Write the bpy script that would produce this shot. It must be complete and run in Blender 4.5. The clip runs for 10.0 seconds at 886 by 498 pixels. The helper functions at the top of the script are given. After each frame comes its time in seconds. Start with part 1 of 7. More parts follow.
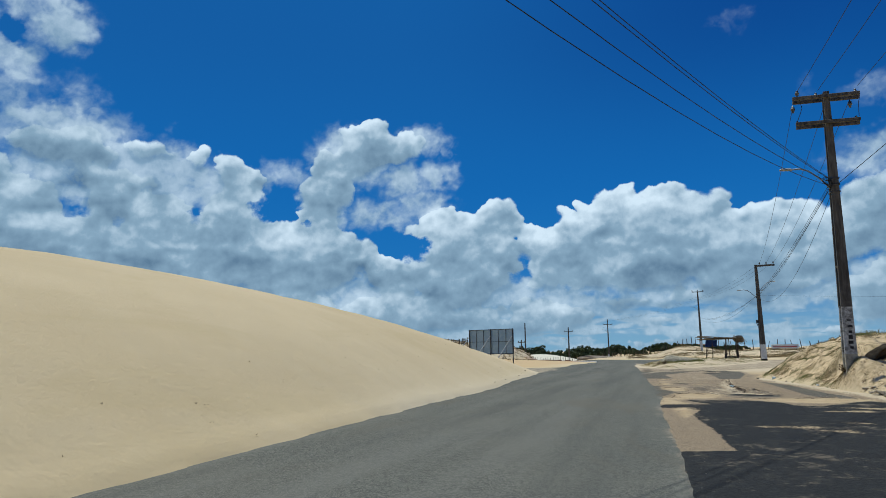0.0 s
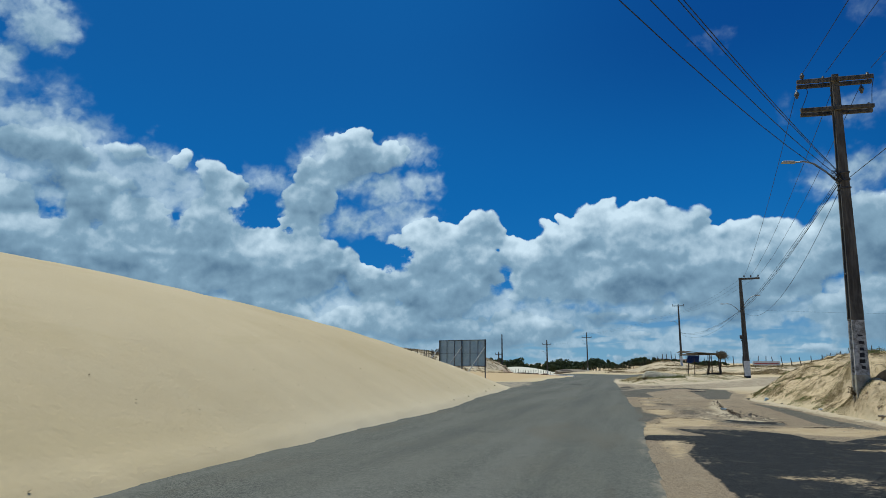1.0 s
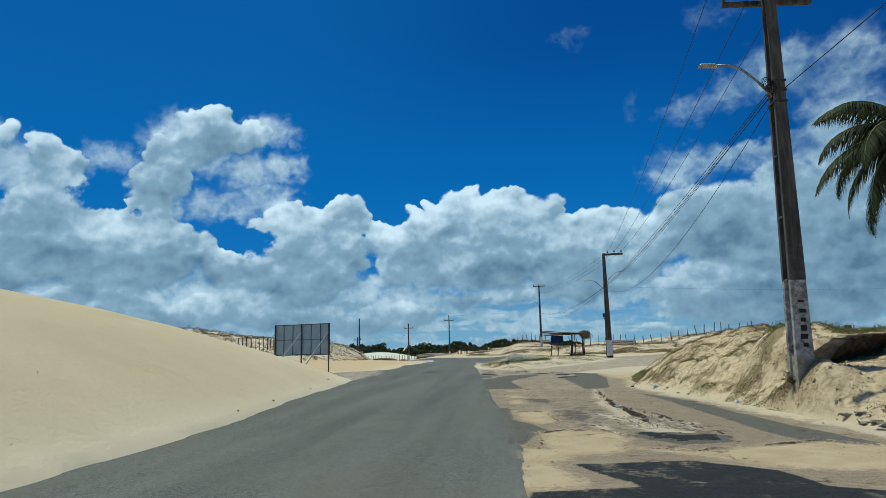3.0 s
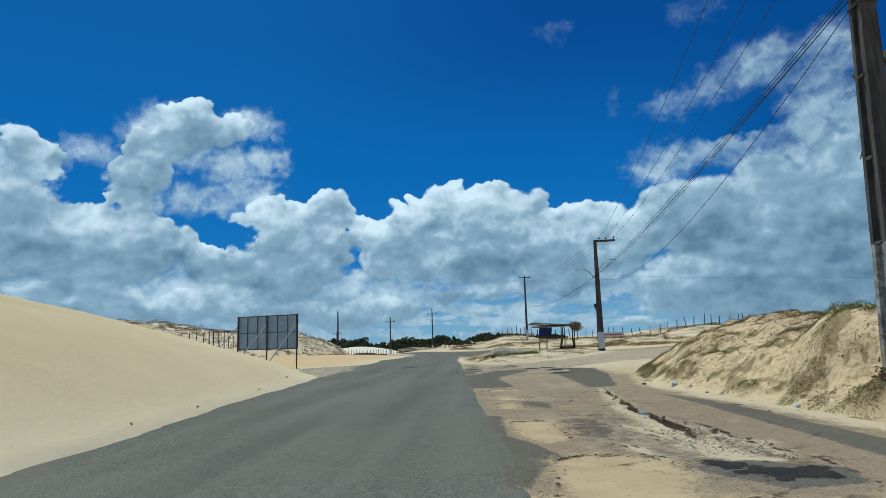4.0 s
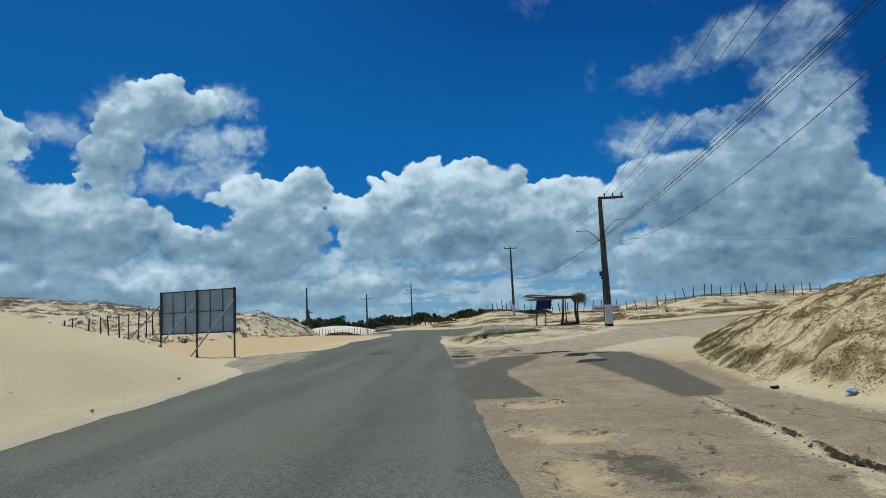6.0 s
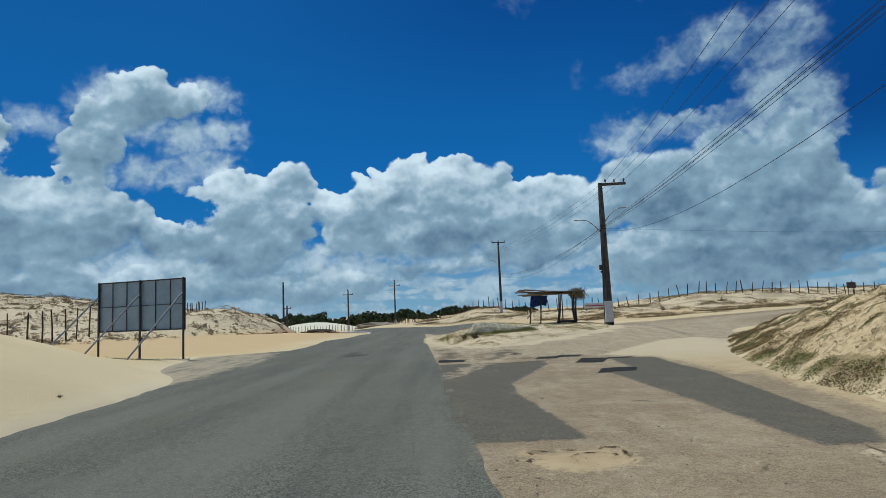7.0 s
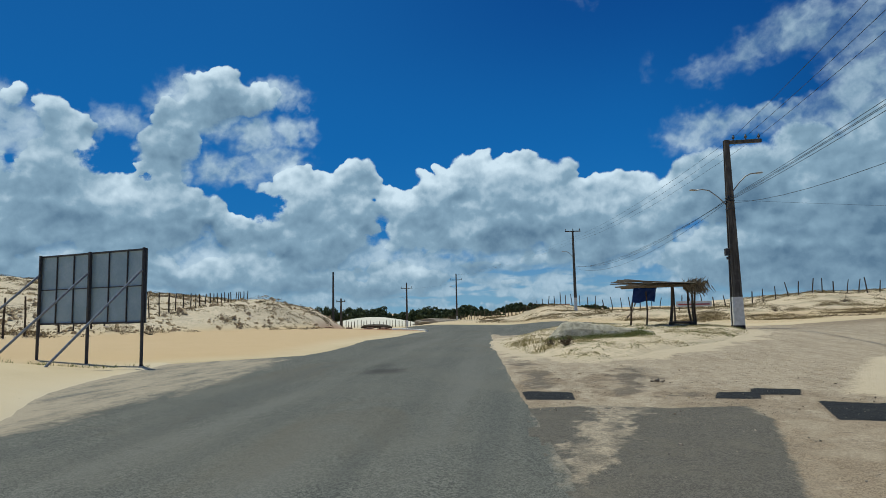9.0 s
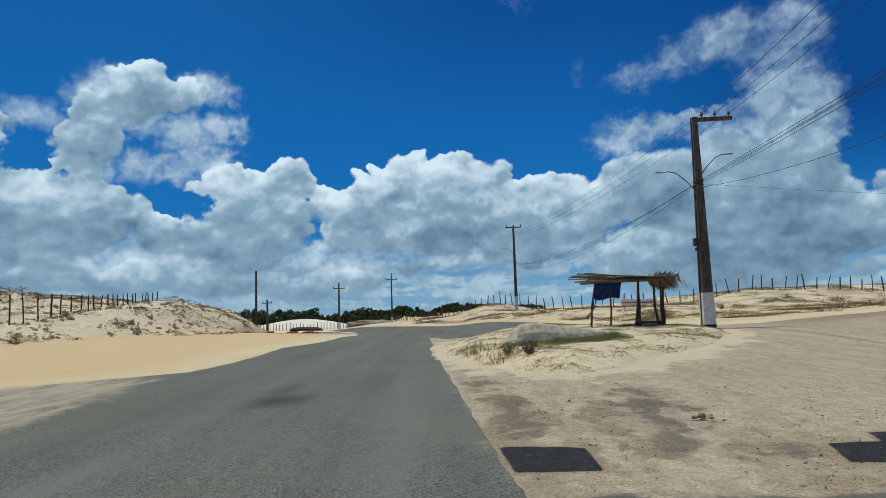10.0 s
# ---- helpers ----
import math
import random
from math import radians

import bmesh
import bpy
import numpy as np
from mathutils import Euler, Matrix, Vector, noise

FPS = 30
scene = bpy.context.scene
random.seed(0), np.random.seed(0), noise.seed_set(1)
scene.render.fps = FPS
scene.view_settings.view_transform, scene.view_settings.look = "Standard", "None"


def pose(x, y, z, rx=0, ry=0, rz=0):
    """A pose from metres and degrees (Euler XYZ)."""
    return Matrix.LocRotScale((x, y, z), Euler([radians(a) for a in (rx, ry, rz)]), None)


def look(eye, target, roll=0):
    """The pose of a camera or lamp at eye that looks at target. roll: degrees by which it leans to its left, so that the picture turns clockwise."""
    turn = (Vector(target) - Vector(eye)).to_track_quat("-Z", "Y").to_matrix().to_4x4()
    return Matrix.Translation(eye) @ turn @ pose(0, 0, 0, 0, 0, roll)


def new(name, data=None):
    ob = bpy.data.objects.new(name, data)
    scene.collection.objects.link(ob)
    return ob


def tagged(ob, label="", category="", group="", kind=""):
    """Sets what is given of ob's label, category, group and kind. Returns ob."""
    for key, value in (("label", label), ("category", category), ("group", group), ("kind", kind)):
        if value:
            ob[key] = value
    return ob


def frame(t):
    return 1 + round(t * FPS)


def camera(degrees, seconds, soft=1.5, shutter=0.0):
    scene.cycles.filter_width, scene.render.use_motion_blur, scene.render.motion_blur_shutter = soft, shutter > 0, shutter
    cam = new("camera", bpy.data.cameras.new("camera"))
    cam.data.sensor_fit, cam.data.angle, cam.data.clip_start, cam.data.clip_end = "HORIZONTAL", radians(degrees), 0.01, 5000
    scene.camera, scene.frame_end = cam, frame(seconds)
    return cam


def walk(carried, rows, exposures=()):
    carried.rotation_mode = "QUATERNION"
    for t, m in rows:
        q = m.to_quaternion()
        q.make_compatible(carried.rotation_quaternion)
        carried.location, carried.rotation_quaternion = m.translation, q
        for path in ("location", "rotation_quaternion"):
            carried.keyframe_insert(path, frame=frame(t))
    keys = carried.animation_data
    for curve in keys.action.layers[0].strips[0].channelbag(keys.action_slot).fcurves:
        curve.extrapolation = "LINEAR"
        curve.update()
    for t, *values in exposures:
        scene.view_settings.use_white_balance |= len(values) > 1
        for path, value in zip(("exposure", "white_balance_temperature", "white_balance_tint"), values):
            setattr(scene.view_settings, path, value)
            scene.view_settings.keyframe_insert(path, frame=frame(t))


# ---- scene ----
cam = camera(69.6, 10.0, soft=0.85)

PATH = [
    (0, (1.096, -3.424, 1.322), (0.477, -1.55, 1.647), -0.7),
    (0.5, (1.051, -1.693, 1.355), (0.452, 0.181, 1.712), 0.1),
    (1, (0.991, -0.112, 1.383), (0.427, 1.773, 1.74), 0.3),
    (1.5, (0.897, 1.615, 1.402), (0.328, 3.5, 1.755), 1.8),
    (2, (0.881, 3.345, 1.493), (0.5, 5.274, 1.855), 0.5),
    (2.5, (0.849, 5.212, 1.508), (0.623, 7.172, 1.834), -1.1),
    (4, (0.771, 10.833, 1.381), (0.665, 12.809, 1.671), -1.7),
    (4.5, (0.66, 13.027, 1.386), (0.571, 15.01, 1.634), -3.2),
    (5, (0.555, 15.097, 1.407), (0.475, 17.082, 1.645), -3.4),
    (6.5, (0.274, 21.146, 1.404), (0.258, 23.135, 1.612), -2.4),
    (7, (0.217, 23.229, 1.394), (0.221, 25.218, 1.6), -2.4),
    (7.5, (0.106, 25.377, 1.384), (0.105, 27.366, 1.593), -2.7),
    (8, (-0.018, 27.518, 1.348), (-0.014, 29.508, 1.554), -2.1),
    (8.5, (-0.132, 29.829, 1.352), (-0.254, 31.814, 1.561), -1.9),
    (9, (-0.251, 32.107, 1.344), (-0.445, 34.088, 1.546), -1.2),
    (9.5, (-0.304, 34.444, 1.312), (-0.423, 36.43, 1.519), -1.2),
    (10, (-0.56, 36.671, 1.346), (-0.552, 38.661, 1.545), -1.8),
]
walk(cam, [(t, look(e, g, r)) for t, e, g, r in PATH], [(0, 0.08, 6200, -1), (1, 0.0, 6120, -4), (2, 0.0, 6030, -8), (2.5, 0.03, 6000, -9), (4, 0.12, 6080, -6), (5, 0.0, 6140, -5), (8, -0.02, 6280, -3), (9, 0.0, 6290, -3), (10, 0.07, 6320, -2)])

# ---------------------------------------------------------------- light
SUN_DIR = Vector((-0.22, 0.20, 0.95)).normalized()
sun_data = bpy.data.lights.new("sun", "SUN")
sun_data.energy, sun_data.angle, sun_data.color = 3.2, radians(0.6), (1.0, 0.95, 0.87)
sun = new("sun", sun_data)
sun.matrix_world = look(SUN_DIR * 60, (0, 0, 0))

world = bpy.data.worlds.new("sky")
scene.world = world
world.use_nodes = True
wn = world.node_tree.nodes
sky_tex = wn.new("ShaderNodeTexSky")
sky_tex.sky_type, sky_tex.sun_disc = "NISHITA", False
sky_tex.sun_elevation = math.asin(SUN_DIR.z)
sky_tex.sun_rotation = math.atan2(SUN_DIR.x, SUN_DIR.y)
wn["Background"].inputs["Strength"].default_value = 0.08
world.node_tree.links.new(sky_tex.outputs[0], wn["Background"].inputs["Color"])

# ---------------------------------------------------------------- small tools


def hashed(ix, iy, seed):
    h = (ix * 374761393 + iy * 668265263 + seed * 1442695041) & 0xFFFFFFFF
    h = ((h ^ (h >> 13)) * 1274126177) & 0xFFFFFFFF
    return ((h ^ (h >> 16)) & 0xFFFF) / 65535.0


def vnoise(x, y, seed=0):
    """Gradient noise of arrays, about -0.7 to 0.7."""
    x, y = np.asarray(x, float), np.asarray(y, float)
    x0, y0 = np.floor(x), np.floor(y)
    fx, fy = x - x0, y - y0
    ix, iy = x0.astype(np.int64), y0.astype(np.int64)
    u, v = fx * fx * fx * (fx * (fx * 6 - 15) + 10), fy * fy * fy * (fy * (fy * 6 - 15) + 10)

    def corner(dx, dy):
        a = hashed(ix + dx, iy + dy, seed) * 2 * np.pi
        return np.cos(a) * (fx - dx) + np.sin(a) * (fy - dy)
    a = corner(0, 0) * (1 - u) + corner(1, 0) * u
    b = corner(0, 1) * (1 - u) + corner(1, 1) * u
    return a * (1 - v) + b * v


def fbm(x, y, octaves=4, seed=0, gain=0.5):
    s, a, f = 0.0, 1.0, 1.0
    for o in range(octaves):
        s = s + a * vnoise(np.asarray(x) * f + 17.3 * o, np.asarray(y) * f - 9.1 * o, seed + o)
        a, f = a * gain, f * 2.03
    return s


def smooth(t):
    t = np.clip(t, 0, 1)
    return t * t * (3 - 2 * t)


def inside(x, y, poly):
    """Signed distance to a closed outline, positive inside."""
    x, y = np.asarray(x, float), np.asarray(y, float)
    best, odd = np.full(x.shape, 1e9), np.zeros(x.shape, bool)
    for (ax, ay), (bx, by) in zip(poly, poly[1:] + poly[:1]):
        dx, dy = bx - ax, by - ay
        t = np.clip(((x - ax) * dx + (y - ay) * dy) / (dx * dx + dy * dy + 1e-12), 0, 1)
        best = np.minimum(best, np.hypot(x - ax - t * dx, y - ay - t * dy))
        if ay != by:
            odd ^= ((ay > y) != (by > y)) & (x < (bx - ax) * (y - ay) / (by - ay) + ax)
    return np.where(odd, best, -best)


def along(x, y, line):
    """Distance to an open line."""
    best = np.full(np.asarray(x).shape, 1e9)
    for (ax, ay), (bx, by) in zip(line, line[1:]):
        dx, dy = bx - ax, by - ay
        t = np.clip(((x - ax) * dx + (y - ay) * dy) / (dx * dx + dy * dy), 0, 1)
        best = np.minimum(best, np.hypot(x - ax - t * dx, y - ay - t * dy))
    return best


def grid_mesh(name, X, Y, Z, fields=(), shade=True, keep=None):
    """A mesh of a grid of points, with float fields on its points."""
    r, c = X.shape
    idx = np.arange(r * c).reshape(r, c)
    quads = np.stack([idx[:-1, :-1], idx[:-1, 1:], idx[1:, 1:], idx[1:, :-1]], -1).reshape(-1, 4)
    if keep is not None:
        k = keep[:-1, :-1] | keep[1:, 1:] | keep[:-1, 1:] | keep[1:, :-1]
        quads = quads[k.ravel()]
    me = bpy.data.meshes.new(name)
    me.vertices.add(r * c)
    me.vertices.foreach_set("co", np.stack([X, Y, Z], -1).astype(np.float32).ravel())
    me.loops.add(quads.size)
    me.loops.foreach_set("vertex_index", quads.astype(np.int32).ravel())
    me.polygons.add(len(quads))
    me.polygons.foreach_set("loop_start", np.arange(0, quads.size, 4, dtype=np.int32))
    me.update(calc_edges=True)
    me.polygons.foreach_set("use_smooth", np.full(len(quads), shade))
    for key, value in fields:
        at = me.attributes.new(key, "FLOAT", "POINT")
        at.data.foreach_set("value", np.asarray(value, np.float32).ravel())
    return me


def link(name, me, material, parent=None, label="", category="", group="", kind=""):
    me.materials.append(material)
    ob = new(name, me)
    if parent is not None:
        ob.parent = parent
    return tagged(ob, label, category, group, kind)


def part(name, bm, material, parent=None, label="", soft=False):
    me = bpy.data.meshes.new(name)
    bm.normal_update()
    bm.to_mesh(me)
    bm.free()
    if soft:
        me.polygons.foreach_set("use_smooth", np.ones(len(me.polygons), bool))
    ob = link(name, me, material, parent, label)
    return ob


def base(name, place, label, category, group="", turn=0.0, kind=""):
    ob = new(name)
    ob.empty_display_size = 0.2
    ob.matrix_world = pose(*place, 0, 0, turn)
    return tagged(ob, label, category, group, kind)


def add_box(bm, size, at=(0, 0, 0), m=None, bevel=0.0, taper=1.0):
    """A box with its middle at 'at'; taper scales its upper end."""
    vs = bmesh.ops.create_cube(bm, size=1.0)["verts"]
    for v in vs:
        k = taper if v.co.z > 0 else 1.0
        v.co = Vector((v.co.x * size[0] * k, v.co.y * size[1] * k, v.co.z * size[2]))
    if bevel:
        es = list({e for v in vs for e in v.link_edges})
        out = bmesh.ops.bevel(bm, geom=es, offset=bevel, segments=1, affect="EDGES", profile=0.5)
        vs = list({v for f in out["faces"] for v in f.verts} | {v for v in vs if v.is_valid})
    t = Matrix.Translation(at)
    if m is not None:
        t = t @ m
    for v in vs:
        v.co = t @ v.co
    return vs


def add_tube(bm, pts, radii, sides=8, caps=True):
    """A tube through points with a radius at each."""
    pts = [Vector(p) for p in pts]
    if not hasattr(radii, "__len__"):
        radii = [radii] * len(pts)
    rings = []
    for i, p in enumerate(pts):
        d = (pts[min(i + 1, len(pts) - 1)] - pts[max(i - 1, 0)]).normalized()
        side = d.cross(Vector((0, 0, 1)) if abs(d.z) < 0.9 else Vector((1, 0, 0))).normalized()
        up = side.cross(d)
        rings.append([bm.verts.new(p + (side * math.cos(a) + up * math.sin(a)) * radii[i])
                      for a in (2 * math.pi * k / sides for k in range(sides))])
    for a, b in zip(rings, rings[1:]):
        for k in range(sides):
            bm.faces.new((a[k], a[(k + 1) % sides], b[(k + 1) % sides], b[k]))
    if caps:
        bm.faces.new(rings[0][::-1])
        bm.faces.new(rings[-1])


# ---------------------------------------------------------------- materials


def material(name):
    m = bpy.data.materials.new(name)
    m.use_nodes = True
    return m, m.node_tree, m.node_tree.nodes["Principled BSDF"]


def node(tree, kind, inputs=(), operation="", interpolation_type="", attribute_name=""):
    n = tree.nodes.new(kind)
    if operation:
        n.operation = operation
    if interpolation_type:
        n.interpolation_type = interpolation_type
    if attribute_name:
        n.attribute_name = attribute_name
    for k, v in dict(inputs).items():
        if hasattr(v, "is_output"):
            tree.links.new(v, n.inputs[k])
        else:
            n.inputs[k].default_value = v
    return n


def coords(tree):
    return node(tree, "ShaderNodeTexCoord").outputs["Object"]


def noise_of(tree, scale, detail=4.0, rough=0.55, vec=None, warp=0.0):
    return node(tree, "ShaderNodeTexNoise", {"Vector": vec or coords(tree), "Scale": scale, "Detail": detail,
                                             "Roughness": rough, "Distortion": warp}).outputs["Fac"]


def calc(tree, op, a, b=0.0, c=0.0, clamp=False):
    n = node(tree, "ShaderNodeMath", {0: a, 1: b, 2: c}, operation=op)
    n.use_clamp = clamp
    return n.outputs[0]


def span(tree, value, lo, hi, to_lo=0.0, to_hi=1.0, smoothstep=True):
    return node(tree, "ShaderNodeMapRange", {"Value": value, "From Min": lo, "From Max": hi, "To Min": to_lo, "To Max": to_hi},
                interpolation_type="SMOOTHSTEP" if smoothstep else "LINEAR").outputs["Result"]


def blend(tree, fac, a, b, kind="MIX"):
    n = tree.nodes.new("ShaderNodeMix")
    n.data_type, n.blend_type = "RGBA", kind
    for i, v in ((0, fac), (6, a), (7, b)):
        if hasattr(v, "is_output"):
            tree.links.new(v, n.inputs[i])
        else:
            n.inputs[i].default_value = v if i == 0 else (*v, 1.0)
    return n.outputs[2]


def field(tree, name):
    return node(tree, "ShaderNodeAttribute", attribute_name=name).outputs["Fac"]


def relief(tree, height, strength, distance=0.02):
    return node(tree, "ShaderNodeBump", {"Height": height, "Strength": strength, "Distance": distance}).outputs["Normal"]


def plain(name, dark, light, scale=6.0, rough=0.8, bump=0.3, depth=0.01, metal=0.0, fine=60.0, warp=0.3):
    """A surface that wanders between two colours at two scales."""
    m, t, p = material(name)
    big, small = noise_of(t, scale, 5, 0.6, warp=warp), noise_of(t, fine, 3, 0.6)
    mixed = calc(t, "ADD", calc(t, "MULTIPLY", big, 0.7), calc(t, "MULTIPLY", small, 0.3))
    t.links.new(blend(t, span(t, mixed, 0.32, 0.68), dark, light), p.inputs["Base Color"])
    t.links.new(relief(t, calc(t, "ADD", small, big), bump, depth), p.inputs["Normal"])
    p.inputs["Roughness"].default_value, p.inputs["Metallic"].default_value = rough, metal
    p.inputs["Specular IOR Level"].default_value = 0.3
    return m


SAND_LIGHT, SAND_DEEP = (0.63, 0.505, 0.325), (0.57, 0.45, 0.28)


def ground_material():
    """Sand: smooth blown dune, old rough dune with litter, damp golden flats and red earth, by the fields on the mesh."""
    m, t, p = material("sand")
    v = coords(t)
    wide, mid, fine, grain = noise_of(t, 0.12, 4, vec=v), noise_of(t, 0.9, 5, vec=v, warp=0.4), noise_of(t, 7.0, 5, vec=v), noise_of(t, 220.0, 2, vec=v)
    col = blend(t, span(t, wide, 0.35, 0.65), SAND_LIGHT, SAND_DEEP)
    col = blend(t, calc(t, "MULTIPLY", span(t, mid, 0.45, 0.75), 0.35), col, (0.60, 0.49, 0.32))
    damp = noise_of(t, 0.28, 5, 0.6, vec=node(t, "ShaderNodeMapping", {"Vector": v, "Scale": (1.0, 0.45, 2.2)}).outputs[0], warp=0.8)
    col = blend(t, calc(t, "MULTIPLY", span(t, damp, 0.50, 0.68), 0.35), col, (0.50, 0.39, 0.215))
    rough_sand = blend(t, span(t, fine, 0.38, 0.66), (0.67, 0.515, 0.32), (0.53, 0.39, 0.225))
    mats = span(t, noise_of(t, 0.75, 7, 0.68, vec=v, warp=1.0), 0.52, 0.66)
    rough_sand = blend(t, calc(t, "MULTIPLY", mats, 0.48), rough_sand, (0.34, 0.25, 0.140))
    litter = span(t, noise_of(t, 2.4, 7, 0.74, vec=v, warp=0.9), 0.54, 0.66)
    rough_sand = blend(t, calc(t, "MULTIPLY", litter, 0.62), rough_sand, (0.23, 0.17, 0.095))
    speck = span(t, noise_of(t, 7.0, 7, 0.80, vec=v, warp=0.5), 0.55, 0.64)
    rough_sand = blend(t, calc(t, "MULTIPLY", speck, 0.72), rough_sand, (0.14, 0.105, 0.06))
    turf = span(t, calc(t, "ADD", field(t, "turf"), calc(t, "MULTIPLY", calc(t, "SUBTRACT", noise_of(t, 4.5, 7, 0.72, vec=v, warp=0.6), 0.5), 1.5)), 0.35, 0.75)
    rough_sand = blend(t, calc(t, "MULTIPLY", turf, 0.75), rough_sand, blend(t, fine, (0.27, 0.195, 0.095), (0.17, 0.130, 0.060)))
    col = blend(t, field(t, "rough"), col, rough_sand)
    col = blend(t, field(t, "golden"), col, blend(t, mid, (0.59, 0.43, 0.25), (0.54, 0.385, 0.215)))
    col = blend(t, field(t, "red"), col, blend(t, fine, (0.34, 0.165, 0.085), (0.44, 0.25, 0.14)))
    col = blend(t, field(t, "white"), col, (0.68, 0.63, 0.52))
    col = blend(t, calc(t, "MULTIPLY", span(t, grain, 0.3, 0.7), 0.10), col, (0.30, 0.24, 0.15))
    t.links.new(col, p.inputs["Base Color"])
    ripple = node(t, "ShaderNodeTexWave", {"Vector": v, "Scale": 2.2, "Distortion": 9.0, "Detail": 3.0, "Detail Scale": 0.6}).outputs["Fac"]
    h = calc(t, "ADD", calc(t, "MULTIPLY", ripple, 0.03), calc(t, "ADD", fine, calc(t, "MULTIPLY", grain, 0.25)))
    t.links.new(relief(t, calc(t, "ADD", h, calc(t, "MULTIPLY", calc(t, "MULTIPLY", field(t, "rough"), noise_of(t, 2.6, 8, 0.75, vec=v)), 4.5)), 0.42, 0.06), p.inputs["Normal"])
    p.inputs["Roughness"].default_value = 0.95
    p.inputs["Specular IOR Level"].default_value = 0.15
    return m


def asphalt_colour(t, v, dark, light):
    stone = node(t, "ShaderNodeTexVoronoi", {"Vector": v, "Scale": 105.0}).outputs["Color"]
    coarse = node(t, "ShaderNodeTexVoronoi", {"Vector": v, "Scale": 34.0}).outputs["Color"]
    bw = calc(t, "ADD", calc(t, "MULTIPLY", node(t, "ShaderNodeRGBToBW", {"Color": stone}).outputs[0], 0.72), calc(t, "MULTIPLY", node(t, "ShaderNodeRGBToBW", {"Color": coarse}).outputs[0], 0.28))
    col = blend(t, span(t, bw, 0.28, 0.72), dark, light)
    return col, bw


def road_material():
    """Grey driven asphalt with dusty wheel tracks, brownish scuffs and a few seams."""
    m, t, p = material("asphalt")
    v = coords(t)
    col, bw = asphalt_colour(t, v, (0.058, 0.059, 0.050), (0.192, 0.188, 0.160))
    wide = noise_of(t, 0.35, 5, 0.6, vec=v, warp=0.6)
    col = blend(t, calc(t, "MULTIPLY", span(t, wide, 0.40, 0.68), 0.55), col, (0.150, 0.143, 0.118))
    stretched = node(t, "ShaderNodeMapping", {"Vector": v, "Scale": (1.0, 0.05, 1.0)}).outputs[0]
    tracks = noise_of(t, 1.1, 3, 0.5, vec=stretched)
    col = blend(t, calc(t, "MULTIPLY", span(t, tracks, 0.48, 0.66), 0.42), col, (0.175, 0.170, 0.148))
    col = blend(t, calc(t, "MULTIPLY", span(t, tracks, 0.50, 0.34), 0.30), col, (0.060, 0.064, 0.061))
    scuff = noise_of(t, 2.6, 6, 0.65, vec=v, warp=1.2)
    col = blend(t, calc(t, "MULTIPLY", span(t, scuff, 0.58, 0.74), 0.35), col, (0.055, 0.052, 0.047))
    brown = noise_of(t, 0.55, 5, 0.6, vec=node(t, "ShaderNodeMapping", {"Vector": v, "Location": (3.0, 1.0, 0.0), "Scale": (1.0, 0.35, 1.0)}).outputs[0], warp=0.8)
    col = blend(t, calc(t, "MULTIPLY", span(t, brown, 0.52, 0.70), 0.45), col, (0.130, 0.112, 0.082))
    col = blend(t, calc(t, "MULTIPLY", field(t, "oil"), 0.75), col, (0.022, 0.022, 0.022))
    dust = calc(t, "ADD", field(t, "dust"), calc(t, "MULTIPLY", calc(t, "SUBTRACT", noise_of(t, 5.0, 6, 0.7, vec=v, warp=0.8), 0.5), 0.8))
    dust = calc(t, "ADD", dust, calc(t, "MULTIPLY", calc(t, "SUBTRACT", noise_of(t, 2.6, 5, 0.65, vec=node(t, "ShaderNodeMapping", {"Vector": v, "Scale": (1.0, 0.22, 1.0)}).outputs[0]), 0.5), 1.3))
    col = blend(t, span(t, dust, 0.34, 0.98, 0.0, 0.95), col, blend(t, bw, (0.30, 0.252, 0.185), (0.47, 0.39, 0.28)))
    t.links.new(col, p.inputs["Base Color"])
    h = calc(t, "ADD", bw, calc(t, "MULTIPLY", noise_of(t, 30.0, 3, vec=v), 0.8))
    t.links.new(relief(t, h, 0.55, 0.010), p.inputs["Normal"])
    p.inputs["Roughness"].default_value = 0.9
    p.inputs["Specular IOR Level"].default_value = 0.15
    return m


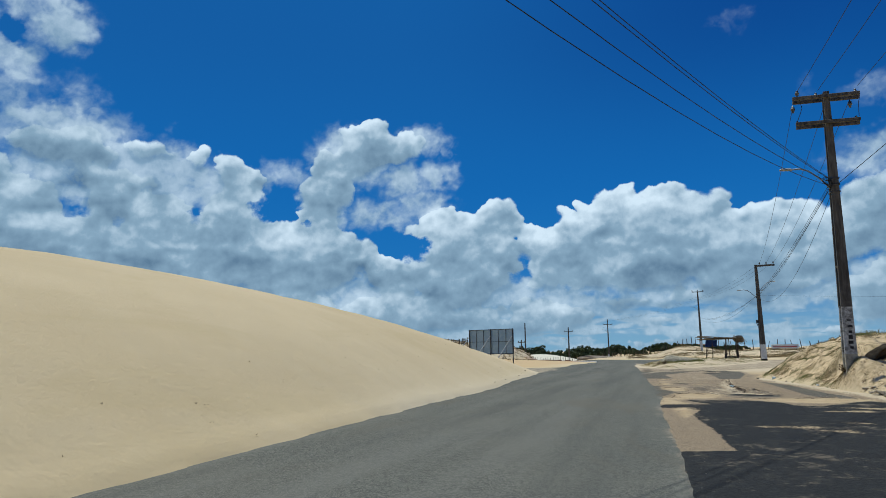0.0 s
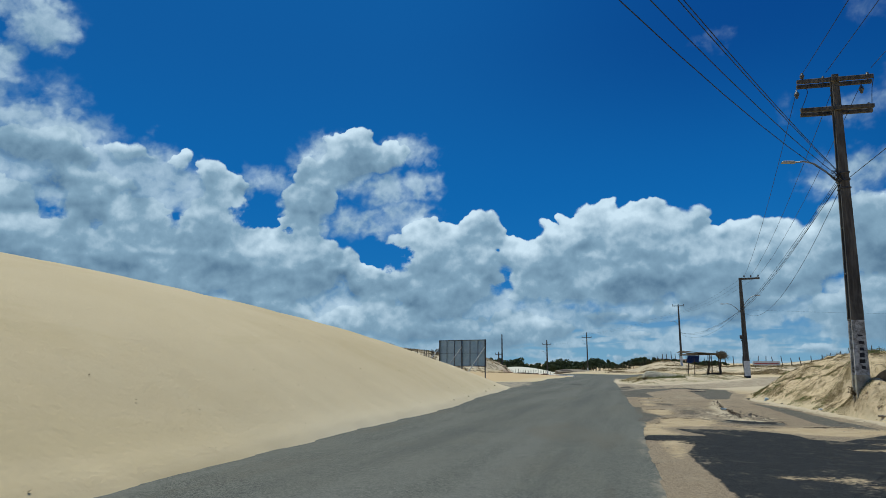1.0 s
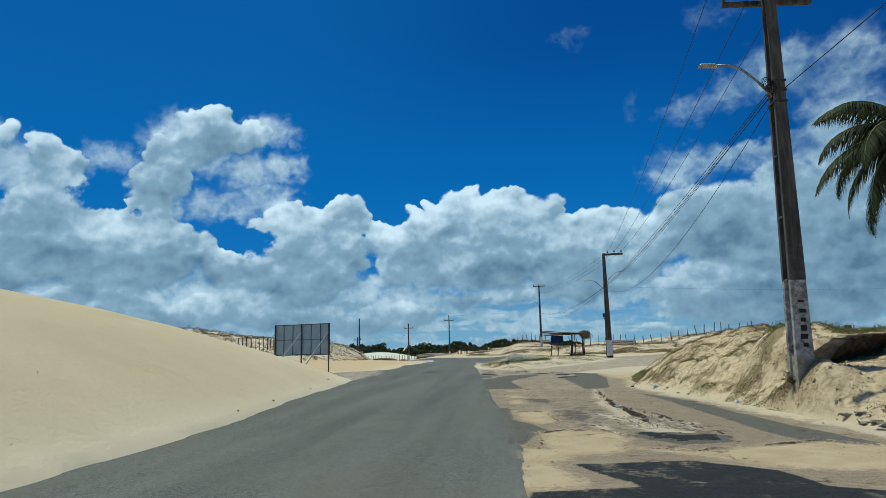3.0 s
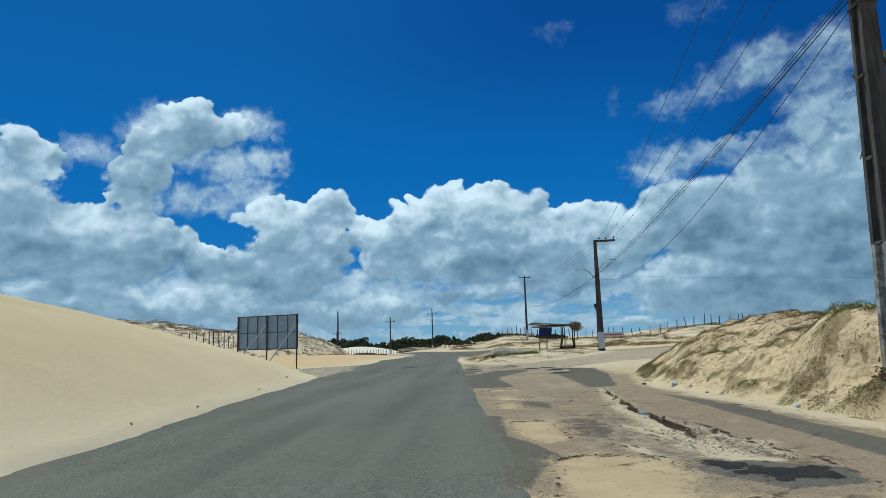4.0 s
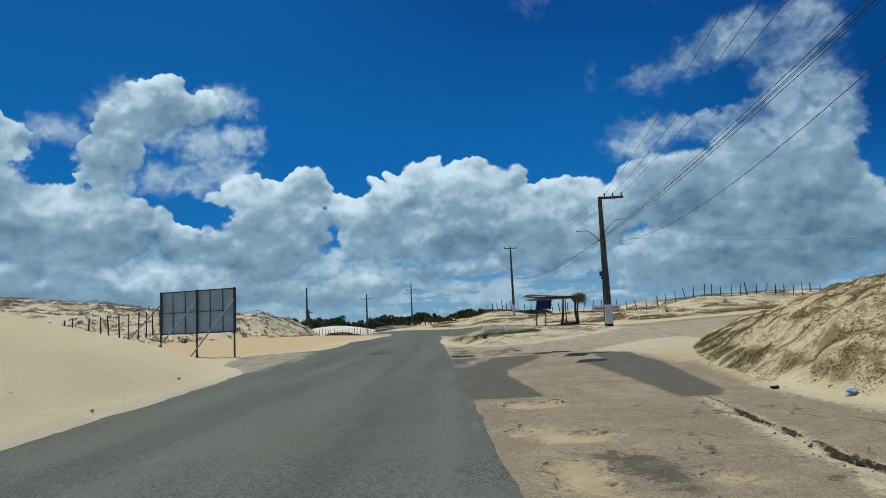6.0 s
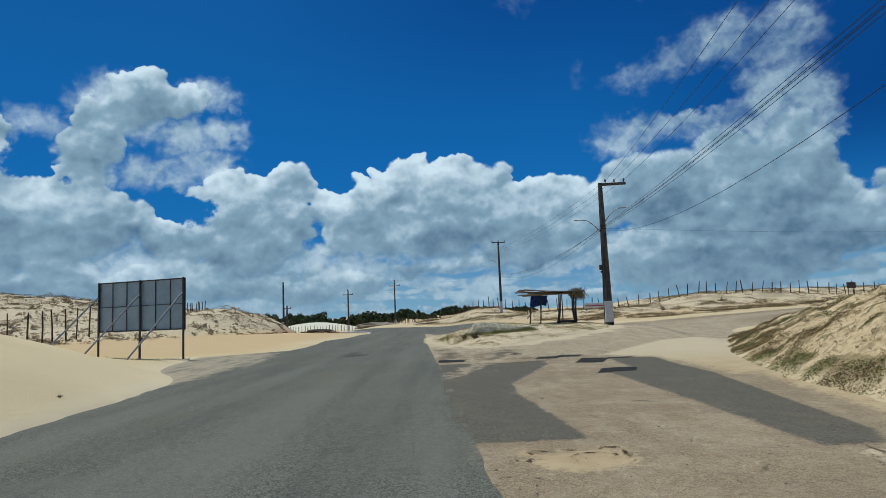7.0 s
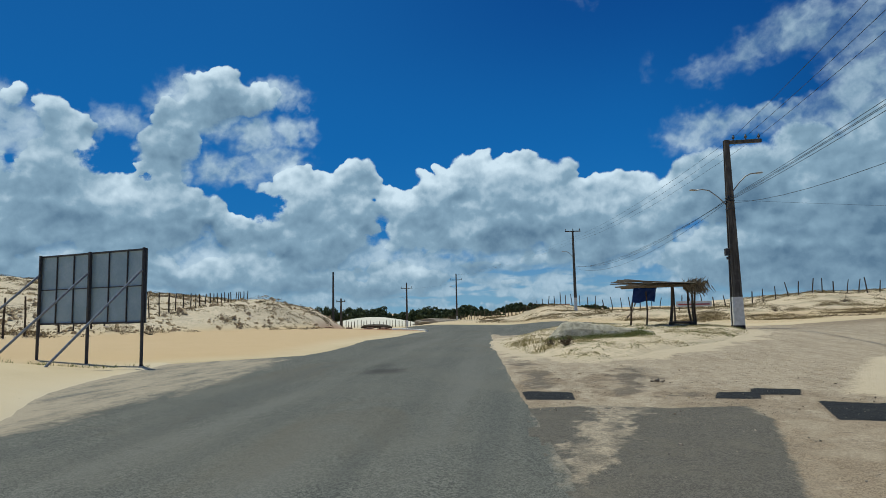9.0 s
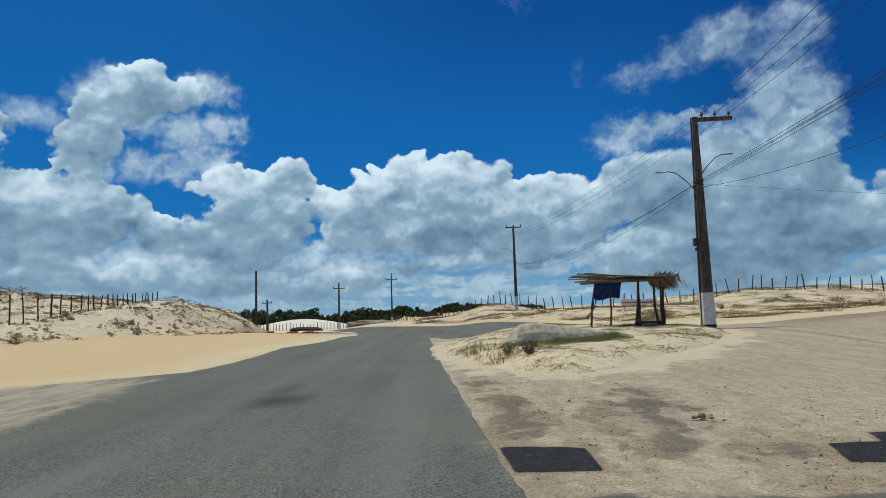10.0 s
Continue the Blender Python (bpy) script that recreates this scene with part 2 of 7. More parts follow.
def old_road_material():
    """Broken, sand-strewn old asphalt: worn brown, mid-grey repairs, square black repairs, other black patches and
    drifted sand, by the fields on the mesh.
    """
    m, t, p = material("old_asphalt")
    v = coords(t)
    n_edge = calc(t, "SUBTRACT", noise_of(t, 2.2, 8, 0.68, vec=v, warp=0.5), 0.5)
    n_fine = calc(t, "SUBTRACT", noise_of(t, 11.0, 6, 0.7, vec=v), 0.5)
    worn, bw = asphalt_colour(t, v, (0.215, 0.163, 0.110), (0.395, 0.305, 0.208))
    patchy = noise_of(t, 1.3, 6, 0.66, vec=v, warp=0.9)
    worn = blend(t, calc(t, "MULTIPLY", span(t, patchy, 0.48, 0.68), 0.40), worn, (0.235, 0.190, 0.140))
    worn = blend(t, calc(t, "MULTIPLY", span(t, noise_of(t, 0.8, 6, 0.7, vec=v, warp=0.7), 0.52, 0.66), 0.40), worn, (0.46, 0.375, 0.265))
    pits = span(t, calc(t, "ADD", noise_of(t, 3.2, 7, 0.75, vec=v, warp=0.6), calc(t, "MULTIPLY", field(t, "pit"), 0.16)), 0.64, 0.72)
    worn = blend(t, calc(t, "MULTIPLY", pits, 0.75), worn, (0.085, 0.070, 0.057))
    grey, _ = asphalt_colour(t, v, (0.098, 0.088, 0.072), (0.180, 0.162, 0.133))
    grey = blend(t, calc(t, "MULTIPLY", span(t, patchy, 0.46, 0.66), 0.35), grey, (0.19, 0.165, 0.125))
    black, _ = asphalt_colour(t, v, (0.020, 0.021, 0.022), (0.044, 0.045, 0.046))
    black = blend(t, calc(t, "MULTIPLY", span(t, noise_of(t, 3.0, 7, 0.72, vec=v, warp=0.6), 0.52, 0.74), 0.40), black, (0.14, 0.125, 0.10))
    sand = blend(t, span(t, noise_of(t, 1.7, 5, vec=v), 0.35, 0.65), (0.56, 0.43, 0.27), (0.49, 0.365, 0.22))
    sand = blend(t, field(t, "pale"), sand, blend(t, patchy, (0.64, 0.53, 0.375), (0.57, 0.46, 0.315)))

    def mask(name, amp_a, amp_b, width):
        d = calc(t, "ADD", field(t, name), calc(t, "ADD", calc(t, "MULTIPLY", n_edge, amp_a), calc(t, "MULTIPLY", n_fine, amp_b)))
        return span(t, d, -width, width)
    stain = span(t, calc(t, "ADD", field(t, "stain"), calc(t, "MULTIPLY", calc(t, "ADD", n_edge, n_fine), 2.2)), 0.20, 1.15, 0.0, 0.75)
    worn = blend(t, stain, worn, blend(t, bw, (0.085, 0.074, 0.062), (0.185, 0.160, 0.130)))
    col = blend(t, mask("grey", 0.16, 0.20, 0.04), worn, grey)
    col = blend(t, mask("black", 0.20, 0.10, 0.02), col, black)
    col = blend(t, mask("square", 0.03, 0.02, 0.015), col, black)
    swept = noise_of(t, 1.0, 5, 0.62, vec=node(t, "ShaderNodeMapping", {"Vector": v, "Rotation": (0.0, 0.0, 0.30), "Scale": (3.2, 0.42, 1.0)}).outputs[0], warp=0.35)
    speckle = calc(t, "ADD", calc(t, "MULTIPLY", span(t, noise_of(t, 34.0, 4, 0.75, vec=v), 0.36, 0.64), 0.65), calc(t, "MULTIPLY", bw, 0.35))
    film = calc(t, "MULTIPLY", mask("film", 0.9, 1.0, 0.26), span(t, swept, 0.34, 0.60, 0.52, 1.0))
    col = blend(t, calc(t, "MULTIPLY", film, span(t, noise_of(t, 5.0, 7, 0.72, vec=v, warp=0.5), 0.36, 0.58, 0.34, 0.90)), col, blend(t, field(t, "pale"), blend(t, speckle, (0.27, 0.213, 0.148), (0.60, 0.49, 0.35)), blend(t, speckle, (0.31, 0.248, 0.176), (0.70, 0.58, 0.425))))
    col = blend(t, calc(t, "MULTIPLY", mask("sand", 0.55, 0.95, 0.16), 0.94), col, sand)
    # dark brown of the cracks, also painted as shade on walls of breaks
    col = blend(t, mask("broken", 0.05, 0.07, 0.015), col, (0.050, 0.034, 0.024))
    t.links.new(col, p.inputs["Base Color"])
    h = calc(t, "ADD", bw, calc(t, "MULTIPLY", noise_of(t, 22.0, 5, 0.65, vec=v), 1.4))
    lumpy = calc(t, "ADD", h, calc(t, "MULTIPLY", noise_of(t, 5.0, 6, 0.7, vec=v), 2.0))
    t.links.new(relief(t, lumpy, 0.8, 0.016), p.inputs["Normal"])
    p.inputs["Roughness"].default_value = 0.95
    p.inputs["Specular IOR Level"].default_value = 0.1
    return m


def concrete_material():
    """Weathered concrete of the poles: dark brown-grey with pale lime and streaks down its length."""
    m, t, p = material("pole_concrete")
    v = coords(t)
    tall = node(t, "ShaderNodeMapping", {"Vector": v, "Scale": (1.0, 1.0, 0.12)}).outputs[0]
    streak, blot, fine = noise_of(t, 9.0, 5, 0.6, vec=tall), noise_of(t, 2.0, 5, 0.6, vec=v), noise_of(t, 70.0, 3, vec=v)
    col = blend(t, span(t, streak, 0.35, 0.68), (0.048, 0.041, 0.032), (0.128, 0.112, 0.090))
    col = blend(t, calc(t, "MULTIPLY", span(t, blot, 0.5, 0.75), 0.4), col, (0.20, 0.178, 0.145))
    t.links.new(col, p.inputs["Base Color"])
    t.links.new(relief(t, calc(t, "ADD", fine, streak), 0.35, 0.008), p.inputs["Normal"])
    p.inputs["Roughness"].default_value = 0.9
    return m


def leaf_material(name, dark, light, trans=0.25):
    m, t, p = material(name)
    info = node(t, "ShaderNodeNewGeometry").outputs["Random Per Island"]
    col = blend(t, calc(t, "ADD", calc(t, "MULTIPLY", info, 0.75), calc(t, "MULTIPLY", noise_of(t, 0.8, 3), 0.25)), dark, light)
    t.links.new(col, p.inputs["Base Color"])
    p.inputs["Roughness"].default_value = 0.7
    p.inputs["Specular IOR Level"].default_value = 0.15
    back = node(t, "ShaderNodeBsdfTranslucent", {"Color": col})
    mix = node(t, "ShaderNodeMixShader", {0: trans, 1: p.outputs[0], 2: back.outputs[0]})
    t.links.new(mix.outputs[0], t.nodes["Material Output"].inputs["Surface"])
    return m


M_SAND, M_ROAD, M_OLD, M_POLE = ground_material(), road_material(), old_road_material(), concrete_material()
# dark earth of the far heap; on the bank the darkness is shade put into colour
M_EARTH = plain("earth_and_bank_shade", (0.030, 0.022, 0.014), (0.080, 0.058, 0.036), 4.0, 0.95, 0.6, 0.03)
M_LIME = plain("lime_wash", (0.55, 0.54, 0.50), (0.80, 0.79, 0.75), 5.0, 0.85, 0.3)
M_OLDLIME = plain("worn_lime_wash", (0.10, 0.088, 0.070), (0.60, 0.58, 0.53), 5.0, 0.9, 0.4, warp=1.2)
M_TAR = plain("tar_paint", (0.012, 0.012, 0.012), (0.035, 0.032, 0.03), 8.0, 0.7, 0.3)
M_STEEL = plain("galvanised_steel", (0.22, 0.23, 0.24), (0.34, 0.35, 0.36), 12.0, 0.5, 0.1, metal=0.6)
M_LAMP = plain("lamp_casing", (0.30, 0.27, 0.22), (0.44, 0.41, 0.36), 12.0, 0.5, 0.1)
M_PORCELAIN = plain("insulator_porcelain", (0.06, 0.058, 0.056), (0.14, 0.135, 0.13), 20.0, 0.35, 0.05)
M_CABLE = plain("cable_rubber", (0.018, 0.018, 0.018), (0.035, 0.035, 0.036), 30.0, 0.6, 0.1)
M_WOOD = plain("grey_driftwood", (0.10, 0.075, 0.05), (0.21, 0.165, 0.115), 9.0, 0.9, 0.5)
M_DARKWOOD = plain("dark_stake_wood", (0.045, 0.034, 0.024), (0.10, 0.078, 0.055), 9.0, 0.9, 0.5)
M_SHEET = plain("zinc_sheet", (0.25, 0.35, 0.41), (0.34, 0.44, 0.50), 1.8, 0.5, 0.12, fine=18.0)
M_FRAME = plain("painted_steel_frame", (0.035, 0.036, 0.04), (0.08, 0.075, 0.072), 10.0, 0.6, 0.2)
M_CONCRETE = plain("broken_concrete", (0.23, 0.205, 0.145), (0.50, 0.45, 0.34), 5.0, 0.95, 0.6, 0.02)
M_CLOD = plain("sand_crust", (0.36, 0.265, 0.15), (0.60, 0.46, 0.285), 7.0, 0.95, 0.6, 0.02)
M_STONE = plain("rubble", (0.20, 0.165, 0.125), (0.40, 0.34, 0.26), 9.0, 0.95, 0.6, 0.02)
M_CRUMB = plain("asphalt_crumb", (0.085, 0.062, 0.046), (0.23, 0.175, 0.125), 9.0, 0.95, 0.6, 0.02)
M_KERB = plain("kerb_paint", (0.60, 0.58, 0.53), (0.80, 0.79, 0.76), 4.0, 0.85, 0.3)
M_TARP = plain("blue_tarpaulin", (0.012, 0.035, 0.13), (0.025, 0.065, 0.21), 5.0, 0.5, 0.35, 0.03)
M_PLASTIC = plain("white_plastic", (0.55, 0.60, 0.64), (0.78, 0.80, 0.82), 14.0, 0.4, 0.2)
M_BLUEPLASTIC = plain("blue_plastic", (0.30, 0.42, 0.50), (0.48, 0.58, 0.64), 14.0, 0.4, 0.2)
M_RUBBER = plain("black_rubber", (0.012, 0.012, 0.012), (0.03, 0.028, 0.026), 14.0, 0.7, 0.2)
M_THATCH = leaf_material("dry_thatch", (0.10, 0.08, 0.055), (0.31, 0.26, 0.185), 0.1)
M_ROOF = plain("faded_sheet", (0.42, 0.38, 0.31), (0.60, 0.56, 0.48), 3.0, 0.8, 0.3)
M_PALM = leaf_material("palm_leaflet", (0.014, 0.020, 0.008), (0.085, 0.092, 0.036), 0.18)
M_RIB = plain("palm_rib", (0.12, 0.12, 0.05), (0.20, 0.18, 0.08), 6.0, 0.6, 0.2)
M_TRUNK = plain("palm_bark", (0.12, 0.10, 0.075), (0.24, 0.20, 0.155), 8.0, 0.9, 0.6, 0.02)
M_MAT = leaf_material("dry_mat_leaf", (0.095, 0.070, 0.032), (0.36, 0.275, 0.135), 0.2)
M_GRASS = leaf_material("dune_grass", (0.22, 0.180, 0.075), (0.47, 0.40, 0.20), 0.25)
M_GREEN = leaf_material("green_creeper", (0.070, 0.085, 0.026), (0.25, 0.26, 0.095), 0.25)
M_DRY = leaf_material("dry_twig", (0.075, 0.055, 0.034), (0.25, 0.185, 0.105), 0.05)
M_CROWN = leaf_material("tree_foliage", (0.022, 0.036, 0.016), (0.098, 0.122, 0.052), 0.15)
M_BARK = plain("tree_bark", (0.06, 0.05, 0.04), (0.14, 0.115, 0.09), 6.0, 0.9, 0.5)
M_TILE = plain("clay_roof", (0.15, 0.085, 0.06), (0.24, 0.14, 0.095), 3.0, 0.9, 0.4)
M_WALL = plain("house_plaster", (0.50, 0.47, 0.42), (0.68, 0.65, 0.60), 1.5, 0.9, 0.2)
M_SHUTTER = plain("dark_opening", (0.02, 0.022, 0.025), (0.05, 0.052, 0.055), 3.0, 0.5, 0.1)
M_SIGN = plain("sign_back", (0.055, 0.045, 0.04), (0.12, 0.095, 0.08), 4.0, 0.6, 0.2)
M_RED = plain("red_paint", (0.36, 0.07, 0.06), (0.50, 0.12, 0.10), 4.0, 0.7, 0.2)

# ---------------------------------------------------------------- sky with clouds, far behind everything
# azimuth, elevation and half sizes in degrees; heaped cloud first, then thin veils and gaps with their strength
CLOUD_TOWER = [(-25.8, 17.9, 2.6, 1.5), (-28.6, 15.4, 1.8, 1.5), (-24.9, 19.2, 2.7, 1.8), (-27.0, 19.6, 1.0, 0.9), (-21.6, 18.8, 1.8, 1.2), (-27.8, 16.7, 2.7, 1.5), (-29.5, 14.1, 2.0, 1.8), (-27.3, 14.3, 1.3, 1.1), (-29.9, 11.6, 1.9, 1.9), (-23.3, 17.8, 2.2, 1.3)]
CLOUD_BANK = [(-25.4, 8.9, 1.3, 1.5), (-23.2, 7.2, 2.7, 2.0), (-30.6, 8.6, 4.6, 3.1), (-32.9, 10.6, 2.4, 1.4), (-20.5, 7.4, 1.8, 1.4), (-17.5, 11.6, 2.3, 1.6), (-13.3, 12.4, 1.8, 1.6), (-11.8, 11.1, 1.3, 1.2), (-16.9, 8.3, 5.2, 3.9), (-9.1, 9.6, 2.5, 1.7), (-9.8, 6.5, 0.9, 1.0), (-10.4, 5.9, 0.8, 0.6)]
CLOUD_HEAPS = [(-6.3, 12.3, 1.6, 1.1), (-2.2, 12.5, 2.1, 1.9), (-4.0, 11.4, 2.6, 1.8), (1.2, 12.5, 2.1, 1.7), (3.5, 11.6, 2.3, 1.9), (5.7, 12.3, 1.0, 1.3), (-1.0, 9.0, 6.4, 3.8), (9.3, 10.3, 2.4, 1.7), (11.8, 10.6, 1.8, 1.3), (8.6, 7.6, 6.0, 3.6), (13.7, 8.4, 2.4, 2.0), (-7.1, 8.2, 3.0, 3.0)]
CLOUDS_RIGHT = [(29.8, 13.4, 2.3, 1.8), (25.0, 13.0, 2.6, 1.6), (31.3, 10.8, 1.7, 2.4), (19.9, 9.9, 6.4, 3.1), (26.3, 8.5, 6.6, 3.9), (32.0, 6.1, 3.7, 2.8), (17.2, 11.0, 2.6, 2.2), (35.2, 8.5, 0.7, 1.5), (33.4, 2.5, 1.3, 0.8), (22.6, 4.0, 10.4, 2.9), (13.8, 3.8, 1.3, 1.0), (42.0, 6.0, 6.0, 5.0)]
CLOUDS_LEFT = [(-43.9, 16.7, 2.3, 1.1), (-40.2, 16.7, 1.2, 1.0), (-37.4, 15.9, 1.4, 1.3), (-36.1, 14.5, 1.9, 1.4), (-52.4, 12.0, 2.2, 1.9), (-46.6, 12.4, 1.9, 1.8), (-43.0, 11.6, 2.7, 1.8), (-36.3, 11.8, 3.1, 2.8), (-32.2, 11.2, 1.1, 0.7), (-46.4, 14.1, 4.5, 1.3), (-50.1, 16.4, 3.8, 1.7), (-49.9, 8.4, 4.9, 2.8), (-41.8, 8.4, 6.5, 3.3), (-33.5, 8.3, 5.7, 2.9), (-56.0, 13.6, 2.3, 2.4), (-55.9, 8.7, 2.9, 3.2)]
CLOUDS_LOW = [(0.3, 2.5, 1.2, 0.6), (-1.7, 4.1, 2.8, 0.8), (15.1, 1.3, 2.8, 1.0), (1.7, 0.6, 6.0, 0.7), (-23.2, 3.5, 8.6, 1.9), (-11.2, 3.0, 5.8, 1.7), (-32.7, 4.4, 4.0, 1.9), (-44.0, 3.5, 9.0, 2.2), (5.0, 4.6, 5.0, 1.0)]
CLOUD_VEILS = [(16.3, 14.4, 2.4, 1.6, 0.7), (19.6, 15.4, 2.6, 1.3, 0.6), (23.0, 15.2, 2.2, 1.2, 0.55), (25.4, 21.4, 3.0, 1.7, 0.68), (30.6, 21.0, 2.1, 2.2, 0.58), (21.6, 20.4, 2.0, 1.2, 0.5), (17.9, 19.3, 2.2, 1.0, 0.4), (28.2, 18.6, 2.0, 1.3, 0.5), (29.8, 16.4, 2.8, 1.9, 0.85), (28.7, 12.7, 5.0, 3.3, 0.9), (12.9, 20.0, 0.8, 1.2, 0.15), (8.1, 26.6, 1.8, 0.9, 0.16), (20.5, 26.5, 2.4, 1.1, 0.22)]
TOWER_VEILS = [(-26.6, 17.6, 3.2, 2.2, 1.25), (-29.4, 12.8, 2.0, 2.6, 1.2), (-22.0, 15.6, 2.4, 1.4, 0.85), (-18.9, 16.1, 1.9, 1.2, 0.7), (-23.9, 12.5, 3.3, 1.3, 0.7), (-20.2, 13.4, 2.6, 1.4, 0.7), (-18.1, 18.1, 0.6, 0.5, 0.35), (-20.2, 19.2, 2.3, 1.1, 0.7), (-32.6, 15.9, 2.2, 1.0, 0.55), (-34.5, 15.5, 1.2, 1.0, 0.6), (-35.1, 13.5, 0.8, 1.2, 0.8), (-21.7, 14.7, 3.6, 2.3, 0.35)]
LEFT_VEILS = [(-46.0, 14.6, 7.5, 2.6, 1.25), (-50.5, 17.5, 4.6, 2.0, 1.0), (-37.5, 13.3, 2.6, 2.2, 1.1), (-51.1, 25.3, 2.2, 1.7, 1.0), (-52.5, 26.3, 3.0, 1.2, 0.8), (-54.0, 22.3, 1.6, 1.4, 0.85), (-53.2, 19.8, 2.2, 2.0, 0.65), (-49.6, 19.9, 1.7, 2.1, 0.45), (-50.6, 17.3, 4.6, 1.9, 0.75), (-33.8, 16.0, 1.4, 0.9, 0.55), (-29.8, 15.3, 0.8, 0.5, 0.3), (-47.0, 17.7, 2.0, 1.7, 0.45), (-40.0, 13.3, 1.8, 1.2, 0.5), (-56.3, 23.1, 2.0, 2.3, 0.7), (-42.4, 18.8, 0.6, 0.5, 0.2)]
CLOUD_GAPS = [(-21.7, 9.7, 2.0, 1.2, 1.1), (-11.9, 6.8, 0.8, 0.5, 0.55), (-7.7, 5.8, 0.6, 0.5, 0.5), (34.3, 11.3, 1.4, 1.9, 1.0), (34.7, 14.6, 1.1, 2.4, 0.6), (12.3, 2.8, 1.5, 0.9, 0.9), (4.3, 3.4, 3.0, 0.5, 0.55), (22.0, 16.9, 3.1, 0.9, 0.6), (17.0, 1.7, 2.3, 0.7, 0.5), (-34.4, 13.3, 0.9, 0.9, 0.5), (-30.7, 11.5, 0.5, 0.4, 0.6), (-4.2, 5.0, 3.0, 0.5, 0.4), (-6.8, 1.1, 6.5, 0.4, 0.3)]
LEFT_GAPS = [(-49.0, 11.5, 0.9, 0.6, 0.42), (-44.0, 13.5, 0.6, 0.5, 0.35), (-40.3, 11.8, 0.8, 0.7, 0.5), (-33.6, 12.8, 1.8, 1.2, 1.0), (-49.7, 14.5, 1.0, 0.9, 0.35), (-54.6, 24.1, 0.9, 0.9, 0.6), (-52.3, 19.8, 1.8, 1.1, 0.4)]


def sky_material():
    """Blue that pales to the horizon; heaped cloud and thin veils by the fields on the mesh, frayed by fine noise."""
    m = bpy.data.materials.new("cloudy_sky")
    m.use_nodes = True
    t = m.node_tree
    t.nodes.remove(t.nodes["Principled BSDF"])
    lift, turn = field(t, "lift"), field(t, "turn")
    blue = blend(t, span(t, lift, 2.0, 16.0), (0.026, 0.172, 0.480), (0.0145, 0.130, 0.425))
    blue = blend(t, span(t, lift, 8.0, 0.0), blue, (0.20, 0.36, 0.53))
    blue = blend(t, span(t, lift, 11.0, 29.0), blue, blend(t, span(t, turn, -24.0, 12.0), (0.013, 0.100, 0.345), (0.0075, 0.062, 0.268)))
    blue = blend(t, calc(t, "MULTIPLY", span(t, turn, 10.0, 36.0), span(t, lift, 6.0, 16.0)), blue, (0.0065, 0.058, 0.245))
    v = coords(t)
    fray = calc(t, "SUBTRACT", noise_of(t, 0.030, 7, 0.60, vec=v, warp=0.4), 0.5)
    fine = calc(t, "SUBTRACT", noise_of(t, 0.10, 5, 0.60, vec=v), 0.5)
    grit = calc(t, "ADD", calc(t, "MULTIPLY", fray, 0.75), calc(t, "MULTIPLY", fine, 0.45))
    soft = field(t, "soft")
    heap = span(t, calc(t, "ADD", field(t, "thick"), calc(t, "MULTIPLY", grit, span(t, soft, 0.0, 1.0, 0.66, 0.95, smoothstep=False))), span(t, soft, 0.0, 1.0, -0.22, -0.50, smoothstep=False), span(t, soft, 0.0, 1.0, 0.20, 0.55, smoothstep=False))
    drift = calc(t, "SUBTRACT", noise_of(t, 0.014, 5, 0.50, vec=v, warp=0.8), 0.5)
    wisp = calc(t, "ADD", drift, calc(t, "MULTIPLY", fray, 0.35))
    veil = span(t, calc(t, "ADD", field(t, "veil"), calc(t, "MULTIPLY", calc(t, "MULTIPLY", wisp, span(t, field(t, "veil"), 0.0, 0.15)), span(t, turn, 8.0, 16.0, 0.50, 0.42))), 0.04, 1.0, 0.0, 0.88)
    cover = calc(t, "MAXIMUM", heap, veil)
    tone = calc(t, "ADD", field(t, "tone"), calc(t, "ADD", calc(t, "MULTIPLY", fray, 0.26), calc(t, "ADD", calc(t, "MULTIPLY", drift, 0.22), calc(t, "MULTIPLY", fine, 0.07))))
    cloud = blend(t, span(t, tone, 0.0, 0.5, smoothstep=False), (0.108, 0.180, 0.285), (0.252, 0.358, 0.490))
    cloud = blend(t, span(t, tone, 0.5, 1.0, smoothstep=False), cloud, (0.675, 0.760, 0.895))
    em = node(t, "ShaderNodeEmission", {"Color": blend(t, cover, blue, cloud), "Strength": 1.0})
    t.links.new(em.outputs[0], t.nodes["Material Output"].inputs["Surface"])
    m.cycles.emission_sampling = "NONE"
    return m


def soften(f, n):
    for k in range(n):
        f = (f + np.roll(f, 1, 0) + np.roll(f, -1, 0)) / 3
        f = (f + np.roll(f, 1, 1) + np.roll(f, -1, 1)) / 3
    return f


